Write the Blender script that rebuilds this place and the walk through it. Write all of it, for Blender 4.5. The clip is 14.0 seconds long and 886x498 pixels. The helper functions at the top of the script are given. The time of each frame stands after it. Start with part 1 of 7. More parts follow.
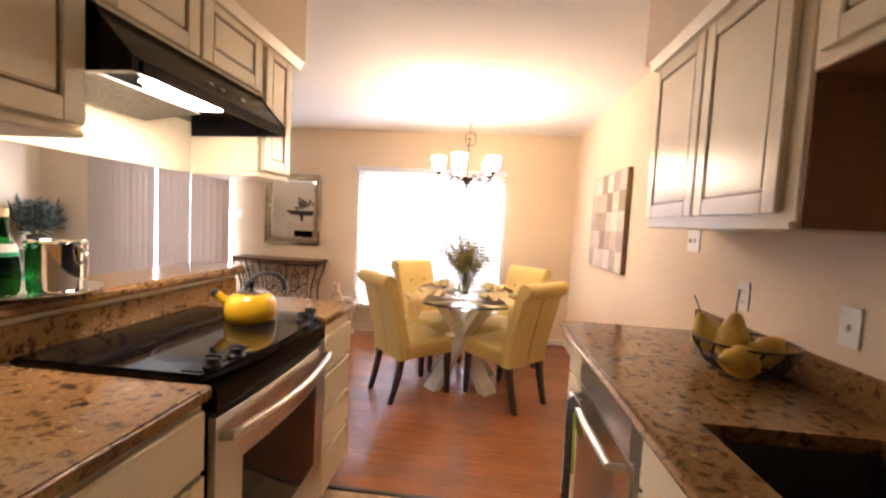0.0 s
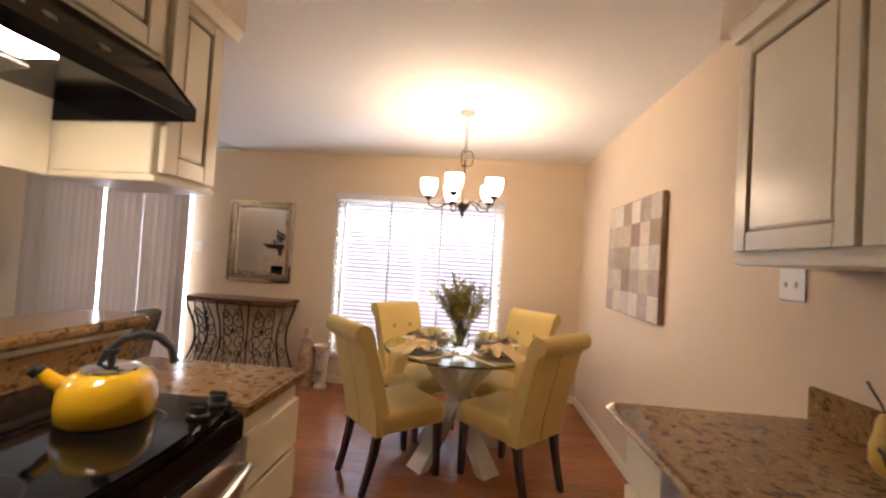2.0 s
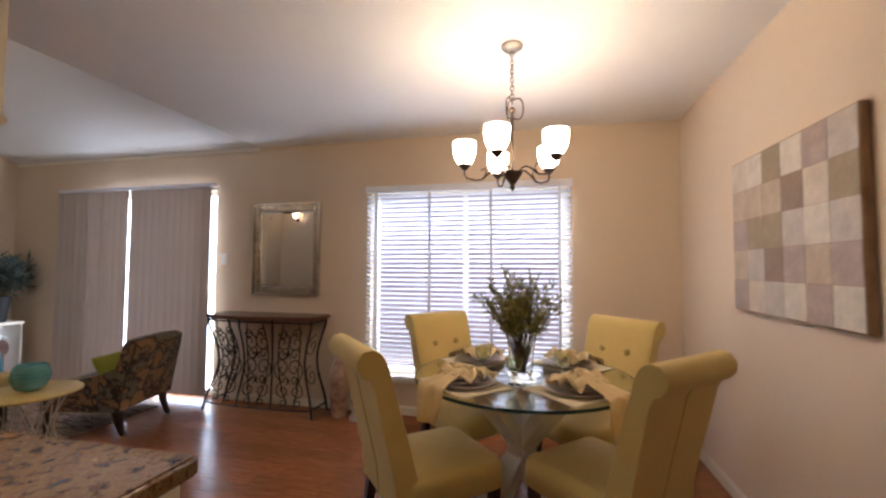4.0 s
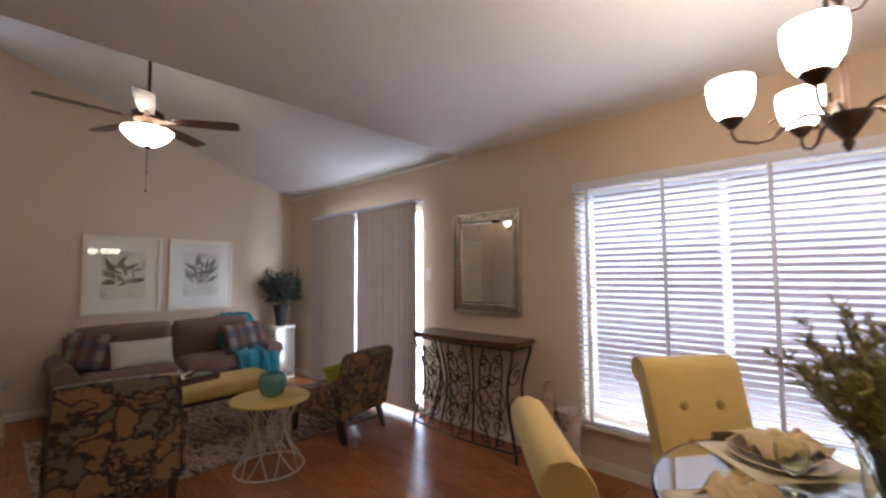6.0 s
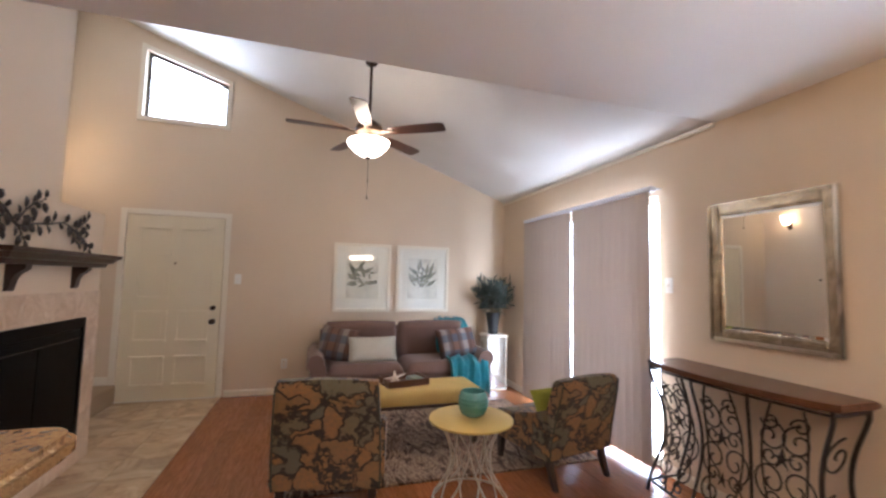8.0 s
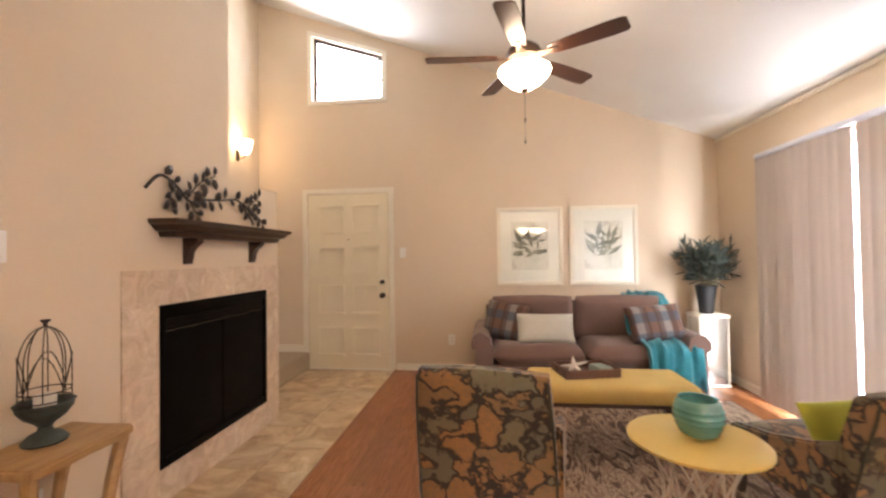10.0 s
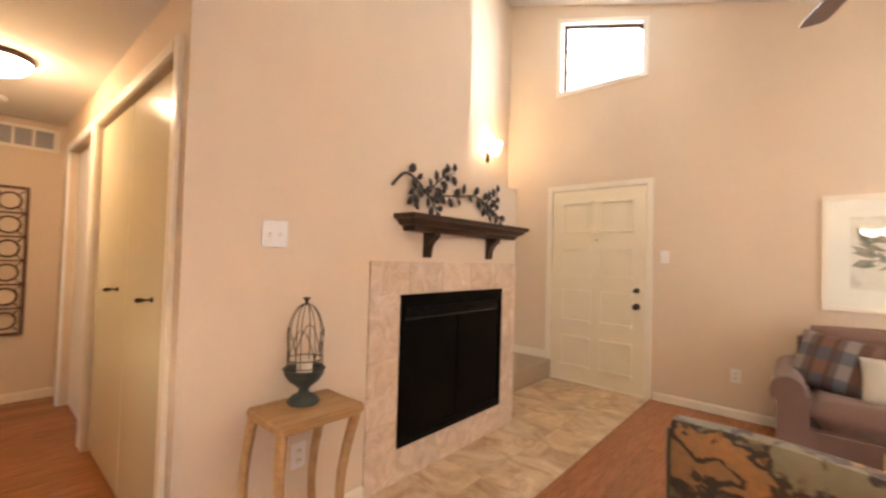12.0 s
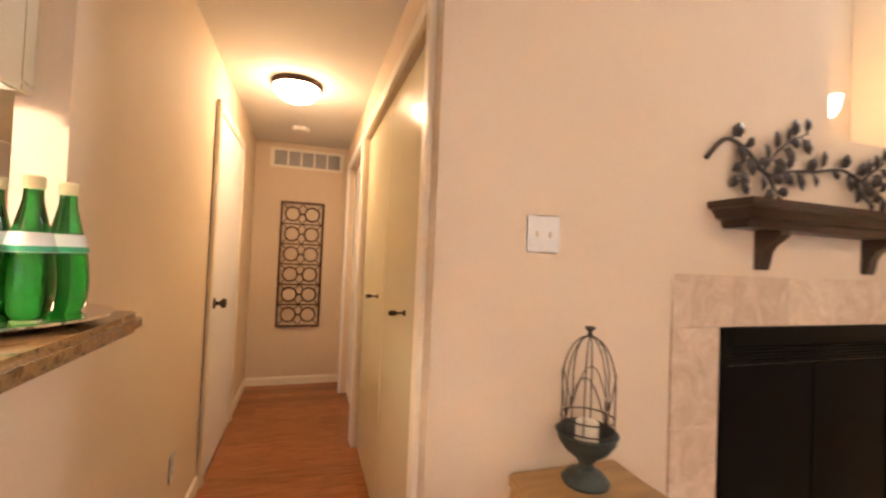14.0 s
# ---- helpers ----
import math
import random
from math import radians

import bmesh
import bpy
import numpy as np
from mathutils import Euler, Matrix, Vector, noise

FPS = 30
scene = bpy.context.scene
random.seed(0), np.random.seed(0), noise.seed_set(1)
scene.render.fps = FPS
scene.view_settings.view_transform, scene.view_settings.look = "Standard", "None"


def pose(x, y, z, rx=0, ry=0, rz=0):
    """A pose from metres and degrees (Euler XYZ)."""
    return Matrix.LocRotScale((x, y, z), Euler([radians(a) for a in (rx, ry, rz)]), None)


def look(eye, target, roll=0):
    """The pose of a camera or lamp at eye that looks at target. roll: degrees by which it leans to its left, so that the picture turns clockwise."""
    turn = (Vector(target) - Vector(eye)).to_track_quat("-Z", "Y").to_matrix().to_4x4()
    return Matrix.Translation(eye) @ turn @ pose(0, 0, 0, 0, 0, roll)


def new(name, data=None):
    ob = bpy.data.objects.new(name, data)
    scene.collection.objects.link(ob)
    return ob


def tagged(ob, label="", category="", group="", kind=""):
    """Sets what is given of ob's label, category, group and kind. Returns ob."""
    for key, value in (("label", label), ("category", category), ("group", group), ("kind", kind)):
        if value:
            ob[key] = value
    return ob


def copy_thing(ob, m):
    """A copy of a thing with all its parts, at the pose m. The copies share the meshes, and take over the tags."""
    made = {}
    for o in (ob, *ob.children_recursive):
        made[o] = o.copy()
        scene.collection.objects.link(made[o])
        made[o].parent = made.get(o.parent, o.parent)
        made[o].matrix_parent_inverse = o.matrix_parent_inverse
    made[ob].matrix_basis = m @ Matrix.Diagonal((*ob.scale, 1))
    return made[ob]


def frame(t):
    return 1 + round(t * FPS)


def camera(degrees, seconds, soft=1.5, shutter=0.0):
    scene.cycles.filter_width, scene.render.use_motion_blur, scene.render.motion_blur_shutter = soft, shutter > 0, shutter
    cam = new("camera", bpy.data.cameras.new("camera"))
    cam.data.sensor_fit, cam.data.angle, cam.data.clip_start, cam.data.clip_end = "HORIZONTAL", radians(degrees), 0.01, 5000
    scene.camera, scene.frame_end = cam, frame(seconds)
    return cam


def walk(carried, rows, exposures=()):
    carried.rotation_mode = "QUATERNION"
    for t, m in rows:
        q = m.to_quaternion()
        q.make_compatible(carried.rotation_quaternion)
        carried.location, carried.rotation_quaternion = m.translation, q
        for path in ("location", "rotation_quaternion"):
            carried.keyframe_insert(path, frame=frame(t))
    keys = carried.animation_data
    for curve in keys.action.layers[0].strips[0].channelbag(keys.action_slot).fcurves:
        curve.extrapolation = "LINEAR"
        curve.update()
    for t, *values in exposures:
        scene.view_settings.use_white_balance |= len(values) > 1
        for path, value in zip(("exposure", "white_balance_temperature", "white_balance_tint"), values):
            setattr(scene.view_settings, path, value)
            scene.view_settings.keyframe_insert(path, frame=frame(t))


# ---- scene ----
cam = camera(94.1, 14.0, soft=2.4, shutter=0.4)
PATH = [
    (0, (-0.348, 0.616, 1.397), (-0.545, 2.602, 1.271), 3.0),
    (0.5, (-0.373, 0.749, 1.386), (-0.603, 2.734, 1.309), 3.5),
    (1, (-0.395, 0.893, 1.377), (-0.638, 2.878, 1.351), 4.0),
    (1.5, (-0.407, 1.046, 1.373), (-0.618, 3.035, 1.383), 3.9),
    (2, (-0.42, 1.25, 1.384), (-0.575, 3.244, 1.439), 3.5),
    (4.5, (-0.397, 2.26, 1.293), (-1.049, 4.148, 1.397), -0.7),
    (5, (-0.421, 2.411, 1.322), (-1.335, 4.188, 1.416), -0.9),
    (5.5, (-0.491, 2.554, 1.366), (-1.636, 4.191, 1.459), -0.6),
    (6, (-0.589, 2.717, 1.385), (-1.946, 4.18, 1.502), -0.4),
    (6.5, (-0.661, 2.833, 1.387), (-2.199, 4.101, 1.548), 0.1),
    (7, (-0.767, 2.946, 1.427), (-2.46, 3.998, 1.593), 0.3),
    (7.5, (-0.876, 3.038, 1.415), (-2.701, 3.836, 1.59), 1.0),
    (8, (-1.029, 3.096, 1.378), (-2.935, 3.683, 1.529), 1.3),
    (10.5, (-1.823, 3.252, 1.284), (-3.768, 2.787, 1.318), -0.4),
    (11, (-1.93, 3.26, 1.277), (-3.792, 2.531, 1.318), 0.6),
    (11.5, (-2.026, 3.259, 1.266), (-3.741, 2.232, 1.309), 1.0),
    (12, (-2.08, 3.205, 1.262), (-3.587, 1.891, 1.308), 1.7),
    (12.5, (-2.141, 3.101, 1.254), (-3.448, 1.588, 1.301), 2.6),
    (13, (-2.186, 2.959, 1.25), (-3.273, 1.28, 1.288), 2.8),
    (13.5, (-2.222, 2.81, 1.257), (-3.076, 1.002, 1.298), 2.8),
    (14, (-2.245, 2.613, 1.259), (-2.871, 0.713, 1.304), 2.4),
]
walk(cam, [(t, look(eye, target, roll)) for t, eye, target, roll in PATH], exposures=(
    (0.0, 0.62, 6200, 19), (1.5, 0.08, 6200, 17), (4.5, -0.75, 5600, 16), (5.5, -0.78, 5550, 16), (6.5, -0.65, 5500, 16), (7.5, -0.0, 5450, 16), (8.2, 0.3, 5600, 16),
    (10.3, 0.85, 6550, 17), (11.5, 1.0, 6600, 18), (12.5, 1.12, 6800, 19), (14.0, 1.08, 6900, 20)))

# ---- plan: world metres ----
N, E, W, F = 5.63, 0.685, -6.34, 1.49          # inner faces: north, east, west wall, fireplace wall
CE, CX = 2.48, -3.08                           # flat ceiling and its west edge
HL, HR, HY, HC = -1.75, -2.59, -1.6, 2.305     # hall: kitchen side, closet side, end, ceiling
SW = 0.50                                      # stairwell's south wall
PK = -1.655                                    # kitchen face of the partition
SLOPE = 0.368


def vault(y):
    return 2.49 + SLOPE * (N - y)


# ---- world, daylight, exposure ----
world = bpy.data.worlds.new("sky")
scene.world = world
world.use_nodes = True
wt = world.node_tree
sky = wt.nodes.new("ShaderNodeTexSky")
sky.sky_type, sky.sun_disc, sky.sun_elevation, sky.sun_rotation = "NISHITA", False, radians(58), radians(200)
wt.links.new(sky.outputs[0], wt.nodes["Background"].inputs[0])
wt.nodes["Background"].inputs[1].default_value = 0.12
sun = new("sun", bpy.data.lights.new("sun", "SUN"))
sun.data.energy, sun.data.angle, sun.data.color = 3.0, radians(0.5), (1.0, 0.95, 0.88)
sun.matrix_world = look((0, -8, 14), (2.5, 0, 0))


def daylight(name, x, y, z, rx, rz, w, h, power, colour=(0.86, 0.93, 1.0)):
    lamp = new(name, bpy.data.lights.new(name, "AREA"))
    lamp.data.shape, lamp.data.size, lamp.data.size_y = "RECTANGLE", w, h
    lamp.data.energy, lamp.data.color = power, colour
    lamp.matrix_world = pose(x, y, z, rx, 0, rz)


daylight("daylight_window", -1.03, N + 1.25, 3.1, -40, 0, 2.4, 1.4, 950)
daylight("daylight_patio", -4.30, N + 0.13, 1.05, -90, 0, 1.58, 2.06, 155)
daylight("daylight_clerestory", W - 0.125, 1.6, 3.53, 90, -90, 0.9, 0.85, 42)


# ---- materials ----
def mat(name, base, rough=0.5, metal=0.0, other=None, scale=8.0, mix=0.5, bump=0.0, bump_scale=60.0, spec=0.5,
        detail=4.0, stretch=(1, 1, 1), island=0.0, emit=0.0, glow=None, trans=0.0, coat=0.0, sheen=0.0):
    m = bpy.data.materials.new(name)
    m.use_nodes = True
    t, b = m.node_tree, m.node_tree.nodes["Principled BSDF"]
    b.inputs["Base Color"].default_value = (*base, 1)
    b.inputs["Roughness"].default_value = rough
    b.inputs["Metallic"].default_value = metal
    b.inputs["Specular IOR Level"].default_value = spec
    b.inputs["Transmission Weight"].default_value = trans
    b.inputs["Coat Weight"].default_value = coat
    b.inputs["Sheen Weight"].default_value = sheen
    co = t.nodes.new("ShaderNodeTexCoord")
    mp = t.nodes.new("ShaderNodeMapping")
    mp.inputs["Scale"].default_value = stretch
    t.links.new(co.outputs["Object"], mp.inputs[0])
    last = None
    if other:
        n = t.nodes.new("ShaderNodeTexNoise")
        n.inputs["Scale"].default_value, n.inputs["Detail"].default_value = scale, detail
        t.links.new(mp.outputs[0], n.inputs["Vector"])
        r = t.nodes.new("ShaderNodeMapRange")
        r.inputs[1].default_value, r.inputs[2].default_value = 0.5 - 0.25 / max(mix, 0.01) * 0.5, 0.5 + 0.25 / max(mix, 0.01) * 0.5
        t.links.new(n.outputs[0], r.inputs[0])
        x = t.nodes.new("ShaderNodeMix")
        x.data_type = "RGBA"
        x.inputs[6].default_value, x.inputs[7].default_value = (*base, 1), (*other, 1)
        t.links.new(r.outputs[0], x.inputs[0])
        last = x.outputs[2]
    if island:
        g = t.nodes.new("ShaderNodeObjectInfo")
        r = t.nodes.new("ShaderNodeMapRange")
        r.inputs[3].default_value, r.inputs[4].default_value = 1 - island, 1 + island
        t.links.new(g.outputs["Random"], r.inputs[0])
        h = t.nodes.new("ShaderNodeHueSaturation")
        t.links.new(r.outputs[0], h.inputs["Value"])
        if last:
            t.links.new(last, h.inputs["Color"])
        else:
            h.inputs["Color"].default_value = (*base, 1)
        last = h.outputs[0]
    if last:
        t.links.new(last, b.inputs["Base Color"])
    if bump:
        n = t.nodes.new("ShaderNodeTexNoise")
        n.inputs["Scale"].default_value, n.inputs["Detail"].default_value = bump_scale, 3
        t.links.new(mp.outputs[0], n.inputs["Vector"])
        u = t.nodes.new("ShaderNodeBump")
        u.inputs["Strength"].default_value, u.inputs["Distance"].default_value = bump, 0.01
        t.links.new(n.outputs[0], u.inputs["Height"])
        t.links.new(u.outputs[0], b.inputs["Normal"])
    if emit:
        b.inputs["Emission Color"].default_value = (*(glow or base), 1)
        b.inputs["Emission Strength"].default_value = emit
    return m


def ramp_mat(name, stops, scale, rough=0.3, detail=6.0, kind="noise", bump=0.0, stretch=(1, 1, 1), distort=0.0, spec=0.5, island=0.0, coat=0.0):
    """A material whose colour follows a noise or cell pattern through a colour ramp."""
    m = bpy.data.materials.new(name)
    m.use_nodes = True
    t, b = m.node_tree, m.node_tree.nodes["Principled BSDF"]
    b.inputs["Roughness"].default_value, b.inputs["Specular IOR Level"].default_value, b.inputs["Coat Weight"].default_value = rough, spec, coat
    co = t.nodes.new("ShaderNodeTexCoord")
    mp = t.nodes.new("ShaderNodeMapping")
    mp.inputs["Scale"].default_value = stretch
    t.links.new(co.outputs["Object"], mp.inputs[0])
    source = mp.outputs[0]
    if island:
        g = t.nodes.new("ShaderNodeObjectInfo")
        s = t.nodes.new("ShaderNodeVectorMath")
        s.operation = "SCALE"
        s.inputs[0].default_value = (31.0, 17.0, 23.0)
        t.links.new(g.outputs["Random"], s.inputs["Scale"])
        a = t.nodes.new("ShaderNodeVectorMath")
        t.links.new(source, a.inputs[0])
        t.links.new(s.outputs[0], a.inputs[1])
        source = a.outputs[0]
    n = t.nodes.new("ShaderNodeTexNoise")
    n.inputs["Scale"].default_value, n.inputs["Detail"].default_value, n.inputs["Distortion"].default_value = scale, detail, distort
    n.inputs["Roughness"].default_value = 0.65
    t.links.new(source, n.inputs["Vector"])
    r = t.nodes.new("ShaderNodeValToRGB")
    while len(r.color_ramp.elements) < len(stops):
        r.color_ramp.elements.new(0.5)
    for e, (p, c) in zip(r.color_ramp.elements, stops):
        e.position, e.color = p, (*c, 1)
    t.links.new(n.outputs[0], r.inputs[0])
    out = r.outputs[0]
    if island:
        r2 = t.nodes.new("ShaderNodeMapRange")
        r2.inputs[3].default_value, r2.inputs[4].default_value = 1 - island, 1 + island
        t.links.new(g.outputs["Random"], r2.inputs[0])
        h = t.nodes.new("ShaderNodeHueSaturation")
        t.links.new(r2.outputs[0], h.inputs["Value"])
        t.links.new(out, h.inputs["Color"])
        out = h.outputs[0]
    t.links.new(out, b.inputs["Base Color"])
    if bump:
        u = t.nodes.new("ShaderNodeBump")
        u.inputs["Strength"].default_value, u.inputs["Distance"].default_value = bump, 0.01
        t.links.new(n.outputs[0], u.inputs["Height"])
        t.links.new(u.outputs[0], b.inputs["Normal"])
    return m


def translucent(m, colour, share):
    """Lets a share of the light through a thin sheet, scattered."""
    t = m.node_tree
    b, out = t.nodes["Principled BSDF"], t.nodes["Material Output"]
    tr = t.nodes.new("ShaderNodeBsdfTranslucent")
    tr.inputs[0].default_value = (*colour, 1)
    mx = t.nodes.new("ShaderNodeMixShader")
    mx.inputs[0].default_value = share
    t.links.new(b.outputs[0], mx.inputs[1])
    t.links.new(tr.outputs[0], mx.inputs[2])
    t.links.new(mx.outputs[0], out.inputs[0])
    return m


def glassy(name, colour, rough=0.0, ior=1.45):
    m = mat(name, colour, rough, trans=1.0)
    m.node_tree.nodes["Principled BSDF"].inputs["IOR"].default_value = ior
    return m


def cobble_fabric(name):
    """Upholstery printed with rounded leaves in orange, tan and grey-green between dark twigs."""
    m = mat(name, (0.3, 0.2, 0.1), 0.85, bump=0.25, bump_scale=300, sheen=0.2)
    t, b = m.node_tree, m.node_tree.nodes["Principled BSDF"]
    co = t.nodes.new("ShaderNodeTexCoord")
    n = t.nodes.new("ShaderNodeTexNoise")
    n.inputs["Scale"].default_value, n.inputs["Detail"].default_value = 9, 7
    t.links.new(co.outputs["Object"], n.inputs["Vector"])
    mx = t.nodes.new("ShaderNodeMix")
    mx.data_type = "RGBA"
    mx.blend_type = "LINEAR_LIGHT"
    mx.inputs[0].default_value = 0.16
    t.links.new(co.outputs["Object"], mx.inputs[6])
    t.links.new(n.outputs["Color"], mx.inputs[7])
    edge = t.nodes.new("ShaderNodeTexVoronoi")
    edge.feature, edge.inputs["Scale"].default_value = "DISTANCE_TO_EDGE", 7.0
    cell = t.nodes.new("ShaderNodeTexVoronoi")
    cell.inputs["Scale"].default_value = 7.0
    for v in (edge, cell):
        t.links.new(mx.outputs[2], v.inputs["Vector"])
    sp = t.nodes.new("ShaderNodeSeparateColor")
    t.links.new(cell.outputs["Color"], sp.inputs[0])
    r = t.nodes.new("ShaderNodeValToRGB")
    r.color_ramp.interpolation = "CONSTANT"
    stops = ((0, (0.42, 0.18, 0.05)), (0.36, (0.13, 0.125, 0.085)), (0.56, (0.18, 0.17, 0.11)), (0.66, (0.34, 0.165, 0.055)), (0.88, (0.20, 0.16, 0.085)))
    while len(r.color_ramp.elements) < len(stops):
        r.color_ramp.elements.new(0.5)
    for e, (p, c) in zip(r.color_ramp.elements, stops):
        e.position, e.color = p, (*c, 1)
    t.links.new(sp.outputs[0], r.inputs[0])
    line = t.nodes.new("ShaderNodeMapRange")
    line.inputs[1].default_value, line.inputs[2].default_value = 0.02, 0.10
    n2 = t.nodes.new("ShaderNodeTexNoise")
    n2.inputs["Scale"].default_value, n2.inputs["Detail"].default_value = 16, 5
    t.links.new(co.outputs["Object"], n2.inputs["Vector"])
    sub = t.nodes.new("ShaderNodeMath")
    sub.operation = "MULTIPLY_ADD"
    sub.inputs[1].default_value, sub.inputs[2].default_value = -0.34, 0.155
    t.links.new(n2.outputs[0], sub.inputs[0])
    add = t.nodes.new("ShaderNodeMath")
    t.links.new(edge.outputs["Distance"], add.inputs[0])
    t.links.new(sub.outputs[0], add.inputs[1])
    t.links.new(add.outputs[0], line.inputs[0])
    mot = t.nodes.new("ShaderNodeMix")
    mot.data_type = "RGBA"
    mot.inputs[7].default_value = (0.15, 0.115, 0.06, 1)
    n3 = t.nodes.new("ShaderNodeTexNoise")
    n3.inputs["Scale"].default_value, n3.inputs["Detail"].default_value = 42, 4
    t.links.new(co.outputs["Object"], n3.inputs["Vector"])
    t.links.new(n3.outputs[0], mot.inputs[0])
    t.links.new(r.outputs[0], mot.inputs[6])
    fin = t.nodes.new("ShaderNodeMix")
    fin.data_type = "RGBA"
    fin.inputs[6].default_value = (0.032, 0.022, 0.016, 1)
    t.links.new(line.outputs[0], fin.inputs[0])
    t.links.new(mot.outputs[2], fin.inputs[7])
    t.links.new(fin.outputs[2], b.inputs["Base Color"])
    return m


def plaid(name):
    """Woven check in brown, grey-blue and off-white."""
    m = mat(name, (0.2, 0.15, 0.12), 0.9, bump=0.3, bump_scale=350)
    t, b = m.node_tree, m.node_tree.nodes["Principled BSDF"]
    co = t.nodes.new("ShaderNodeTexCoord")
    last = None
    for axis, freq, colour in (("X", 1.5, (0.30, 0.28, 0.26)), ("Y", 1.7, (0.045, 0.085, 0.12)), ("X", 2.6, (0.07, 0.03, 0.02))):
        wv = t.nodes.new("ShaderNodeTexWave")
        wv.bands_direction, wv.inputs["Scale"].default_value = axis, freq
        wv.inputs["Phase Offset"].default_value = freq
        t.links.new(co.outputs["Object"], wv.inputs["Vector"])
        st = t.nodes.new("ShaderNodeMapRange")
        st.inputs[1].default_value, st.inputs[2].default_value, st.inputs[4].default_value = 0.45, 0.62, 0.65
        t.links.new(wv.outputs["Fac"], st.inputs[0])
        x = t.nodes.new("ShaderNodeMix")
        x.data_type = "RGBA"
        x.inputs[6].default_value, x.inputs[7].default_value = (0.17, 0.09, 0.06, 1), (*colour, 1)
        t.links.new(st.outputs[0], x.inputs[0])
        if last:
            t.links.new(last, x.inputs[6])
        last = x.outputs[2]
    t.links.new(last, b.inputs["Base Color"])
    return m


M_WALL = mat("wall_paint", (0.70, 0.57, 0.415), 0.75, other=(0.67, 0.54, 0.39), scale=1.6, bump=0.12, bump_scale=130)
M_CEIL = mat("ceiling_paint", (0.80, 0.78, 0.74), 0.9, other=(0.77, 0.745, 0.70), scale=2.0, bump=0.25, bump_scale=160)
M_TRIM = mat("trim_paint", (0.81, 0.74, 0.61), 0.35, other=(0.77, 0.70, 0.56), scale=3)
M_DOOR = mat("door_paint", (0.80, 0.71, 0.52), 0.4, other=(0.77, 0.68, 0.49), scale=3)
M_WHITEDOOR = mat("white_door_paint", (0.86, 0.85, 0.84), 0.4, other=(0.83, 0.82, 0.80), scale=3)
M_CLOSET = mat("closet_gloss_paint", (0.74, 0.68, 0.47), 0.13, other=(0.70, 0.64, 0.43), scale=1.5, bump=0.02, bump_scale=12)
M_CAB = mat("cabinet_cream_paint", (0.80, 0.72, 0.54), 0.28, other=(0.74, 0.655, 0.47), scale=5, bump=0.03, bump_scale=40)
M_GLAZE = mat("cabinet_brown_glaze", (0.17, 0.095, 0.035), 0.4, other=(0.26, 0.16, 0.07), scale=30)
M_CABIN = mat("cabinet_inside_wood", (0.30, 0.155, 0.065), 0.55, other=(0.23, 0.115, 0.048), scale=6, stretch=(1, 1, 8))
M_GRANITE = ramp_mat("granite_brown", ((0.34, (0.035, 0.018, 0.009)), (0.43, (0.16, 0.08, 0.03)), (0.51, (0.29, 0.17, 0.068)), (0.59, (0.20, 0.108, 0.042)), (0.70, (0.44, 0.31, 0.155))), 34, 0.12, 9, distort=0.25, spec=0.38)
M_PLANK = ramp_mat("laminate_cherry", ((0.3, (0.205, 0.066, 0.022)), (0.5, (0.285, 0.102, 0.034)), (0.7, (0.35, 0.14, 0.05))), 8, 0.24, 5, stretch=(0.9, 9, 1), island=0.14)
M_JOINT = mat("floor_joint", (0.09, 0.03, 0.012), 0.6)
M_TRAV = ramp_mat("travertine", ((0.3, (0.30, 0.17, 0.08)), (0.45, (0.49, 0.33, 0.18)), (0.55, (0.59, 0.43, 0.26)), (0.72, (0.72, 0.58, 0.41))), 3.6, 0.32, 7, distort=1.2, island=0.12)
M_TRAV2 = ramp_mat("travertine_pink", ((0.3, (0.50, 0.36, 0.24)), (0.47, (0.60, 0.455, 0.32)), (0.58, (0.66, 0.52, 0.385)), (0.75, (0.78, 0.67, 0.53))), 9, 0.35, 7, distort=1.4, island=0.07)
M_GROUT = mat("grout", (0.40, 0.31, 0.21), 0.9, other=(0.34, 0.26, 0.17), scale=20)
M_BLACK = mat("black_enamel", (0.004, 0.004, 0.0045), 0.16, other=(0.006, 0.005, 0.005), scale=10, spec=0.12)
M_CERAMIC = mat("black_glass_ceramic", (0.003, 0.003, 0.004), 0.06, spec=0.2)
M_MATTBLACK = mat("matt_black_metal", (0.008, 0.008, 0.008), 0.55, other=(0.014, 0.013, 0.012), scale=25)
M_STEEL = mat("brushed_steel", (0.62, 0.60, 0.57), 0.28, 1.0, other=(0.54, 0.52, 0.49), scale=30, stretch=(1, 1, 25))
M_CHROME = mat("polished_metal", (0.80, 0.78, 0.75), 0.08, 1.0)
M_BRONZE = mat("dark_bronze", (0.045, 0.03, 0.022), 0.4, 0.85, other=(0.08, 0.05, 0.032), scale=22)
M_IRON = mat("wrought_iron", (0.03, 0.024, 0.02), 0.5, 0.6, other=(0.06, 0.042, 0.03), scale=30, bump=0.2, bump_scale=90)
M_ESPRESSO = mat("espresso_wood", (0.028, 0.013, 0.008), 0.3, other=(0.045, 0.02, 0.011), scale=8, stretch=(1, 1, 6))
M_WHITE = mat("white_plastic", (0.82, 0.80, 0.75), 0.35, other=(0.79, 0.77, 0.72), scale=6)
M_SLAT = translucent(mat("blind_slat", (0.82, 0.82, 0.84), 0.45, other=(0.79, 0.79, 0.81), scale=4), (0.8, 0.8, 0.84), 0.2)
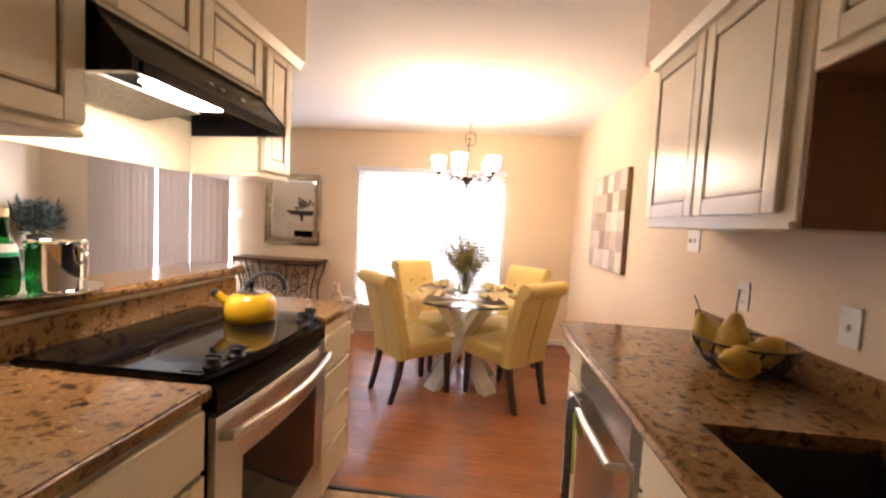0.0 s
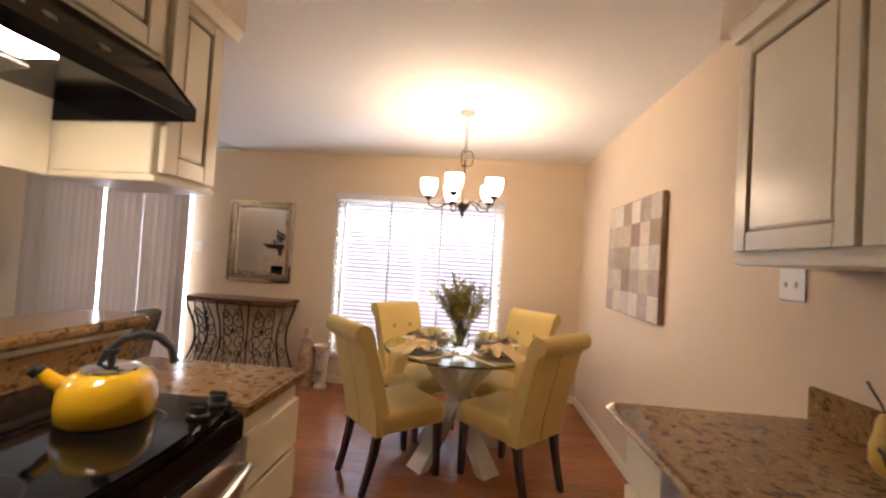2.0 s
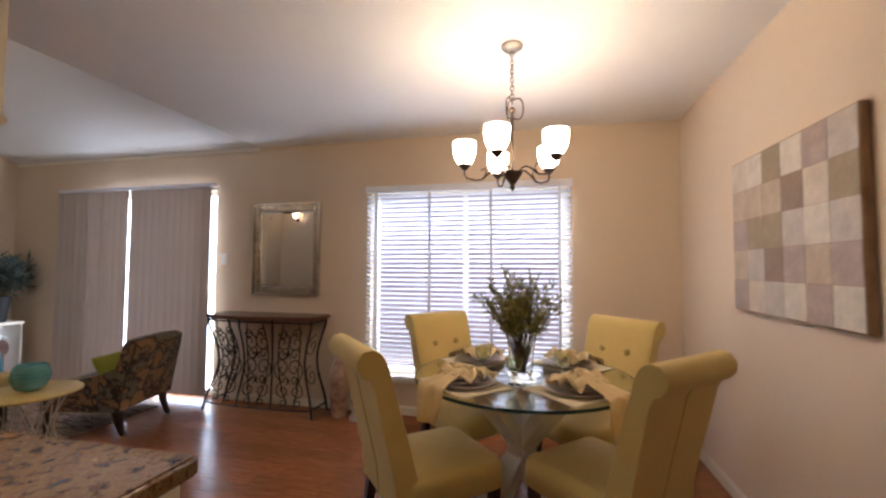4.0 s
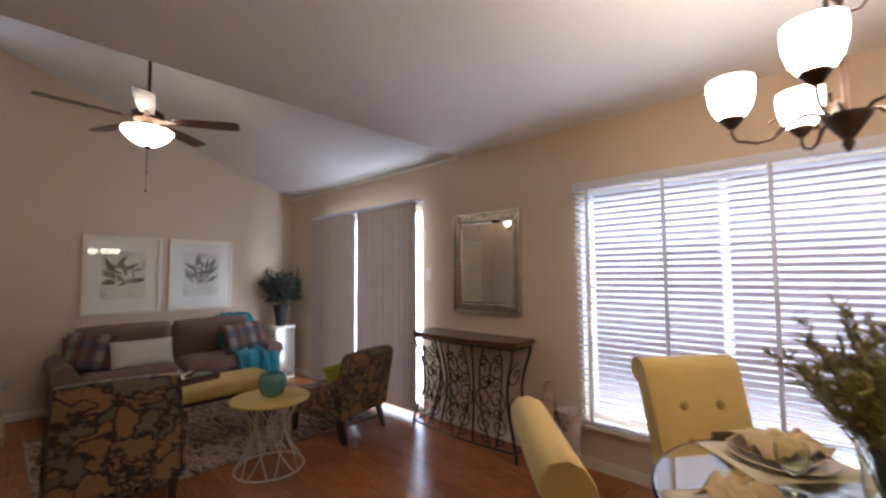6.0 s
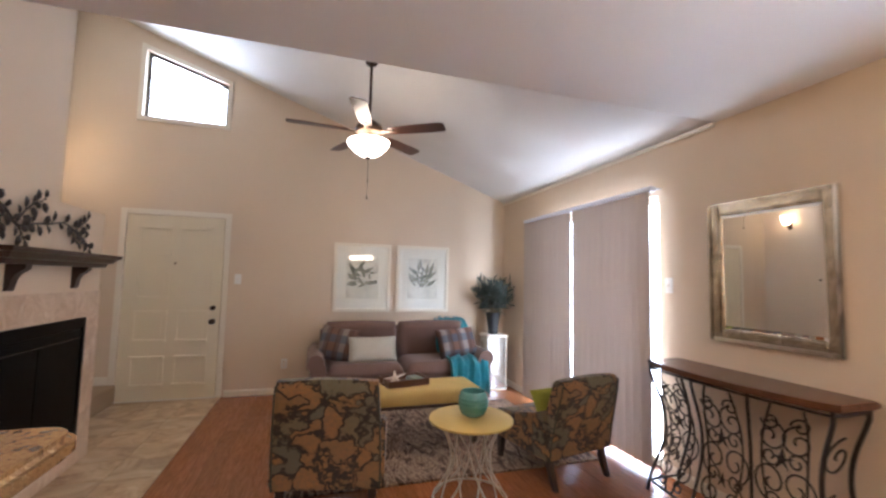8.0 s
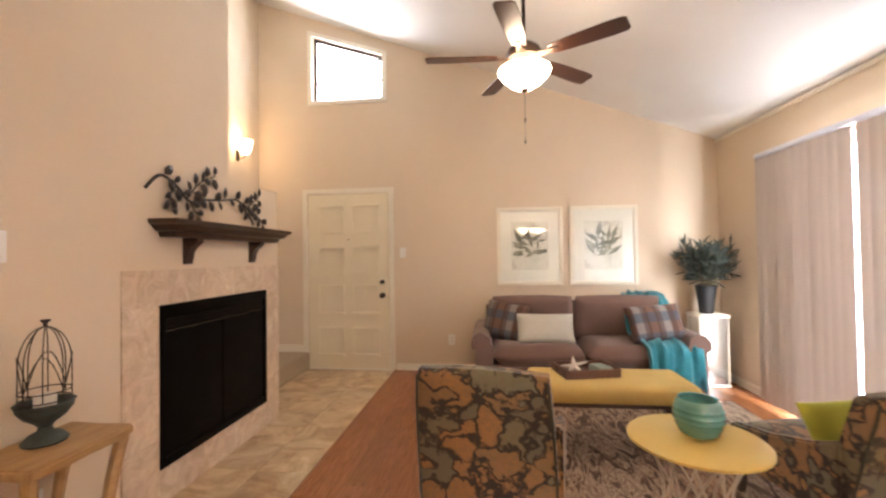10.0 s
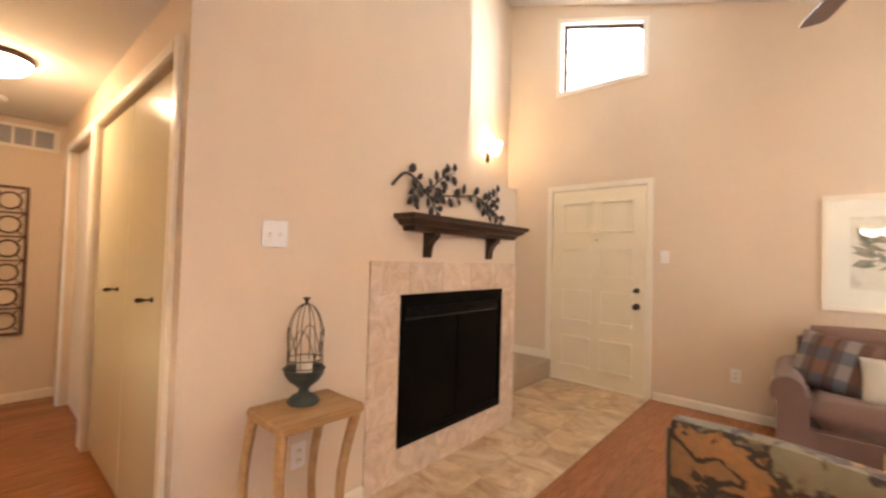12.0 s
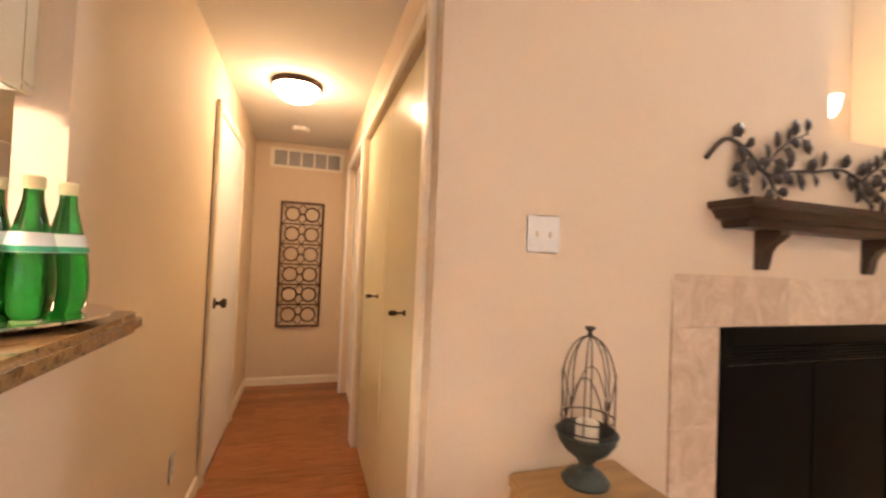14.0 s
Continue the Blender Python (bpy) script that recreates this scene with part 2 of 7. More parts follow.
M_VANE = translucent(mat("vertical_vane", (0.62, 0.55, 0.49), 0.8, other=(0.57, 0.50, 0.44), scale=5, stretch=(6, 6, 0.5), bump=0.15, bump_scale=140), (0.62, 0.53, 0.50), 0.10)
M_MIRROR = mat("mirror_silver", (0.92, 0.92, 0.9), 0.01, 1.0)
M_GLASS = glassy("clear_glass", (0.96, 0.98, 0.97))
M_TGLASS = glassy("green_tint_glass", (0.90, 0.965, 0.94))


# ---- mesh helpers ----
def prism(bm, pts, axis, a0, a1):
    """A convex outline in the plane across an axis, swept from a0 to a1. Outline pairs: x: (y, z); y: (x, z); z: (x, y)."""
    def at(p, a):
        return {"x": (a, p[0], p[1]), "y": (p[0], a, p[1]), "z": (p[0], p[1], a)}[axis]
    lo, hi = [bm.verts.new(at(p, a0)) for p in pts], [bm.verts.new(at(p, a1)) for p in pts]
    fs = [bm.faces.new(lo), bm.faces.new(hi)]
    for i in range(len(pts)):
        j = (i + 1) % len(pts)
        fs.append(bm.faces.new((lo[i], lo[j], hi[j], hi[i])))
    bmesh.ops.recalc_face_normals(bm, faces=fs)
    return fs


def box(bm, x0, y0, z0, x1, y1, z1, bev=0.0, seg=2):
    fs = prism(bm, ((x0, y0), (x1, y0), (x1, y1), (x0, y1)), "z", z0, z1)
    if bev:
        es = list({e for f in fs for e in f.edges})
        bmesh.ops.bevel(bm, geom=es, offset=bev, segments=seg, affect="EDGES", clamp_overlap=True)
    return bm


def lathe(bm, profile, seg=24, cx=0.0, cy=0.0, wobble=0.0):
    """Turns a profile of (radius, z) round an upright axis; radius 0 closes it."""
    rings = []
    for r, z in profile:
        if r < 1e-5:
            rings.append([bm.verts.new((cx, cy, z))])
        else:
            rings.append([bm.verts.new((cx + r * (1 + wobble * math.sin(3 * a)) * math.cos(a), cy + r * (1 + wobble * math.sin(3 * a)) * math.sin(a), z))
                          for a in (2 * math.pi * k / seg for k in range(seg))])
    for a, b in zip(rings, rings[1:]):
        for k in range(seg):
            l = (k + 1) % seg
            if len(a) > 1 and len(b) > 1:
                bm.faces.new((a[k], a[l], b[l], b[k]))
            elif len(a) > 1:
                bm.faces.new((a[k], a[l], b[0]))
            elif len(b) > 1:
                bm.faces.new((a[0], b[l], b[k]))
    return bm


def tube(bm, pts, r, seg=6, taper=None, flat=1.0):
    """A round bar along a line of points; taper: the radius at its far end."""
    pts = [Vector(p) for p in pts]
    rings, n = [], len(pts)
    side = None
    for i, p in enumerate(pts):
        d = (pts[min(i + 1, n - 1)] - pts[max(i - 1, 0)]).normalized()
        if side is None:
            side = d.cross(Vector((0.13, 0.21, 1))).normalized()
            if side.length < 0.1:
                side = d.cross(Vector((1, 0, 0))).normalized()
        side = (side - d * side.dot(d)).normalized()
        up = d.cross(side)
        rr = r if taper is None else r + (taper - r) * i / (n - 1)
        rings.append([bm.verts.new(p + rr * (math.cos(2 * math.pi * k / seg) * side + flat * math.sin(2 * math.pi * k / seg) * up)) for k in range(seg)])
    for a, b in zip(rings, rings[1:]):
        for k in range(seg):
            l = (k + 1) % seg
            bm.faces.new((a[k], a[l], b[l], b[k]))
    bm.faces.new(rings[0][::-1])
    bm.faces.new(rings[-1])
    return bm


def curve(f, a, b, n=14):
    return [f(a + (b - a) * k / n) for k in range(n + 1)]


def spiral(cx, cz, r0, r1, a0, a1, y=0.0, n=18):
    """A scroll in an upright plane: (x, y, z) points."""
    return [(cx + (r0 + (r1 - r0) * k / n) * math.cos(a0 + (a1 - a0) * k / n), y, cz + (r0 + (r1 - r0) * k / n) * math.sin(a0 + (a1 - a0) * k / n)) for k in range(n + 1)]


def pad(bm, hx, hy, z0, z1, r, corner, crown=0.01):
    """An upholstered slab with soft upper edges, round corners and a slightly domed top."""
    prof = [(0.25 * r, z0), (0.0, z0 + 0.25 * r), (0.0, z1 - r)] + [(r * (1 - math.cos(a)), z1 - r + r * math.sin(a)) for a in (radians(18 * k) for k in range(1, 6))]
    top = min(hx, hy)
    prof += [(r + (top - r) * u * 0.95, z1 + crown * (1 - (1 - u) ** 2)) for u in (0.15, 0.4, 0.7, 1.0)]
    rings = []
    for inset, z in prof:
        ring = []
        c = max(0.002, min(corner, top - inset))
        c = max(0.002, c - 0.5 * inset)
        for sx, sy, a0 in ((1, 1, 0), (-1, 1, 90), (-1, -1, 180), (1, -1, 270)):
            for k in range(6):
                a = radians(a0 + 18 * k)
                ring.append(bm.verts.new((sx * (hx - inset - c) + c * math.cos(a), sy * (hy - inset - c) + c * math.sin(a), z)))
        rings.append(ring)
    for a, b in zip(rings, rings[1:]):
        for i in range(24):
            bm.faces.new((a[i], a[(i + 1) % 24], b[(i + 1) % 24], b[i]))
    bm.faces.new(rings[0][::-1]), bm.faces.new(rings[-1])
    return bm


def cushion(bm, w, d, h, n=10, power=0.35, sag=0.0, horn=0.0):
    """A stuffed block centred on the origin, swelling in the middle."""
    def put(u, v, s):
        e = max(0.0, (1 - abs(u) ** 4) * (1 - abs(v) ** 4)) ** power
        pin = 1 - 0.06 * (abs(u) * abs(v)) ** 2
        return (u * w / 2 * pin * (1 - horn * (1 - v * v)), v * d / 2 * pin * (1 - horn * (1 - u * u)), s * h / 2 * (0.12 + 0.88 * e) - sag * (1 - u * u) * (1 - v * v))
    grids = {}
    for s in (1, -1):
        grids[s] = [[bm.verts.new(put(-1 + 2 * i / n, -1 + 2 * j / n, s)) for j in range(n + 1)] for i in range(n + 1)]
        for i in range(n):
            for j in range(n):
                q = (grids[s][i][j], grids[s][i + 1][j], grids[s][i + 1][j + 1], grids[s][i][j + 1])
                bm.faces.new(q if s == 1 else q[::-1])
    rim = [(i, 0) for i in range(n)] + [(n, j) for j in range(n)] + [(n - i, n) for i in range(n)] + [(0, n - j) for j in range(n)]
    for a, b in zip(rim, rim[1:] + rim[:1]):
        bm.faces.new((grids[-1][a[0]][a[1]], grids[-1][b[0]][b[1]], grids[1][b[0]][b[1]], grids[1][a[0]][a[1]]))
    return bm


def finish(bm, name, material, smooth=38):
    bmesh.ops.recalc_face_normals(bm, faces=bm.faces[:])
    me = bpy.data.meshes.new(name)
    bm.to_mesh(me)
    bm.free()
    me.materials.append(material)
    if smooth:
        me.polygons.foreach_set("use_smooth", [True] * len(me.polygons))
        me.set_sharp_from_angle(angle=radians(smooth))
    return me


def part(name, bm, material, parent, label="", at=None, smooth=38):
    ob = new(name, finish(bm, name, material, smooth))
    ob.parent = parent
    if at is not None:
        ob.matrix_basis = at
    return tagged(ob, label) if label else ob


def piece(name, mesh, parent, at):
    """One more piece on a shared mesh."""
    ob = new(name, mesh)
    ob.parent, ob.matrix_basis = parent, at
    return ob


def thing(name, label, category, x=0.0, y=0.0, z=0.0, rz=0.0, group="", kind=""):
    ob = new(name)
    ob.empty_display_size = 0.1
    ob.matrix_basis = pose(x, y, z, 0, 0, rz)
    return tagged(ob, label, category, group, kind)


def struct(name, bm, material, label, category="", smooth=0):
    return tagged(new(name, finish(bm, name, material, smooth)), label, category or name.split("_")[0], kind="structure")


def fresh():
    return bmesh.new()


# ---- walls, ceilings, floor ----
T = 0.14
bm = fresh()                                    # north wall with window and patio opening
for x0, x1, z0, z1 in ((W, -5.36, 0, 2.62), (-5.36, -3.575, 2.08, 2.62), (-3.575, -1.90, 0, 2.62), (-1.90, -0.16, 0, 0.34), (-1.90, -0.16, 2.01, 2.62), (-0.16, E, 0, 2.62)):
    box(bm, x0, N, z0, x1, N + T, z1)
struct("wall_north", bm, M_WALL, "tan painted wall with a window and a patio door", "wall")
bm = fresh()
box(bm, E, -0.5, 0, E + T, N + T, 2.62)
struct("wall_east", bm, M_WALL, "tan painted side wall of kitchen and dining area", "wall")
bm = fresh()                                    # west wall under the vault
top = lambda y: vault(y) + 0.05
for pts in (((SW, 0), (1.10, 0), (1.10, top(1.10)), (SW, top(SW))),
            ((2.08, 0), (N + T, 0), (N + T, top(N + T)), (2.08, top(2.08))),
            ((1.10, 2.04), (2.08, 2.04), (2.08, 3.14), (1.10, 3.14)),
            ((1.10, 3.14), (1.17, 3.14), (1.17, top(1.17)), (1.10, top(1.10))),
            ((2.02, 3.14), (2.08, 3.14), (2.08, top(2.08)), (2.02, top(2.02))),
            ((1.17, 3.925), (2.02, 3.645), (2.02, top(2.02)), (1.17, top(1.17)))):
    prism(bm, pts, "x", W - T, W)
struct("wall_west", bm, M_WALL, "tall tan wall under the sloping ceiling, with the entry door", "wall")
bm = fresh()                                    # fireplace wall, stepped down beside the stair
prism(bm, ((-4.286, 0), (HR, 0), (HR, 2.60), (CX, 2.60), (CX, vault(F) + 0.05), (-4.286, vault(F) + 0.05)), "y", F - 0.12, F)
box(bm, -4.914, F - 0.12, 0, -4.286, F, 1.83)
struct("wall_fireplace", bm, M_WALL, "tan chimney breast wall, stepped low beside the stair", "wall")
bm = fresh()
box(bm, W - T, SW - T, 0, CX, SW, vault(SW) + 0.1)
struct("wall_stairwell", bm, M_WALL, "tan wall behind the stair", "wall")
bm = fresh()
prism(bm, ((SW - T, CE + 0.02), (N, CE + 0.02), (N, vault(N) + 0.1), (SW - T, vault(SW - T) + 0.1)), "x", CX, CX + 0.1)
struct("wall_soffit", bm, M_CEIL, "white upright face where the flat ceiling meets the vault", "wall")
bm = fresh()                                    # partition: full height by the hall, low under the bar
box(bm, HL, HY, 0, PK, 1.525, 2.60)
box(bm, HL, 1.525, 0, PK, 2.66, 1.054)
struct("wall_partition", bm, M_WALL, "tan partition between kitchen and hall, low under the bar", "wall")
bm = fresh()                                    # closet side of the hall
for y0, y1, z0, z1 in ((HY, -1.24, 0, 2.5), (-1.24, -0.27, 2.03, 2.5), (-0.27, -0.14, 0, 2.5), (-0.14, 1.36, 2.03, 2.5), (1.36, F - 0.12, 0, 2.5)):
    box(bm, HR - 0.12, y0, z0, HR, y1, z1)
struct("wall_hall", bm, M_WALL, "tan hall wall with closet and door openings", "wall")
bm = fresh()
box(bm, HR - 0.7, HY - T, 0, PK, HY, 2.5)
struct("wall_hall_end", bm, M_WALL, "tan wall at the end of the hall", "wall")
bm = fresh()
box(bm, HR - 0.75, HY, 0, HR - 0.70, F - 0.12, 2.5)
box(bm, HR - 0.70, -0.22, 0, HR - 0.12, -0.17, 2.5)
struct("wall_closet_back", bm, M_WALL, "plain wall behind the closet", "wall")
bm = fresh()
box(bm, PK, -0.5, 0, E, -0.36, 2.62)
struct("wall_kitchen_south", bm, M_WALL, "plain tan wall at the kitchen's end", "wall")
bm = fresh()
prism(bm, ((CX, HY - T), (E + T, HY - T), (E + T, N + T), (CX, N + T)), "z", CE, CE + 0.02)
tagged(struct("ceiling", bm, M_CEIL, "white textured flat ceiling over kitchen and dining area"), category="ceiling")
bm = fresh()
box(bm, HR - 0.12, HY, HC, HL, F - 0.005, HC + 0.17)
struct("ceiling_hall", bm, M_CEIL, "lower white hall ceiling", "ceiling")
bm = fresh()
prism(bm, ((SW - T, vault(SW - T)), (N + T, vault(N + T)), (N + T, vault(N + T) + 0.05), (SW - T, vault(SW - T) + 0.05)), "x", W - T, CX)
struct("ceiling_vault", bm, M_CEIL, "white sloping vaulted ceiling of the living room", "ceiling")
bm = fresh()
box(bm, W - T, HY - T, -0.12, E + T, N + T, -0.008)
floor = struct("floor", bm, M_JOINT, "reddish brown wood laminate floor with tile areas", "floor")
bm = fresh()
box(bm, -60, -60, -0.3, 60, 60, -0.14)
struct("ground", bm, mat("ground_paving", (0.40, 0.33, 0.325), 0.95, other=(0.33, 0.27, 0.265), scale=0.8, bump=0.2, bump_scale=30), "pale mauve paved ground outside", "ground")


bm = fresh()
box(bm, W, N - 0.022, 2.452, CX, N, 2.482, 0.006)
struct("trim_cornice", bm, M_TRIM, "thin white moulding where wall and vault meet", "trim")
# boundary wall across the yard
bm = fresh()
box(bm, -14, N + 5.0, -0.14, 9, N + 5.2, 4.2)
struct("backdrop_wall", bm, mat("mauve_brick_wall", (0.42, 0.32, 0.33), 0.9, other=(0.34, 0.25, 0.26), scale=5, stretch=(1, 1, 4)), "mauve brick boundary wall outside the window", "wall")


def baseboard(x0, y0, x1, y1):
    """A skirting 7 cm high with a rounded top, along a wall from one point to another; the room lies on its left."""
    d = Vector((x1 - x0, y1 - y0, 0))
    n = Vector((-d.y, d.x, 0)).normalized() * 0.014
    bm = fresh()
    a, b = Vector((x0, y0, 0)), Vector((x1, y1, 0))
    prof = ((0.0, 0.0), (1.0, 0.0), (1.0, 0.058), (0.45, 0.074), (0.0, 0.074))
    ends = [[bm.verts.new(p + n * k + Vector((0, 0, z))) for k, z in prof] for p in (a, b)]
    for i in range(5):
        j = (i + 1) % 5
        bm.faces.new((ends[0][i], ends[0][j], ends[1][j], ends[1][i]))
    bm.faces.new(ends[0]), bm.faces.new(ends[1])
    struct("baseboard", bm, M_TRIM, "cream painted baseboard", "baseboard")


baseboard(E, 2.68, E, N)
baseboard(E - 0.015, N, -3.575, N)
baseboard(-5.38, N, W, N)
baseboard(W, N - 0.015, W, 2.16)
baseboard(-3.46, F, HR - 0.0, F)
baseboard(HL, 0.16, HL, 2.66)
baseboard(HL, HY, HL, -0.80)
baseboard(HR, HY, HL - 0.015, HY)


# ---- windows, doors, blinds ----
def window_blind():
    th = thing("window_blind", "white horizontal slat blind lowered over the dining window", "blind", -1.03, N - 0.012, 0.32)
    w = 0.895
    bm = fresh()
    box(bm, -w - 0.01, -0.055, 1.655, w + 0.01, 0.012, 1.715, 0.006)
    part("headrail", bm, M_SLAT, th)
    bm = fresh()
    c, s = 0.024 * math.cos(radians(24)), -0.024 * math.sin(radians(24))
    prism(bm, ((-c, -s), (-c + 0.001, -s - 0.0026), (0.0, 0.0002), (c, s - 0.0026), (c, s), (0.0, 0.0028)), "x", -w, w)
    slat = finish(bm, "slat", M_SLAT, 0)
    for k in range(39):
        piece("slat", slat, th, pose(0, -0.022, 0.045 + k * 0.0415, random.uniform(-2, 2), 0, 0))
    bm = fresh()
    box(bm, -w, -0.045, 0.0, w, -0.002, 0.02, 0.004)
    part("bottom_rail", bm, M_SLAT, th)
    for x in (-0.80, -0.30, 0.24, 0.80):
        bm = fresh()
        box(bm, x - 0.012, -0.0495, 0.01, x + 0.012, -0.0482, 1.66)
        part("ladder_tape", bm, M_SLAT, th)
    return th


window_blind()


def framed_opening(name, label, category, x0, x1, z0, z1, bars):
    th = thing(name, label, category, 0, 0, 0, kind="structure")
    bm = fresh()
    for a, b, c, d in ((x0, z0, x0 + 0.05, z1), (x1 - 0.05, z0, x1, z1), (x0 + 0.05, z0, x1 - 0.05, z0 + 0.05), (x0 + 0.05, z1 - 0.05, x1 - 0.05, z1)):
        box(bm, a, N + 0.05, b, c, N + 0.11, d)
    for b in bars:
        box(bm, b - 0.02, N + 0.06, z0 + 0.05, b + 0.02, N + 0.10, z1 - 0.05)
    part("window_frame", bm, M_TRIM, th)
    bm = fresh()
    box(bm, x0 + 0.05, N + 0.078, z0 + 0.05, x1 - 0.05, N + 0.082, z1 - 0.05)
    pane = part("pane", bm, M_GLASS, th, smooth=0)
    pane.visible_shadow = False
    return th


win = framed_opening("window_1", "wide window behind the slat blind", "window", -1.90, -0.16, 0.34, 2.01, (-1.03,))
bm = fresh()
box(bm, -1.98, N - 0.05, 0.285, -0.08, N + 0.04, 0.315, 0.006)
part("window_sill", bm, M_TRIM, win)
framed_opening("patio_door", "sliding glass patio door behind vertical blinds", "glass door", -5.36, -3.575, 0.0, 2.08, (-4.39,))


def vertical_blind():
    th = thing("vertical_blind", "beige vertical vane blind hanging over the patio door", "blind", 0, 5.50, 0)
    bm = fresh()
    box(bm, -5.47, -0.03, 2.085, -3.49, 0.03, 2.12, 0.005)
    part("headrail", bm, M_SLAT, th)
    for bx in (-5.3, -4.43, -3.56):
        bm = fresh()
        box(bm, bx - 0.015, -0.02, 2.12, bx + 0.015, N - 5.50, 2.124)
        part("mount_bracket", bm, M_SLAT, th)
    bm = fresh()
    pts = [(-0.046 + 0.092 * k / 6, 0.008 * math.sin(math.pi * k / 6)) for k in range(7)]
    lo = [bm.verts.new((x, y, 0.05)) for x, y in pts] + [bm.verts.new((x, y + 0.0015, 0.05)) for x, y in pts[::-1]]
    hi = [bm.verts.new((v.co.x, v.co.y, 2.085)) for v in lo]
    for k in range(14):
        l = (k + 1) % 14
        bm.faces.new((lo[k], lo[l], hi[l], hi[k]))
    bm.faces.new(lo[::-1]), bm.faces.new(hi)
    vane = finish(bm, "vane", M_VANE, 40)
    x = -5.45
    k = 0
    while x < -3.52:
        piece("vane", vane, th, pose(x, random.uniform(-0.004, 0.004), 0, 0, 0, 9 + random.uniform(-4, 4)))
        k += 1
        x += 0.083
        if k in (11, 16):
            x += 0.06 if k == 11 else 0.022
        elif k in (4, 8, 14, 19):
            x += 0.009
    return th


vertical_blind()


def knob(parent, x, y, z, r=0.028, out=(0, 1, 0), material=M_BRONZE, name="door_knob"):
    bm = fresh()
    lathe(bm, ((0, 0), (r * 1.1, 0), (r * 1.1, 0.006), (r * 0.4, 0.01), (r * 0.4, 0.03), (r * 0.85, 0.037), (r, 0.05), (r * 0.8, 0.062), (0, 0.066)), 16)
    q = Vector((0, 0, 1)).rotation_difference(Vector(out)).to_matrix().to_4x4()
    part(name, bm, material, parent, "dark bronze knob", Matrix.Translation((x, y, z)) @ q)


def casing(th, u0, u1, z1, wide=0.065, deep=0.018):
    """Door casing in local axes: the door lies in the x-z plane and faces +y."""
    for a, b, z0, z in ((u0 - wide, u0, 0, z1 + wide), (u1, u1 + wide, 0, z1 + wide), (u0, u1, z1, z1 + wide)):
        bm = fresh()
        box(bm, a, 0, z0, b, deep, z, 0.005)
        part("casing", bm, M_TRIM, th)


def six_panel(th, w, h, material):
    """A door slab with six moulded panels, from the origin along +x, facing +y."""
    bm = fresh()
    box(bm, 0, -0.04, 0.008, w, 0.0, h, 0.002)
    slab = part("door_leaf", bm, material, th)
    m = 0.115
    pw = (w - 2 * m - 0.09) / 2
    for c in (0, 1):
        x0 = m + c * (pw + 0.09)
        for z0, z1 in ((0.15, 0.48), (0.63, 0.97), (1.10, 1.43), (1.58, 1.91)):
            bm = fresh()
            for a, b, e, f, y in ((x0, z0, x0 + pw, z0 + 0.028, 0.024), (x0, z1 - 0.028, x0 + pw, z1, 0.024), (x0, z0 + 0.028, x0 + 0.02, z1 - 0.028, 0.006), (x0 + pw - 0.02, z0 + 0.028, x0 + pw, z1 - 0.028, 0.006)):
                box(bm, a, -0.002, b, e, y, f, 0.002)
            box(bm, x0 + 0.045, -0.002, z0 + 0.055, x0 + pw - 0.045, 0.005, z1 - 0.055, 0.004)
            part("panel", bm, material, slab)
    return slab


# entry door: local x runs to -y of the world on the west wall's inner face, so it faces +x
d1 = thing("door_1", "closed cream panelled entry door with dark knobs", "door", W + 0.002, 2.075, 0, -90, kind="structure")
slab = six_panel(d1, 0.965, 2.03, M_DOOR)
casing(d1, -0.005, 0.97, 2.035, 0.06, 0.014)
for z, r in ((1.005, 0.024), (0.85, 0.03)):
    knob(slab, 0.075, 0.0, z, r)
bm = fresh()
lathe(bm, ((0, 0), (0.012, 0), (0.012, 0.004), (0, 0.005)), 12)
part("peephole", bm, M_CHROME, slab, "", pose(0.48, 0, 1.5, -90))
# white strip on the sill stands in for daylight coming under the leaf
bm = fresh()
box(bm, -0.005, -0.06, 0.0, 0.97, 0.015, 0.007, 0.002)
part("threshold", bm, M_WHITE, d1, "white threshold strip standing in for daylight under the door")

# clerestory window with a sloping head
cl = thing("window_2", "high window with a sloping head beside the vault", "window", 0, 0, 0, kind="structure")


def slope_frame(y0, y1, z0, za, zb, t, x0, x1):
    bm = fresh()
    prism(bm, ((y0, z0), (y0 + t, z0), (y0 + t, za - 0.2 * t), (y0, za)), "x", x0, x1)
    prism(bm, ((y1 - t, z0), (y1, z0), (y1, zb), (y1 - t, zb + 0.2 * t)), "x", x0, x1)
    prism(bm, ((y0 + t, z0), (y1 - t, z0), (y1 - t, z0 + t), (y0 + t, z0 + t)), "x", x0, x1)
    g = (zb - za) / (y1 - y0)
    prism(bm, ((y0 + t, za + g * t - t), (y1 - t, zb - g * t - t), (y1 - t, zb - g * t), (y0 + t, za + g * t)), "x", x0, x1)
    return bm


part("casing", slope_frame(1.12, 2.07, 3.09, 3.985, 3.675, 0.05, W, W + 0.02), M_TRIM, cl)
part("window_frame", slope_frame(1.17, 2.02, 3.14, 3.92, 3.645, 0.03, W - 0.10, W - 0.06), M_BRONZE, cl, "dark thin window frame")
bm = fresh()
for z in (3.38, 3.62):
    box(bm, W - 0.09, 1.2, z - 0.007, W - 0.062, 1.99, z + 0.007)
part("glazing_bar", bm, M_BRONZE, cl)
bm = fresh()
prism(bm, ((1.2, 3.17), (1.99, 3.17), (1.99, 3.62), (1.2, 3.88)), "x", W - 0.084, W - 0.08)
part("pane", bm, M_GLASS, cl, smooth=0).visible_shadow = False

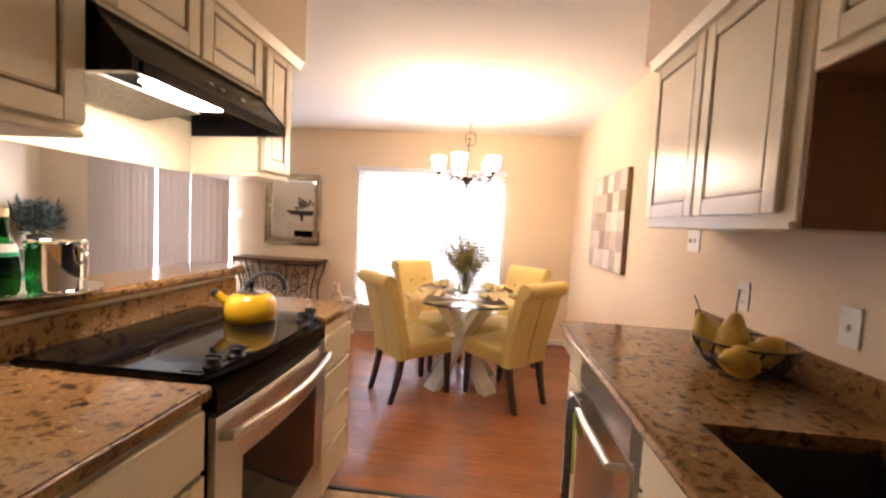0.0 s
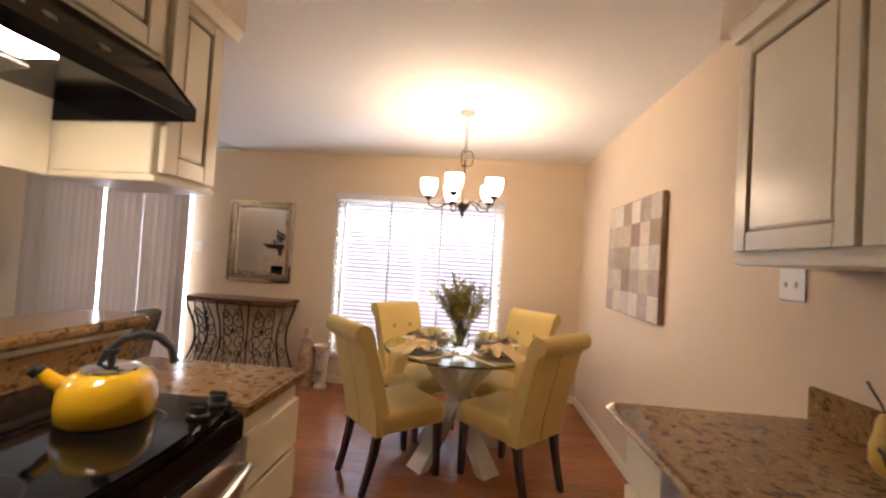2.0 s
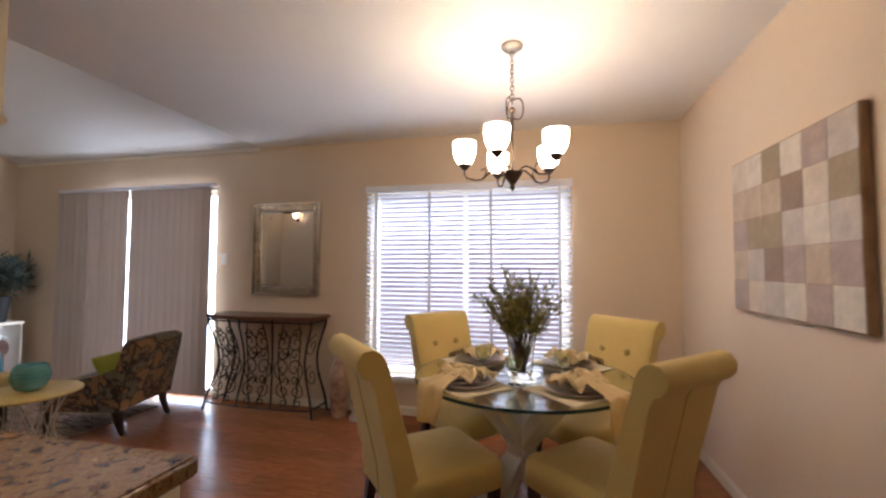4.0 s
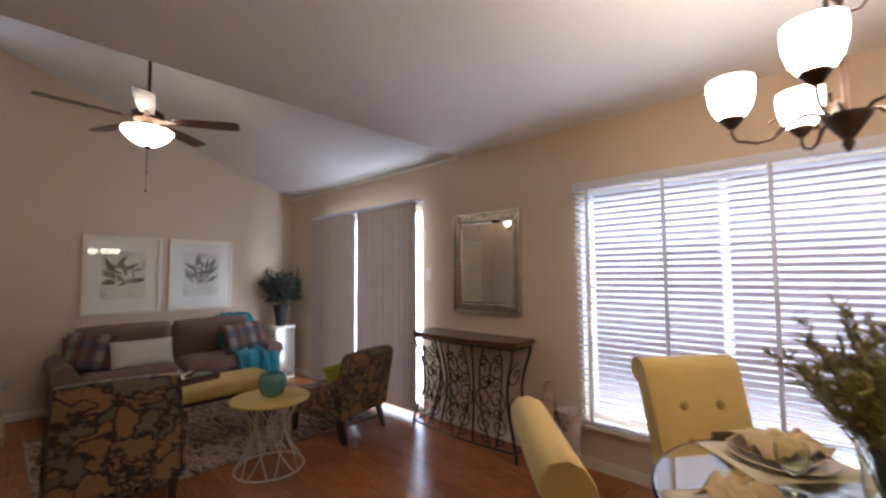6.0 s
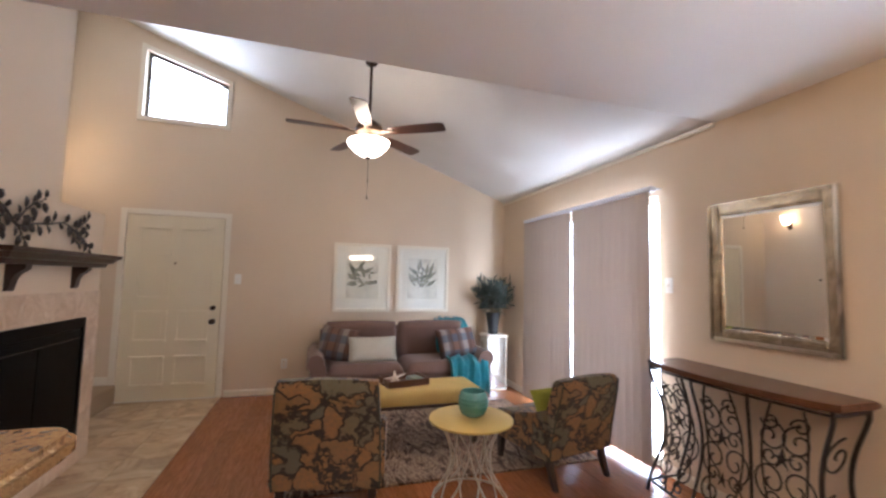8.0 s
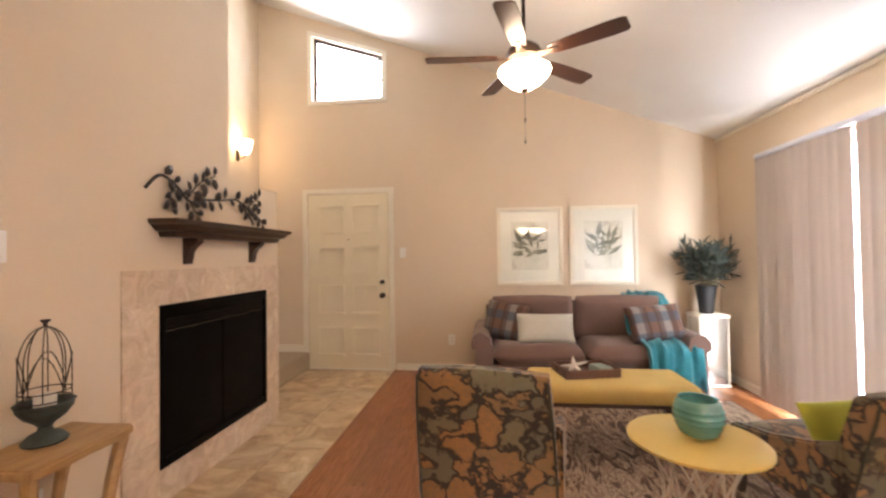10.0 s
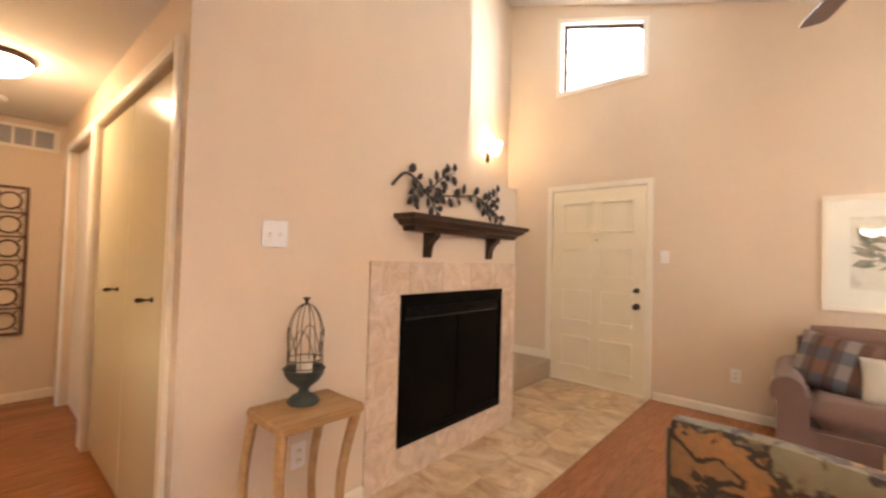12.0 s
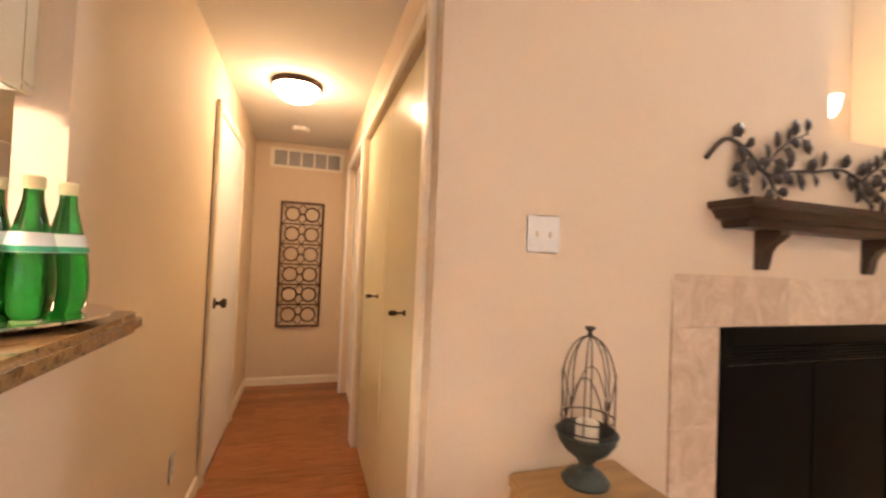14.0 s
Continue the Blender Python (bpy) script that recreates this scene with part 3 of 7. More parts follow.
# hall doors; the hall's kitchen side faces -x, its closet side +x
d2 = thing("door_2", "closed white hall door with a dark knob", "door", HL - 0.004, -0.74, 0, 90, kind="structure")
bm = fresh()
box(bm, 0, -0.0, 0.01, 0.83, 0.012, 2.0, 0.002)
leaf = part("door_leaf", bm, M_WHITEDOOR, d2)
casing(d2, -0.004, 0.834, 2.005, 0.06, 0.02)
knob(leaf, 0.765, 0.012, 0.955)
d3 = thing("door_3", "white door standing in the hall beside the closet", "door", HR - 0.05, -0.27, 0, -90, kind="structure")
bm = fresh()
box(bm, 0.0, -0.04, 0.01, 0.97, 0.0, 2.02, 0.002)
part("door_leaf", bm, M_WHITEDOOR, d3)
bm = fresh()
for a, b, z0, z in ((-0.06, 0.0, 0, 2.09), (0.97, 1.03, 0, 2.09), (0.0, 0.97, 2.03, 2.09)):
    box(bm, a, 0.05, z0, b, 0.07, z, 0.005)
part("casing", bm, M_WHITEDOOR, d3)
closet = thing("closet_door", "glossy cream sliding closet doors with small dark pulls", "closet door", HR, 1.36, 0, -90, kind="structure")
bm = fresh()
box(bm, 0.012, -0.05, 0.012, 0.748, -0.02, 2.015, 0.002)
leaf = part("door_leaf", bm, M_CLOSET, closet)
knob(leaf, 0.285, -0.02, 1.045, 0.011, name="pull")
bm = fresh()
box(bm, 0.752, -0.05, 0.012, 1.488, -0.02, 2.015, 0.002)
leaf = part("door_leaf", bm, M_CLOSET, closet)
knob(leaf, 0.92, -0.02, 1.045, 0.011, name="pull")
casing(closet, 0.0, 1.50, 2.03, 0.06, 0.02)


# ---- lamps ----
M_SHADE = mat("lit_glass_shade", (0.95, 0.92, 0.85), 0.3, emit=54.0, glow=(1.0, 0.745, 0.485))
M_BOWL = mat("lit_glass_bowl", (0.95, 0.92, 0.85), 0.3, emit=19.0, glow=(1.0, 0.79, 0.55))
M_HALL = mat("lit_hall_bowl", (0.95, 0.92, 0.85), 0.3, emit=36.0, glow=(1.0, 0.72, 0.44))
M_SCONCE = mat("lit_sconce_shade", (0.95, 0.9, 0.8), 0.3, emit=12.0, glow=(1.0, 0.74, 0.46))
M_HOODLIGHT = mat("lit_hood_lens", (0.95, 0.92, 0.85), 0.3, emit=78.0, glow=(1.0, 0.82, 0.63))


def chandelier(x, y):
    th = thing("chandelier", "dark bronze chandelier with five lit white glass shades", "chandelier", x, y, CE)
    bm = fresh()
    lathe(bm, ((0, 0), (0.06, 0), (0.06, -0.012), (0.045, -0.026), (0.012, -0.03), (0, -0.03)), 24)
    part("canopy", bm, mat("pewter", (0.22, 0.20, 0.18), 0.35, 0.8), th, "brushed metal ceiling canopy")
    for k in range(12):
        bm = fresh()
        z, v = -0.05 - 0.024 * k, k % 2
        tube(bm, [(0.011 * math.cos(a) * (1 - v), 0.011 * math.cos(a) * v, z + 0.018 * math.sin(a)) for a in (2 * math.pi * j / 10 for j in range(11))], 0.0028, 5)
        part("chain_link", bm, M_BRONZE, th)
    bm = fresh()
    lathe(bm, ((0, -0.345), (0.008, -0.350), (0.02, -0.365), (0.008, -0.380), (0.007, -0.410), (0.011, -0.420), (0.007, -0.430), (0.007, -0.710), (0.0, -0.710)), 12)
    part("stem", bm, M_BRONZE, th)
    for k in range(3):
        a = 2 * math.pi * k / 3
        bm = fresh()
        pts = [(0.004 + 0.055 * math.sin(u) ** 1.0, -0.31 - 0.10 * u / math.pi + 0.03 * math.sin(2 * u)) for u in (math.pi * j / 12 for j in range(13))]
        tube(bm, [(r * math.cos(a), r * math.sin(a), z) for r, z in pts], 0.004, 6)
        part("scroll", bm, M_BRONZE, th)
    bm = fresh()
    lathe(bm, ((0, -0.710), (0.055, -0.710), (0.052, -0.722), (0.03, -0.755), (0.012, -0.780), (0.014, -0.795), (0.006, -0.810), (0.0, -0.820)), 20)
    part("hub", bm, M_BRONZE, th)
    for k in range(5):
        a = radians(41 + 72 * k)
        c, s = math.cos(a), math.sin(a)
        bm = fresh()
        pts = [(0.035, -0.720), (0.06, -0.695), (0.09, -0.690), (0.13, -0.715), (0.165, -0.745), (0.20, -0.750), (0.25, -0.735), (0.262, -0.715), (0.262, -0.688)]
        tube(bm, [(r * c, r * s, z) for r, z in pts], 0.0055, 6)
        tube(bm, [(r * c, r * s, z) for r, z in ((0.165, -0.745), (0.14, -0.710), (0.15, -0.685), (0.172, -0.695))], 0.004, 5)
        arm = part("arm", bm, M_BRONZE, th)
        bm = fresh()
        lathe(bm, ((0, -0.695), (0.010, -0.693), (0.034, -0.665), (0.034, -0.659), (0, -0.659)), 16, 0.262 * c, 0.262 * s)
        part("cup", bm, M_BRONZE, arm)
        bm = fresh()
        lathe(bm, ((0.0, -0.657), (0.036, -0.655), (0.052, -0.629), (0.061, -0.596), (0.064, -0.563), (0.063, -0.536), (0.059, -0.536), (0.060, -0.563), (0.056, -0.596), (0.046, -0.629), (0.0, -0.648)), 24, 0.262 * c, 0.262 * s)
        part("shade", bm, M_SHADE, th, "lit white glass shade")
    return th


chandelier(-0.53, 4.25).scale = (0.96, 0.96, 0.955)


def ceiling_fan(x, y, z):
    """z: the height of the blades."""
    th = thing("ceiling_fan", "dark bronze ceiling fan with five brown blades and a lit bowl", "ceiling fan", x, y, z)
    top = vault(y) - z
    bm = fresh()
    lathe(bm, ((0, top + 0.02), (0.07, top + 0.02), (0.07, top - 0.02), (0.045, top - 0.075), (0.016, top - 0.085), (0, top - 0.085)), 24)
    part("canopy", bm, M_BRONZE, th)
    bm = fresh()
    lathe(bm, ((0, top - 0.08), (0.012, top - 0.08), (0.012, 0.10), (0, 0.10)), 12)
    part("downrod", bm, M_BRONZE, th)
    bm = fresh()
    lathe(bm, ((0, 0.12), (0.03, 0.115), (0.06, 0.095), (0.105, 0.06), (0.118, 0.03), (0.11, 0.0), (0.08, -0.02), (0.05, -0.03), (0.05, -0.055), (0.06, -0.062), (0.06, -0.078), (0.018, -0.084), (0.012, -0.21), (0.0, -0.21)), 28)
    part("motor", bm, M_BRONZE, th)
    blade_m = mat("fan_blade_wood", (0.075, 0.026, 0.013), 0.35, other=(0.05, 0.017, 0.009), scale=9, stretch=(1, 9, 9))
    for k in range(5):
        m = pose(0, 0, 0, 0, 0, -86.0 + 72 * k) @ pose(0, 0, 0, -10, 0, 0)
        bm = fresh()
        for a, b in ((0.10, 0.15), (0.15, 0.24)):
            box(bm, a, -0.028 + 0.01 * (b > 0.2), -0.004, b, 0.028 - 0.01 * (b > 0.2), 0.002, 0.002)
        iron = part("blade_bracket", bm, M_BRONZE, th, "", m)
        bm = fresh()
        out = [(0.18, -0.045), (0.30, -0.058), (0.56, -0.066), (0.64, -0.062), (0.66, -0.045), (0.66, 0.045), (0.64, 0.062), (0.56, 0.066), (0.30, 0.058), (0.18, 0.045)]
        prism(bm, out, "z", 0.002, 0.009)
        part("blade", bm, blade_m, th, "dark brown wooden blade", m)
    bm = fresh()
    lathe(bm, ((0.160, -0.072), (0.172, -0.078), (0.172, -0.095), (0.150, -0.128), (0.108, -0.168), (0.058, -0.198), (0.012, -0.208)), 32)
    part("bowl", bm, M_BOWL, th, "lit frosted glass bowl")
    bm = fresh()
    lathe(bm, ((0, -0.204), (0.028, -0.204), (0.025, -0.214), (0.009, -0.228), (0, -0.236)), 14)
    part("finial", bm, M_BRONZE, th)
    for dx, l in ((0.008, 0.20), (-0.006, 0.34)):
        bm = fresh()
        tube(bm, ((dx, 0, -0.225), (dx, 0, -0.2 - l)), 0.0012, 4)
        lathe(bm, ((0, -0.2 - l), (0.006, -0.205 - l), (0.006, -0.225 - l), (0, -0.23 - l)), 8, dx)
        part("pull_chain", bm, M_BRONZE, th)
    return th


ceiling_fan(-4.475, 3.48, 2.605)

hl = thing("flush_ceiling_light", "lit frosted bowl light with a dark rim on hall ceiling", "ceiling light", -2.14, -0.10, HC)
bm = fresh()
lathe(bm, ((0, 0), (0.15, 0), (0.152, -0.02), (0.14, -0.032), (0, -0.032)), 32)
part("rim", bm, M_BRONZE, hl)
bm = fresh()
lathe(bm, ((0.138, -0.032), (0.128, -0.06), (0.10, -0.09), (0.05, -0.112), (0, -0.118)), 32)
part("bowl", bm, M_HALL, hl, "lit frosted glass bowl")
sd = thing("smoke_detector", "round white smoke detector on hall ceiling", "smoke detector", -2.15, -1.05, HC)
bm = fresh()
lathe(bm, ((0, 0), (0.07, 0), (0.07, -0.018), (0.06, -0.032), (0.025, -0.036), (0, -0.036)), 24)
part("case", bm, M_WHITE, sd)

sc = thing("wall_sconce", "lit wall sconce with a flared glass shade over the stair", "sconce", -5.90, SW, 2.46)
bm = fresh()
box(bm, -0.035, 0, -0.10, 0.035, 0.015, 0.02, 0.006)
part("back_plate", bm, M_BRONZE, sc)
bm = fresh()
tube(bm, ((0, 0.012, -0.05), (0, 0.06, -0.075), (0, 0.09, -0.05), (0, 0.09, -0.02)), 0.007, 8)
part("arm", bm, M_BRONZE, sc)
bm = fresh()
lathe(bm, ((0, -0.022), (0.035, -0.02), (0.06, 0.03), (0.078, 0.12), (0.072, 0.12), (0.054, 0.03), (0, -0.01)), 20, 0, 0.095)
part("shade", bm, M_SCONCE, sc, "lit white glass shade")


# ---- kitchen ----
def cabinet_door(parent, x, z, w, h, name="door", y=0.0, drawer=False):
    """A framed door with a raised panel in a brown-glazed groove; local face +y."""
    t = 0.055 if not drawer else 0.035
    if drawer:
        bm = fresh()
        box(bm, x, y + 0.001, z, x + w, y + 0.021, z + h, 0.005, 3)
        return part(name, bm, M_CAB, parent)
    bm = fresh()
    box(bm, x + 0.003, y + 0.001, z + 0.003, x + w - 0.003, y + 0.011, z + h - 0.003)
    door = part(name, bm, M_GLAZE, parent, "cream framed door with brown-glazed grooves")
    for kind, a, b, c, d in (("stile", x, z, x + t, z + h), ("stile", x + w - t, z, x + w, z + h), ("rail", x + t, z, x + w - t, z + t), ("rail", x + t, z + h - t, x + w - t, z + h)):
        bm = fresh()
        box(bm, a, y + 0.0012, b, c, y + 0.021, d, 0.0025)
        part(kind, bm, M_CAB, door)
    bm = fresh()
    g = 0.009
    box(bm, x + t + g, y + 0.006, z + t + g, x + w - t - g, y + 0.0165, z + h - t - g, 0.004)
    part("panel", bm, M_CAB, door)
    return door


def cabinet(label, x, y, z, rz, w, d, h, doors, group, lip=0.0, body=None):
    """A unit whose face lies on local y = 0, from x = 0 to w."""
    th = thing("kitchen_cabinet", label, "cabinet", x, y, z, rz, group)
    bm = fresh()
    box(bm, 0.0015, -d, 0, w - 0.0015, 0, body or h, 0.003)
    if body:
        box(bm, 0.0015, -0.02, body, w - 0.0015, 0, h)
    part("body", bm, M_CAB, th)
    for a, b, c, e, dr in doors:
        cabinet_door(th, a, b, c, e, "drawer" if dr else "door", 0.0, dr)
    if lip:
        bm = fresh()
        box(bm, 0.0015, -d, -lip, w - 0.0015, 0.012, -0.001, 0.004)
        part("bottom_rail", bm, M_CAB, th)
    return th


UPL = "upper cabinets over the range"
LX = -1.36
cabinet("tall cream upper cabinet with brown-glazed door panels", LX, 1.565, 1.58, -90, 0.74, 0.325, 0.58, ((0.012, 0.01, 0.352, 0.56, 0), (0.376, 0.01, 0.352, 0.56, 0)), UPL, 0.02)
cabinet("short cream cabinet with two doors above the range hood", LX, 2.355, 1.905, -90, 0.79, 0.325, 0.255, ((0.012, 0.01, 0.375, 0.238, 0), (0.40, 0.01, 0.375, 0.238, 0)), UPL)
cabinet("narrow cream upper cabinet beside the range hood", LX, 2.635, 1.58, -90, 0.28, 0.325, 0.58, ((0.02, 0.01, 0.235, 0.56, 0),), UPL, 0.02)
bm = fresh()
box(bm, -1.687, 1.566, 1.56, -1.67, 2.353, 1.903, 0.002)
tagged(new("back_panel", finish(bm, "back_panel", M_CAB)), "cream painted panel closing the back of the hood", "panel")
bm = fresh()
box(bm, -1.744, 0.3, 2.165, -1.30, 2.67, CE)
struct("wall_soffit_range", bm, M_WALL, "tan boxed soffit above the upper cabinets", "soffit")
UPR = "upper cabinets over the sink side"
RX = 0.40
cabinet("cream upper cabinet with two brown-glazed panel doors", RX, 1.70, 1.447, 90, 0.917, E - RX, 0.703, ((0.05, 0.02, 0.42, 0.655, 0), (0.485, 0.02, 0.415, 0.655, 0)), UPR, 0.022)
short = cabinet("short cream cabinet above the dim sink recess", RX, 0.75, 1.80, 90, 0.948, E - RX, 0.35, ((0.03, 0.03, 0.43, 0.28, 0), (0.48, 0.03, 0.43, 0.28, 0)), UPR)
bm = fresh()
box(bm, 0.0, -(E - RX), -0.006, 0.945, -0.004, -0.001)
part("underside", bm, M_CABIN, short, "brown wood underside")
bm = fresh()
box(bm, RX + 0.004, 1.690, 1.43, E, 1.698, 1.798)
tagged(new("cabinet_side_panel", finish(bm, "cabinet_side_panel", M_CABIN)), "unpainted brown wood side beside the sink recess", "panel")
bm = fresh()
box(bm, 0.345, 0.2, 2.165, E, 2.655, CE)
struct("wall_soffit_sink", bm, M_WALL, "tan boxed soffit above the sink cabinets", "soffit")
for x0, x1, y1 in ((-1.36, -1.318, 2.66), (0.363, 0.40, 2.61)):
    bm = fresh()
    prism(bm, ((x0, 2.125), (x1, 2.125), (x1 + (0.018 if x1 < 0 else 0), 2.163), (x0 - (0.018 if x1 > 0 else 0), 2.163)), "y", 0.7, y1)
    tagged(new("crown_moulding", finish(bm, "crown_moulding", M_CAB)), "cream crown moulding along the cabinet tops", "moulding")

# range hood: a sloping shell open below, with a slanted filter and a lamp in its recess
hood = thing("range_hood", "black under-cabinet range hood with its light on", "range hood", 0, 0, 0)
bm = fresh()
prism(bm, ((-1.665, 1.782), (-1.285, 1.782), (-1.36, 1.90), (-1.665, 1.90)), "y", 1.592, 2.343)
part("housing", bm, M_BLACK, hood)
bm = fresh()
prism(bm, ((-1.285, 1.784), (-1.245, 1.735), (-1.235, 1.735), (-1.235, 1.768), (-1.355, 1.903), (-1.365, 1.903)), "y", 1.592, 2.343)
part("canopy", bm, M_BLACK, hood)
for y0, y1 in ((1.57, 1.591), (2.344, 2.353)):
    bm = fresh()
    prism(bm, ((-1.665, 1.722), (-1.232, 1.732), (-1.232, 1.770), (-1.352, 1.904), (-1.665, 1.904)), "y", y0, y1)
    part("side_panel", bm, M_BLACK, hood)
bm = fresh()
box(bm, -1.234, 1.592, 1.730, -1.226, 2.343, 1.766, 0.003)
part("rim", bm, M_BLACK, hood)
bm = fresh()
prism(bm, ((-1.648, 1.724), (-1.428, 1.754), (-1.429, 1.762), (-1.649, 1.732)), "y", 1.596, 2.08)
part("grease_filter", bm, mat("filter_mesh", (0.36, 0.35, 0.32), 0.5, 0.9, other=(0.12, 0.115, 0.105), scale=140, bump=0.8, bump_scale=220), hood, "grey metal mesh filter")
bm = fresh()
box(bm, -1.405, 1.76, 1.752, -1.285, 2.045, 1.790, 0.018, 4)
part("light_lens", bm, M_HOODLIGHT, hood, "glowing white light lens")
for k, y in enumerate((1.92, 1.98, 2.10)):
    bm = fresh()
    box(bm, -0.006, -0.013, -0.004, 0.006, 0.013, 0.005, 0.002)
    part("switch", bm, M_STEEL, hood, "", pose(-1.275, y, 1.8135, 0, 48, 0))

# worktops and bar
bm = fresh()
box(bm, PK + 0.002, -0.35, 0.912, -1.02, 1.592, 0.950, 0.007, 3)
tagged(new("worktop", finish(bm, "worktop", M_GRANITE)), "polished brown granite worktop beside the range", "worktop")
bm = fresh()
box(bm, PK + 0.002, 2.365, 0.912, -1.02, 2.755, 0.950, 0.007, 3)
tagged(new("worktop", finish(bm, "worktop", M_GRANITE)), "short polished granite worktop between range and dining area", "worktop")
bm = fresh()
box(bm, PK, -0.35, 0.951, PK + 0.02, 2.66, 1.052, 0.004)
tagged(new("backsplash", finish(bm, "backsplash", M_GRANITE)), "brown granite strip along the low wall", "backsplash")


def rounded_slab(bm, x0, y0, x1, y1, z0, z1, r, bev):
    pts = []
    for cx, cy, a in ((x1 - r, y1 - r, 0), (x0 + r, y1 - r, 90), (x0 + r, y0 + r, 180), (x1 - r, y0 + r, 270)):
        pts += [(cx + r * math.cos(radians(a + 15 * k)), cy + r * math.sin(radians(a + 15 * k))) for k in range(7)]
    fs = prism(bm, pts, "z", z0, z1)
    es = [e for f in fs[:2] for e in f.edges]
    bmesh.ops.bevel(bm, geom=list(set(es)), offset=bev, segments=3, affect="EDGES", clamp_overlap=True)


bm = fresh()
rounded_slab(bm, -1.92, 1.527, -1.605, 2.735, 1.076, 1.116, 0.06, 0.012)
bar = tagged(new("bar_top", finish(bm, "bar_top", M_GRANITE)), "raised polished granite bar top with rounded corners", "bar top")
bm = fresh()
box(bm, HL - 0.01, 1.527, 1.054, PK + 0.012, 2.67, 1.076, 0.003)
struct("trim_bar", bm, M_CAB, "cream trim board under the bar", "trim")

LOW = "lower cabinets"
cabinet("cream base cabinet under the granite by the range", -1.05, 1.592, 0.10, -90, 0.62, 0.59, 0.81, ((0.015, 0.63, 0.59, 0.16, 1), (0.015, 0.01, 0.29, 0.605, 0), (0.315, 0.01, 0.29, 0.605, 0)), LOW)
cabinet("cream base cabinet under the granite worktop", -1.05, 0.965, 0.10, -90, 0.62, 0.59, 0.81, ((0.015, 0.63, 0.59, 0.16, 1), (0.015, 0.01, 0.59, 0.605, 0)), LOW)
cabinet("cream drawer unit with four fronts at the counter's end", -1.05, 2.745, 0.08, -90, 0.375, 0.59, 0.83, ((0.012, 0.61, 0.351, 0.165, 1), (0.012, 0.42, 0.351, 0.175, 1), (0.012, 0.23, 0.351, 0.175, 1), (0.012, 0.02, 0.351, 0.195, 1)), LOW)
cabinet("narrow cream base cabinet at the counter's open end", 0.115, 2.36, 0.10, 90, 0.27, 0.555, 0.81, ((0.012, 0.63, 0.245, 0.16, 1), (0.012, 0.01, 0.245, 0.605, 0)), LOW)
cabinet("cream sink base cabinet under the granite worktop", 0.115, 0.85, 0.10, 90, 0.88, 0.555, 0.81, ((0.015, 0.63, 0.85, 0.16, 1), (0.015, 0.01, 0.42, 0.605, 0), (0.445, 0.01, 0.42, 0.605, 0)), LOW, 0.0, 0.56)
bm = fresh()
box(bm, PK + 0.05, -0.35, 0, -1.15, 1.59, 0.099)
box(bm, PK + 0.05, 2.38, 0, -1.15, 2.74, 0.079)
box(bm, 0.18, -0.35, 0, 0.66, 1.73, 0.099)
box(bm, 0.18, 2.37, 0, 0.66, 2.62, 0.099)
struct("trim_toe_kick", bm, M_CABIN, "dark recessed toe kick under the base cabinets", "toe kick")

# sink side worktop, with the sink's opening
bm = fresh()
sx0, sx1, sy0, sy1 = 0.195, 0.59, 0.80, 1.64
outer = ((0.041, -0.35), (E - 0.002, -0.35), (E - 0.002, 2.67), (0.041, 2.67))
inner = ((sx0, sy0), (sx1, sy0), (sx1, sy1), (sx0, sy1))
loops = [[bm.verts.new((x, y, z)) for x, y in pts] for z in (0.912, 0.950) for pts in (outer, inner)]
for k in range(4):
    l = (k + 1) % 4
    for a, b in ((0, 1), (2, 3), (0, 2), (1, 3)):
        bm.faces.new((loops[a][k], loops[a][l], loops[b][l], loops[b][k]))
bmesh.ops.recalc_face_normals(bm, faces=bm.faces[:])
nose = [e for e in bm.edges if all(abs(v.co.x - 0.041) < 1e-4 for v in e.verts) and abs(e.verts[0].co.y - e.verts[1].co.y) > 1]
bmesh.ops.bevel(bm, geom=nose, offset=0.016, segments=4, affect="EDGES", clamp_overlap=True)
tagged(new("worktop", finish(bm, "worktop", M_GRANITE)), "long polished granite worktop with a sink cut into it", "worktop")
bm = fresh()
box(bm, E - 0.022, -0.35, 0.951, E - 0.002, 2.665, 1.056, 0.004)
tagged(new("backsplash", finish(bm, "backsplash", M_GRANITE)), "low brown granite upstand behind the sink worktop", "backsplash")
sink = thing("kitchen_sink", "dark undermount kitchen sink set in the granite", "sink", 0, 0, 0)
bm = fresh()
box(bm, sx0 - 0.01, sy0 - 0.01, 0.68, sx1 + 0.01, sy1 + 0.01, 0.69)
for a in ((sx0 - 0.02, sy0 - 0.02, sx0, sy1 + 0.02), (sx1, sy0 - 0.02, sx1 + 0.02, sy1 + 0.02), (sx0, sy0 - 0.02, sx1, sy0), (sx0, sy1, sx1, sy1 + 0.02)):
    box(bm, a[0], a[1], 0.69, a[2], a[3], 0.9115)
part("bowl", bm, mat("sink_dark", (0.03, 0.025, 0.022), 0.35, other=(0.045, 0.038, 0.033), scale=60), sink)
bm = fresh()
lathe(bm, ((0, 0.691), (0.04, 0.691), (0.045, 0.695), (0.03, 0.693), (0, 0.692)), 20, 0.42, 1.25)
part("drain", bm, M_STEEL, sink)

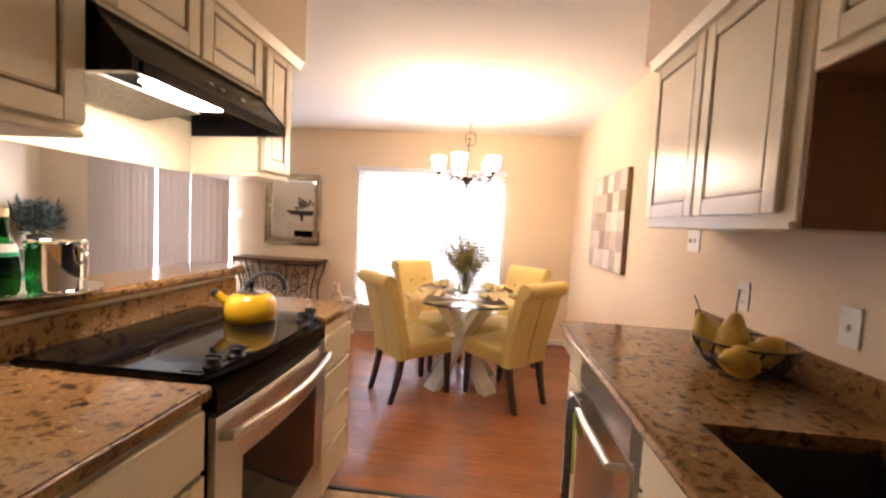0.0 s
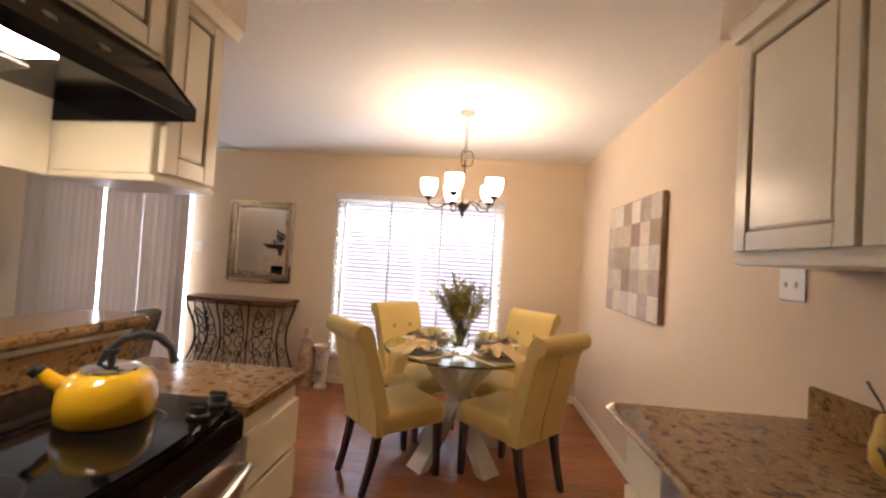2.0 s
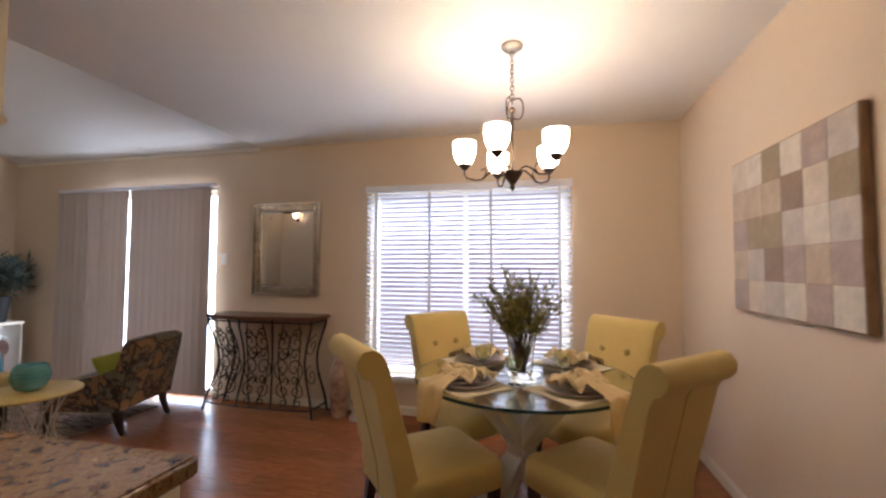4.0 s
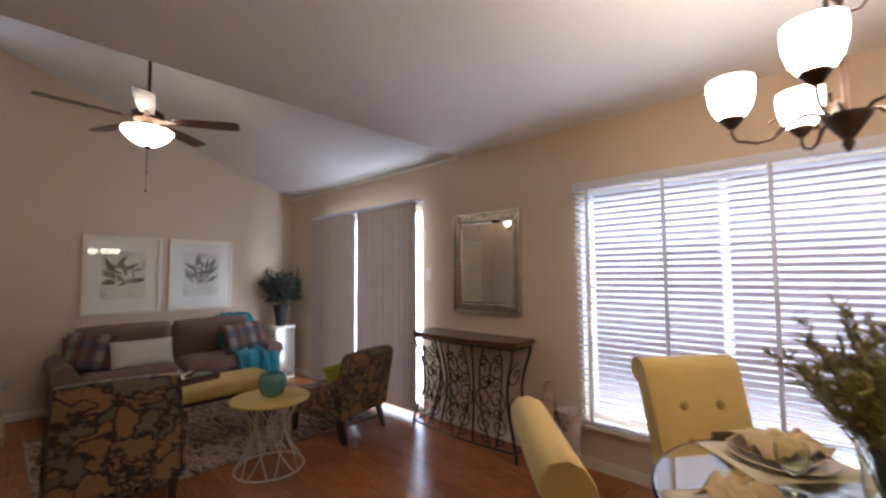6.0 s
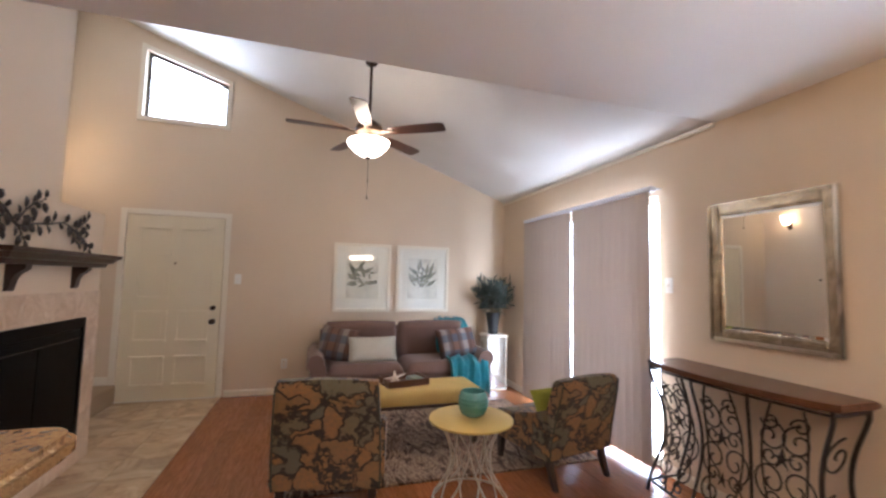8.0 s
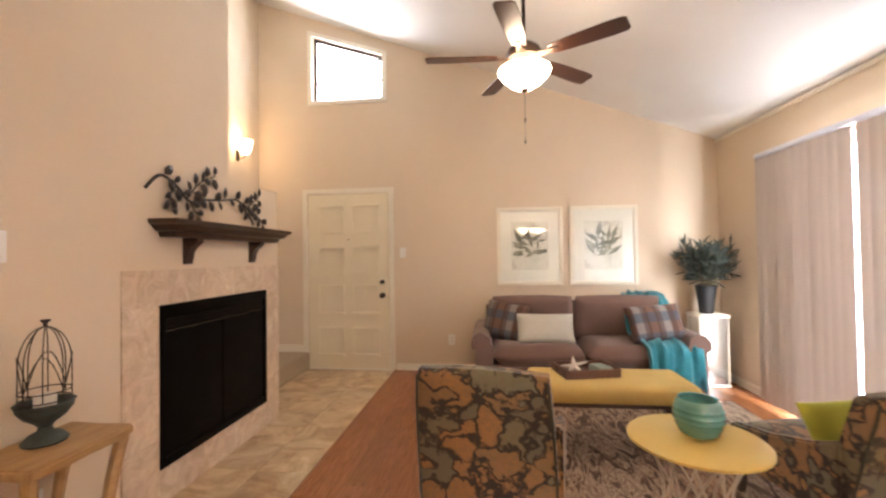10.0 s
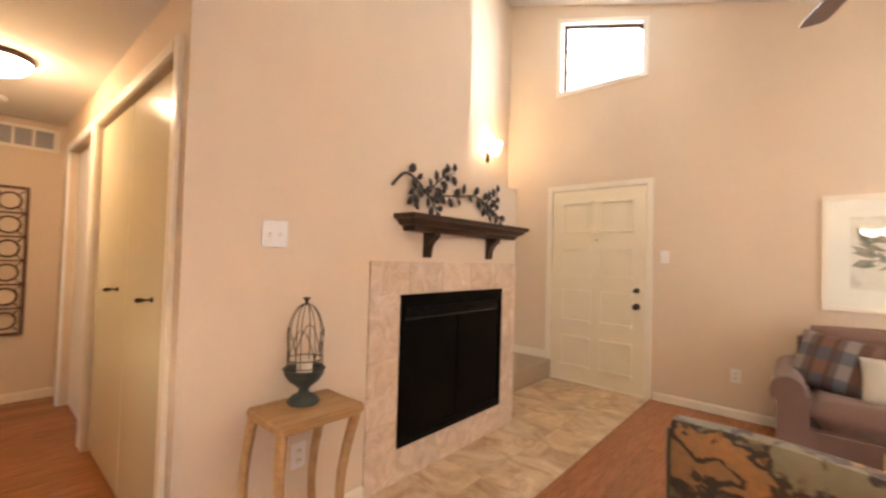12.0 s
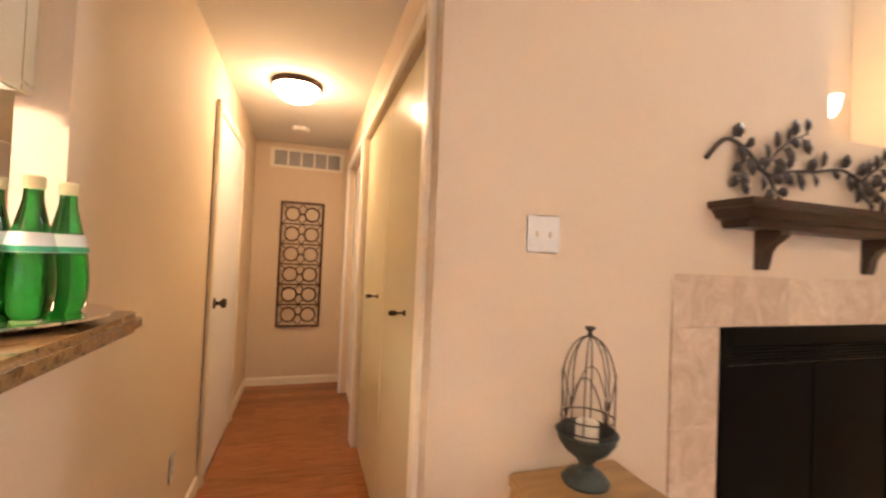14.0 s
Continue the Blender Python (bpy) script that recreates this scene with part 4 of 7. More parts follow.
# dishwasher
dw = thing("dishwasher", "stainless steel dishwasher with a bar handle", "dishwasher", 0.115, 1.745, 0, 90)
dw.scale = (1, 1, 1.038)
bm = fresh()
box(bm, 0, -0.55, 0.10, 0.605, 0, 0.873, 0.004)
part("body", bm, M_BLACK, dw)
bm = fresh()
box(bm, 0.004, 0.0, 0.11, 0.601, 0.028, 0.735, 0.006)
part("door", bm, M_STEEL, dw, "brushed steel door")
bm = fresh()
box(bm, 0.004, 0.0, 0.74, 0.601, 0.035, 0.868, 0.006)
panel = part("control_panel", bm, M_STEEL, dw)
bm = fresh()
tube(bm, [(0.05, 0.028, 0.70), (0.05, 0.075, 0.70), (0.30, 0.082, 0.70), (0.555, 0.075, 0.70), (0.555, 0.028, 0.70)], 0.015, 10)
part("handle", bm, M_STEEL, dw)
# towel over the handle
tw = thing("dish_towel", "lime green and black dish towels hung over the handle", "towel", 0.115, 2.13, 0.727, 90)
for x0, x1, z0, m, nm in ((0.0, 0.10, -0.23, mat("towel_green", (0.40, 0.45, 0.06), 0.95, bump=0.5, bump_scale=250), "green_towel"), (0.02, 0.12, -0.40, mat("towel_black", (0.012, 0.011, 0.011), 0.95, bump=0.5, bump_scale=250), "black_towel")):
    bm = fresh()
    rows = []
    off = 0.0 if nm == "green_towel" else 0.006
    prof = [(0.064 - off, -0.10), (0.066 - off, 0.0), (0.078, 0.014 + off), (0.094 + off, 0.0), (0.092 + off, -0.1), (0.088 + off, z0 * 0.7), (0.09 + off, z0)]
    for y, z in prof:
        rows.append([bm.verts.new((x0 + (x1 - x0) * k / 8 + 0.01 * z, y + 0.005 * math.sin(k * 1.7) * min(1, -z * 8 if z < 0 else 0), z)) for k in range(9)])
    for a, b in zip(rows, rows[1:]):
        for k in range(8):
            bm.faces.new((a[k], a[k + 1], b[k + 1], b[k]))
    ob = part(nm, bm, m, tw, smooth=60)
    so = ob.modifiers.new("thick", "SOLIDIFY")
    so.thickness = 0.003

# range
rg = thing("range", "black glass-top range with stainless oven door", "range", -1.045, 2.36, 0, -90)
rg.scale = (1, 1, 1.0365)
bm = fresh()
box(bm, 0.002, -0.575, 0.06, 0.756, 0, 0.905, 0.003)
part("body", bm, M_BLACK, rg)
bm = fresh()
pts = [(0.0, -0.58), (0.758, -0.58), (0.758, -0.02)] + [(0.758 - 0.758 * k / 12, -0.02 + 0.05 * math.sin(math.pi * k / 12)) for k in range(1, 12)] + [(0.0, -0.02)]
fs = prism(bm, pts, "z", 0.905, 0.932)
bmesh.ops.bevel(bm, geom=list({e for f in fs[:2] for e in f.edges}), offset=0.006, segments=2, affect="EDGES")
part("cooktop", bm, M_CERAMIC, rg, "glossy black ceramic cooktop")
M_RING = mat("burner_ring", (0.012, 0.012, 0.013), 0.2)
for x, y, r in ((0.20, -0.42, 0.105), (0.56, -0.42, 0.085), (0.20, -0.17, 0.085), (0.56, -0.17, 0.115)):
    bm = fresh()
    lathe(bm, ((r, 0.9322), (r + 0.003, 0.9326), (r + 0.006, 0.9322)), 40, x, y)
    part("burner_ring", bm, M_RING, rg)
for x in (0.05, 0.135, 0.595, 0.69):
    bm = fresh()
    lathe(bm, ((0, 0), (0.026, 0), (0.026, 0.006), (0.021, 0.01), (0.019, 0.026), (0, 0.028)), 20)
    box(bm, -0.006, -0.022, 0.02, 0.006, 0.022, 0.034, 0.003)
    part("knob", bm, M_MATTBLACK, rg, "black control knob", pose(x, -0.038 + 0.02 * math.sin(math.pi * x / 0.758), 0.932, -6, 0, 20))
bm = fresh()
box(bm, 0.50, -0.09, 0.9322, 0.74, -0.03, 0.9345, 0.001)
part("control_plate", bm, M_BLACK, rg)
bm = fresh()
box(bm, 0.004, 0.0, 0.83, 0.754, 0.022, 0.90, 0.006)
part("front_strip", bm, M_BLACK, rg)


def bowed(bm, x0, x1, z0, z1, y0, y1, bow, n=10):
    lo = []
    for k in range(n + 1):
        x = x0 + (x1 - x0) * k / n
        b = bow * math.sin(math.pi * (x - 0.0) / 0.758)
        lo.append([bm.verts.new((x, y, z)) for y, z in ((y0, z0), (y1 + b, z0), (y1 + b, z1), (y0, z1))])
    for a, b in zip(lo, lo[1:]):
        for i in range(4):
            j = (i + 1) % 4
            bm.faces.new((a[i], a[j], b[j], b[i]))
    bm.faces.new(lo[0][::-1]), bm.faces.new(lo[-1])


bm = fresh()
bowed(bm, 0.006, 0.752, 0.265, 0.822, 0.0, 0.022, 0.02)
door = part("oven_door", bm, M_STEEL, rg, "brushed steel oven door")
bm = fresh()
bowed(bm, 0.12, 0.64, 0.34, 0.665, 0.02, 0.0245, 0.02)
part("oven_window", bm, M_CERAMIC, door, "dark oven window")
bm = fresh()
tube(bm, [(0.03, 0.02, 0.765)] + [(0.03 + 0.70 * k / 14, 0.055 + 0.04 * math.sin(math.pi * k / 14), 0.77) for k in range(15)] + [(0.73, 0.02, 0.765)], 0.014, 10)
part("handle", bm, M_STEEL, door, "curved steel bar handle")
bm = fresh()
bowed(bm, 0.006, 0.752, 0.075, 0.255, 0.0, 0.02, 0.015)
part("storage_drawer", bm, M_STEEL, rg)

# kettle
kt = thing("kettle", "shiny yellow enamel kettle with a black handle", "kettle", -1.268, 2.18, 0.9665, 212)
kt.scale = (0.92, 0.92, 0.92)
bm = fresh()
lathe(bm, ((0, 0), (0.098, 0), (0.107, 0.012), (0.108, 0.045), (0.103, 0.085), (0.085, 0.112), (0.06, 0.122), (0, 0.124)), 36)
part("body", bm, mat("yellow_enamel", (0.80, 0.47, 0.012), 0.12, other=(0.76, 0.43, 0.01), scale=3, coat=0.6), kt, "glossy yellow enamel body")
bm = fresh()
lathe(bm, ((0, 0.128), (0.05, 0.127), (0.066, 0.121), (0.064, 0.127), (0.05, 0.133), (0, 0.136)), 28)
lid = part("lid", bm, M_CHROME, kt, "low chrome lid")
bm = fresh()
lathe(bm, ((0, 0.136), (0.009, 0.136), (0.008, 0.155), (0.02, 0.166), (0.019, 0.173), (0, 0.175)), 18)
part("lid_knob", bm, M_MATTBLACK, lid, "black lid knob")
bm = fresh()
tube(bm, ((0.075, 0, 0.075), (0.115, 0, 0.10), (0.135, 0, 0.122)), 0.022, 10, 0.015)
sp = part("spout", bm, bpy.data.materials["yellow_enamel"], kt)
bm = fresh()
lathe(bm, ((0, 0), (0.018, 0.004), (0.017, 0.02), (0, 0.026)), 14)
part("whistle_cap", bm, M_MATTBLACK, sp, "", pose(0.135, 0, 0.118, 0, 50, 0))
bm = fresh()
tube(bm, [(0.03, 0, 0.118), (0.012, 0, 0.165), (-0.025, 0, 0.20), (-0.065, 0, 0.21), (-0.10, 0, 0.20), (-0.13, 0, 0.17), (-0.14, 0, 0.13)], 0.011, 8, 0.016, 0.7)
part("handle", bm, M_MATTBLACK, kt, "black arched handle")

# tray, bottles, ice bucket on the bar
ty = thing("serving_tray", "round polished silver tray on the bar", "tray", -1.725, 1.722, 1.116)
bm = fresh()
lathe(bm, ((0, 0.004), (0.15, 0.004), (0.178, 0.014), (0.186, 0.014), (0.186, 0.018), (0.176, 0.018), (0.148, 0.008), (0, 0.008)), 40)
part("dish", bm, M_CHROME, ty)
M_BOTTLE = glassy("green_bottle_glass", (0.008, 0.27, 0.04), 0.03, 1.42)
M_LABEL = mat("bottle_label", (0.75, 0.76, 0.70), 0.5, other=(0.70, 0.72, 0.65), scale=12)


def bottle(x, y):
    th = thing("water_bottle", "green glass mineral water bottle with a pale cap", "bottle", x, y, 1.1245, random.uniform(-40, 40), "bottles on the tray")
    bm = fresh()
    lathe(bm, ((0, 0), (0.028, 0), (0.036, 0.012), (0.039, 0.05), (0.037, 0.09), (0.031, 0.13), (0.022, 0.17), (0.0145, 0.205), (0.0135, 0.23), (0.0, 0.23)), 24)
    part("glass", bm, M_BOTTLE, th)
    bm = fresh()
    lathe(bm, ((0.0358, 0.115), (0.0325, 0.132), (0.0287, 0.150), (0.027, 0.150), (0.031, 0.131), (0.034, 0.115)), 24)
    lab = part("label", bm, M_LABEL, th, "white paper neck label")
    bm = fresh()
    lathe(bm, ((0.0345, 0.116), (0.0325, 0.126), (0.0345, 0.1265), (0.0364, 0.116)), 24)
    part("label_band", bm, mat("label_green", (0.02, 0.30, 0.14), 0.5), lab)
    bm = fresh()
    lathe(bm, ((0, 0.226), (0.0155, 0.226), (0.0155, 0.247), (0.013, 0.25), (0, 0.25)), 18)
    part("cap", bm, mat("bottle_cap", (0.62, 0.52, 0.28), 0.35), th, "pale gold screw cap")


for p in ((-1.785, 1.70), (-1.80, 1.622), (-1.70, 1.645)):
    bottle(*p)
ib = thing("ice_bucket", "polished steel ice bucket on the silver tray", "ice bucket", -1.675, 1.775, 1.1245)
bm = fresh()
lathe(bm, ((0, 0), (0.068, 0), (0.073, 0.01), (0.075, 0.145), (0.079, 0.15), (0.076, 0.155), (0.071, 0.148), (0.066, 0.02), (0, 0.018)), 32)
part("pail", bm, M_CHROME, ib)
for s in (-1, 1):
    bm = fresh()
    tube(bm, [(s * (0.074 + 0.025 * math.sin(a)), 0, 0.11 + 0.025 * math.cos(a)) for a in (math.pi * k / 8 for k in range(9))], 0.005, 6)
    part("ring_handle", bm, M_CHROME, ib)

# wire bowl of pears
pb = thing("fruit_bowl", "dark twisted wire fruit bowl on the granite", "bowl", 0.535, 2.07, 0.951)
for k in range(14):
    a = 2 * math.pi * k / 14
    bm = fresh()
    pts = [((0.05 + 0.10 * u ** 0.6) * math.cos(a + 0.5 * u), (0.05 + 0.10 * u ** 0.6) * math.sin(a + 0.5 * u), 0.006 + 0.10 * u ** 1.6) for u in (j / 7 for j in range(8))]
    tube(bm, pts, 0.0045, 5)
    part("wire", bm, M_IRON, pb)
for r, z in ((0.05, 0.006), (0.12, 0.05), (0.15, 0.106)):
    bm = fresh()
    tube(bm, [(r * math.cos(a), r * math.sin(a), z) for a in (2 * math.pi * j / 24 for j in range(25))], 0.0042, 6)
    part("ring", bm, M_IRON, pb)
M_PEAR = mat("pear_skin", (0.62, 0.43, 0.06), 0.45, other=(0.42, 0.23, 0.035), scale=14, mix=0.7, bump=0.15, bump_scale=120)


def pear(x, y, z, lean, turn, s=1.0):
    th = thing("pear", "yellow-brown pear with a long stem in the wire bowl", "pear", x, y, z, 0, "pears in the bowl")
    th.matrix_basis = pose(x, y, z, lean, 0, turn) @ Matrix.Scale(s, 4)
    bm = fresh()
    lathe(bm, ((0, 0), (0.025, 0.003), (0.05, 0.022), (0.058, 0.05), (0.05, 0.085), (0.034, 0.115), (0.023, 0.145), (0.012, 0.16), (0, 0.163)), 20)
    part("flesh", bm, M_PEAR, th)
    bm = fresh()
    tube(bm, ((0, 0, 0.158), (0.002, 0.003, 0.185), (0.008, 0.012, 0.215), (0.012, 0.018, 0.24)), 0.003, 5, 0.004)
    part("stem", bm, M_ESPRESSO, th)


pear(0.515, 2.105, 0.989, 4, 0, 0.98)
pear(0.465, 2.155, 0.994, -14, 40, 0.82)
pear(0.605, 2.095, 0.999, 74, 110, 0.98)
pear(0.505, 1.985, 1.009, 82, -60, 0.9)
pear(0.585, 2.015, 0.999, 80, -150, 0.9)


def wall_plate(x, y, z, out, kind="switch", w=0.072, label=""):
    """A switch or socket plate; out: the wall's facing in degrees about z (0 faces +y)."""
    th = thing("wall_outlet" if kind == "outlet" else "light_switch", label or "white plastic wall plate with " + ("two sockets" if kind == "outlet" else "a toggle switch"), kind, x, y, z, out)
    bm = fresh()
    box(bm, -w / 2, 0, -0.058, w / 2, 0.006, 0.058, 0.003)
    plate = part("plate", bm, M_WHITE, th)
    n = 2 if w > 0.1 else 1
    for i in range(n):
        cx = (i - (n - 1) / 2) * 0.046
        if kind == "outlet":
            for dz in (-0.02, 0.02):
                bm = fresh()
                box(bm, cx - 0.016, 0.005, dz - 0.014, cx + 0.016, 0.0085, dz + 0.014, 0.004)
                s = part("socket", bm, M_TRIM, th)
                for dx in (-0.006, 0.006):
                    bm = fresh()
                    box(bm, cx + dx - 0.0012, 0.0083, dz - 0.005, cx + dx + 0.0012, 0.009, dz + 0.005)
                    part("slot", bm, M_MATTBLACK, s)
        else:
            bm = fresh()
            box(bm, cx - 0.005, 0.005, -0.011, cx + 0.005, 0.016, 0.008, 0.002)
            part("toggle", bm, M_TRIM, th)


wall_plate(E, 2.343, 1.17, 90, "outlet")
wall_plate(E, 1.864, 1.165, 90, "switch")
wall_plate(E, 2.77, 1.375, 90, "switch", 0.12, "white double switch plate under the upper cabinet")


# ---- dining area ----
M_YELLOW = mat("yellow_upholstery", (0.64, 0.47, 0.145), 0.85, other=(0.58, 0.41, 0.115), scale=5, bump=0.25, bump_scale=420, sheen=0.15)
M_YELLOW2 = mat("yellow_button", (0.36, 0.26, 0.06), 0.85, bump=0.2, bump_scale=300)


def dining_chair(label):
    th = thing("dining_chair", label, "chair", 0, 0, 0, 0, "chairs round the dining table")
    bm = fresh()
    pad(bm, 0.235, 0.2325, 0.345, 0.475, 0.045, 0.05, 0.012)
    part("seat", bm, M_YELLOW, th, "", pose(0, 0.0325, 0), 80)
    prof = [(-0.15, 0.335), (-0.145, 0.45), (-0.165, 0.60), (-0.195, 0.78), (-0.212, 0.88), (-0.222, 0.94), (-0.24, 0.975), (-0.275, 0.992), (-0.315, 0.985), (-0.342, 0.955), (-0.345, 0.92), (-0.325, 0.892), (-0.30, 0.88), (-0.287, 0.85), (-0.278, 0.75), (-0.262, 0.60), (-0.248, 0.46), (-0.238, 0.335)]
    prof = [(y - 0.075 * max(0.0, z - 0.45) / 0.54, z) for y, z in prof]
    bm = fresh()
    cols = []
    for x, s in ((-0.232, 0.93), (-0.226, 0.98), (-0.20, 1.0), (0.0, 1.0), (0.20, 1.0), (0.226, 0.98), (0.232, 0.93)):
        cols.append([bm.verts.new((x * (0.94 if z < 0.6 else 0.94 + 0.06 * (z - 0.6) / 0.39), -0.22 - 0.21 * (z - 0.34) + (y + 0.22 + 0.21 * (z - 0.34)) * s, 0.66 + (z - 0.66) * (0.985 + 0.015 * s))) for y, z in prof])
    for a, b in zip(cols, cols[1:]):
        for i in range(len(prof)):
            j = (i + 1) % len(prof)
            bm.faces.new((a[i], a[j], b[j], b[i]))
    bm.faces.new(cols[0][::-1]), bm.faces.new(cols[-1])
    back = part("backrest", bm, M_YELLOW, th, smooth=50)
    for x in (-0.085, 0.085):
        for z in (0.66, 0.80):
            bm = fresh()
            lathe(bm, ((0, 0), (0.019, 0.001), (0.016, 0.007), (0, 0.010)), 14)
            part("button", bm, M_YELLOW2, back, "", pose(x, -0.172 - (z - 0.66) * 0.17 - 0.075 * (z - 0.45) / 0.54, z, -75))
    bm = fresh()
    tube(bm, [(0, y - 0.001, z) for y, z in prof[12:]], 0.003, 5)
    part("seam", bm, M_YELLOW2, back)
    for sx in (-1, 1):
        for y0, y1, x0, x1 in ((0.22, 0.225, 0.195, 0.20), (-0.205, -0.285, 0.18, 0.175)):
            bm = fresh()
            rings = []
            for k in range(4):
                u = k / 3
                c, cy, h = sx * (x0 + (x1 - x0) * u), y0 + (y1 - y0) * u ** 1.4, 0.022 - 0.007 * u
                z = 0.35 * (1 - u)
                rings.append([bm.verts.new((c + a * h, cy + b * h, z)) for a, b in ((-1, -1), (1, -1), (1, 1), (-1, 1))])
            for a, b in zip(rings, rings[1:]):
                for i in range(4):
                    bm.faces.new((a[i], a[(i + 1) % 4], b[(i + 1) % 4], b[i]))
            bm.faces.new(rings[0]), bm.faces.new(rings[-1][::-1])
            part("leg", bm, M_ESPRESSO, th, "dark tapered wooden leg")
    return th


chair = dining_chair("yellow scroll-back dining chair with dark tapered legs")
chair.matrix_basis = pose(-0.89, 3.945, 0, 0, 0, -49)
for x, y, r in ((-0.13, 3.975, 45), (-0.83, 4.68, -131), (-0.12, 4.65, 135)):
    copy_thing(chair, pose(x, y, 0, 0, 0, r))

TX, TY, TZ = -0.485, 4.235, 0.765
tb = thing("dining_table", "round glass dining table on a cream crossed base", "table", TX, TY, 0)
bm = fresh()
lathe(bm, ((0, TZ - 0.012), (0.535, TZ - 0.012), (0.54, TZ - 0.008), (0.54, TZ - 0.004), (0.535, TZ), (0, TZ)), 72)
part("tabletop", bm, M_TGLASS, tb, "clear round glass top")
bm = fresh()
lathe(bm, ((0.5405, TZ - 0.012), (0.5425, TZ - 0.009), (0.5425, TZ - 0.003), (0.5405, TZ)), 72)
part("edge", bm, mat("dark_glass_edge", (0.02, 0.05, 0.04), 0.08), tb, "dark green polished edge")
M_BASE = mat("cream_table_base", (0.78, 0.73, 0.60), 0.45, other=(0.74, 0.68, 0.55), scale=5)
for k in range(4):
    a = radians(45 + 90 * k)
    c, s = math.cos(a), math.sin(a)
    bm = fresh()
    rings = []
    for u in (0.0, 0.33, 0.5, 0.67, 1.0):
        r, z = 0.33 - 0.62 * u, TZ - 0.013 - (TZ - 0.013) * 0.0 - (1 - u) * (TZ - 0.013)
        w, t = 0.055 + 0.045 * abs(u - 0.5) * 2 * (1 if u > 0.5 else 0.4), 0.035
        rings.append([bm.verts.new((r * c - s * w * q + c * t * p, r * s + c * w * q + s * t * p, z)) for p, q in ((-1, -1), (1, -1), (1, 1), (-1, 1))])
    for p, q in zip(rings, rings[1:]):
        for i in range(4):
            bm.faces.new((p[i], p[(i + 1) % 4], q[(i + 1) % 4], q[i]))
    bm.faces.new(rings[0]), bm.faces.new(rings[-1][::-1])
    part("leg", bm, M_BASE, tb)

# glass vase with greenery
vs = thing("glass_vase", "clear tapered glass vase on the dining table", "vase", -0.487, 4.21, TZ + 0.0005)
bm = fresh()
lathe(bm, ((0, 0), (0.05, 0), (0.056, 0.01), (0.065, 0.14), (0.085, 0.27), (0.082, 0.27), (0.061, 0.14), (0.050, 0.025), (0, 0.02)), 32)
part("glass", bm, M_GLASS, vs)


def bouquet(name, label, x, y, z, stems, r_top, h0, h1, leafm, stemm, leaf=0.03, per=14, seed=3, narrow=0.25, droop=0.1, base=0.02, low=0.5):
    rnd = random.Random(seed)
    th = thing(name, label, "plant", x, y, z)
    bs, bl = fresh(), fresh()
    for _ in range(stems):
        a, q = rnd.uniform(0, 2 * math.pi), rnd.random() ** 0.6
        h = h0 + (h1 - h0) * rnd.random() * (1 - 0.35 * q)
        tip = Vector((r_top * q * math.cos(a), r_top * q * math.sin(a), h - droop * q))
        root = Vector((base * math.cos(a), base * math.sin(a), 0.0))
        mid = Vector((0.22 * tip.x, 0.22 * tip.y, 0.5 * h))
        line = [root * (1 - u) ** 2 + mid * 2 * u * (1 - u) + tip * u * u for u in (k / 7 for k in range(8))]
        tube(bs, line, 0.0022, 4, 0.0008)
        for k in range(per):
            u = rnd.uniform(low, 1.0)
            p = root * (1 - u) ** 2 + mid * 2 * u * (1 - u) + tip * u * u
            d = (tip - root).normalized() * 0.8 + Vector((rnd.gauss(0, 0.6), rnd.gauss(0, 0.6), rnd.gauss(0.1, 0.5)))
            d.normalize()
            l = leaf * rnd.uniform(0.6, 1.3)
            sd = d.cross(Vector((rnd.gauss(0, 1), rnd.gauss(0, 1), rnd.gauss(0, 1)))).normalized() * l * narrow
            n = d.cross(sd).normalized() * l * 0.06
            v = [bl.verts.new(w) for w in (p, p + d * l * 0.5 + sd - n, p + d * l, p + d * l * 0.5 - sd - n, p + d * l * 0.5 + n)]
            for i, j in ((0, 1), (1, 2), (2, 3), (3, 0)):
                bl.faces.new((v[i], v[j], v[4]))
    part("stems", bs, stemm, th, smooth=60)
    part("leaves", bl, leafm, th, "many narrow leaves", smooth=0)
    return th


M_LEAF = mat("olive_leaf", (0.21, 0.20, 0.035), 0.6, other=(0.33, 0.27, 0.06), scale=18, mix=0.7)
M_STEM = mat("brown_stem", (0.07, 0.06, 0.025), 0.7, other=(0.12, 0.08, 0.03), scale=30)
bouquet("dried_bouquet", "olive green leafy branches standing in the glass vase", -0.487, 4.21, TZ + 0.022, 74, 0.24, 0.34, 0.56, M_LEAF, M_STEM, 0.04, 30, 5, 0.095, 0.05, 0.018)

# place settings
M_CHARGER = mat("cream_ceramic", (0.66, 0.53, 0.36), 0.3, other=(0.60, 0.46, 0.29), scale=8)
M_LINEN = mat("gold_linen", (0.68, 0.52, 0.27), 0.85, other=(0.58, 0.43, 0.21), scale=9, bump=0.35, bump_scale=380)
M_LINEN2 = mat("pale_linen", (0.70, 0.62, 0.42), 0.85, other=(0.64, 0.55, 0.36), scale=9, bump=0.3, bump_scale=380)
M_GREENGLASS = glassy("pale_green_glass", (0.93, 0.96, 0.78), 0.01)


def cloth(bm, w, d, n, f):
    """A cloth of some thickness over a grid; f(u, v) gives the height."""
    g = [[bm.verts.new((w * (i / n - 0.5), d * (j / n - 0.5), f(i / n - 0.5, j / n - 0.5))) for j in range(n + 1)] for i in range(n + 1)]
    for i in range(n):
        for j in range(n):
            bm.faces.new((g[i][j], g[i + 1][j], g[i + 1][j + 1], g[i][j + 1]))


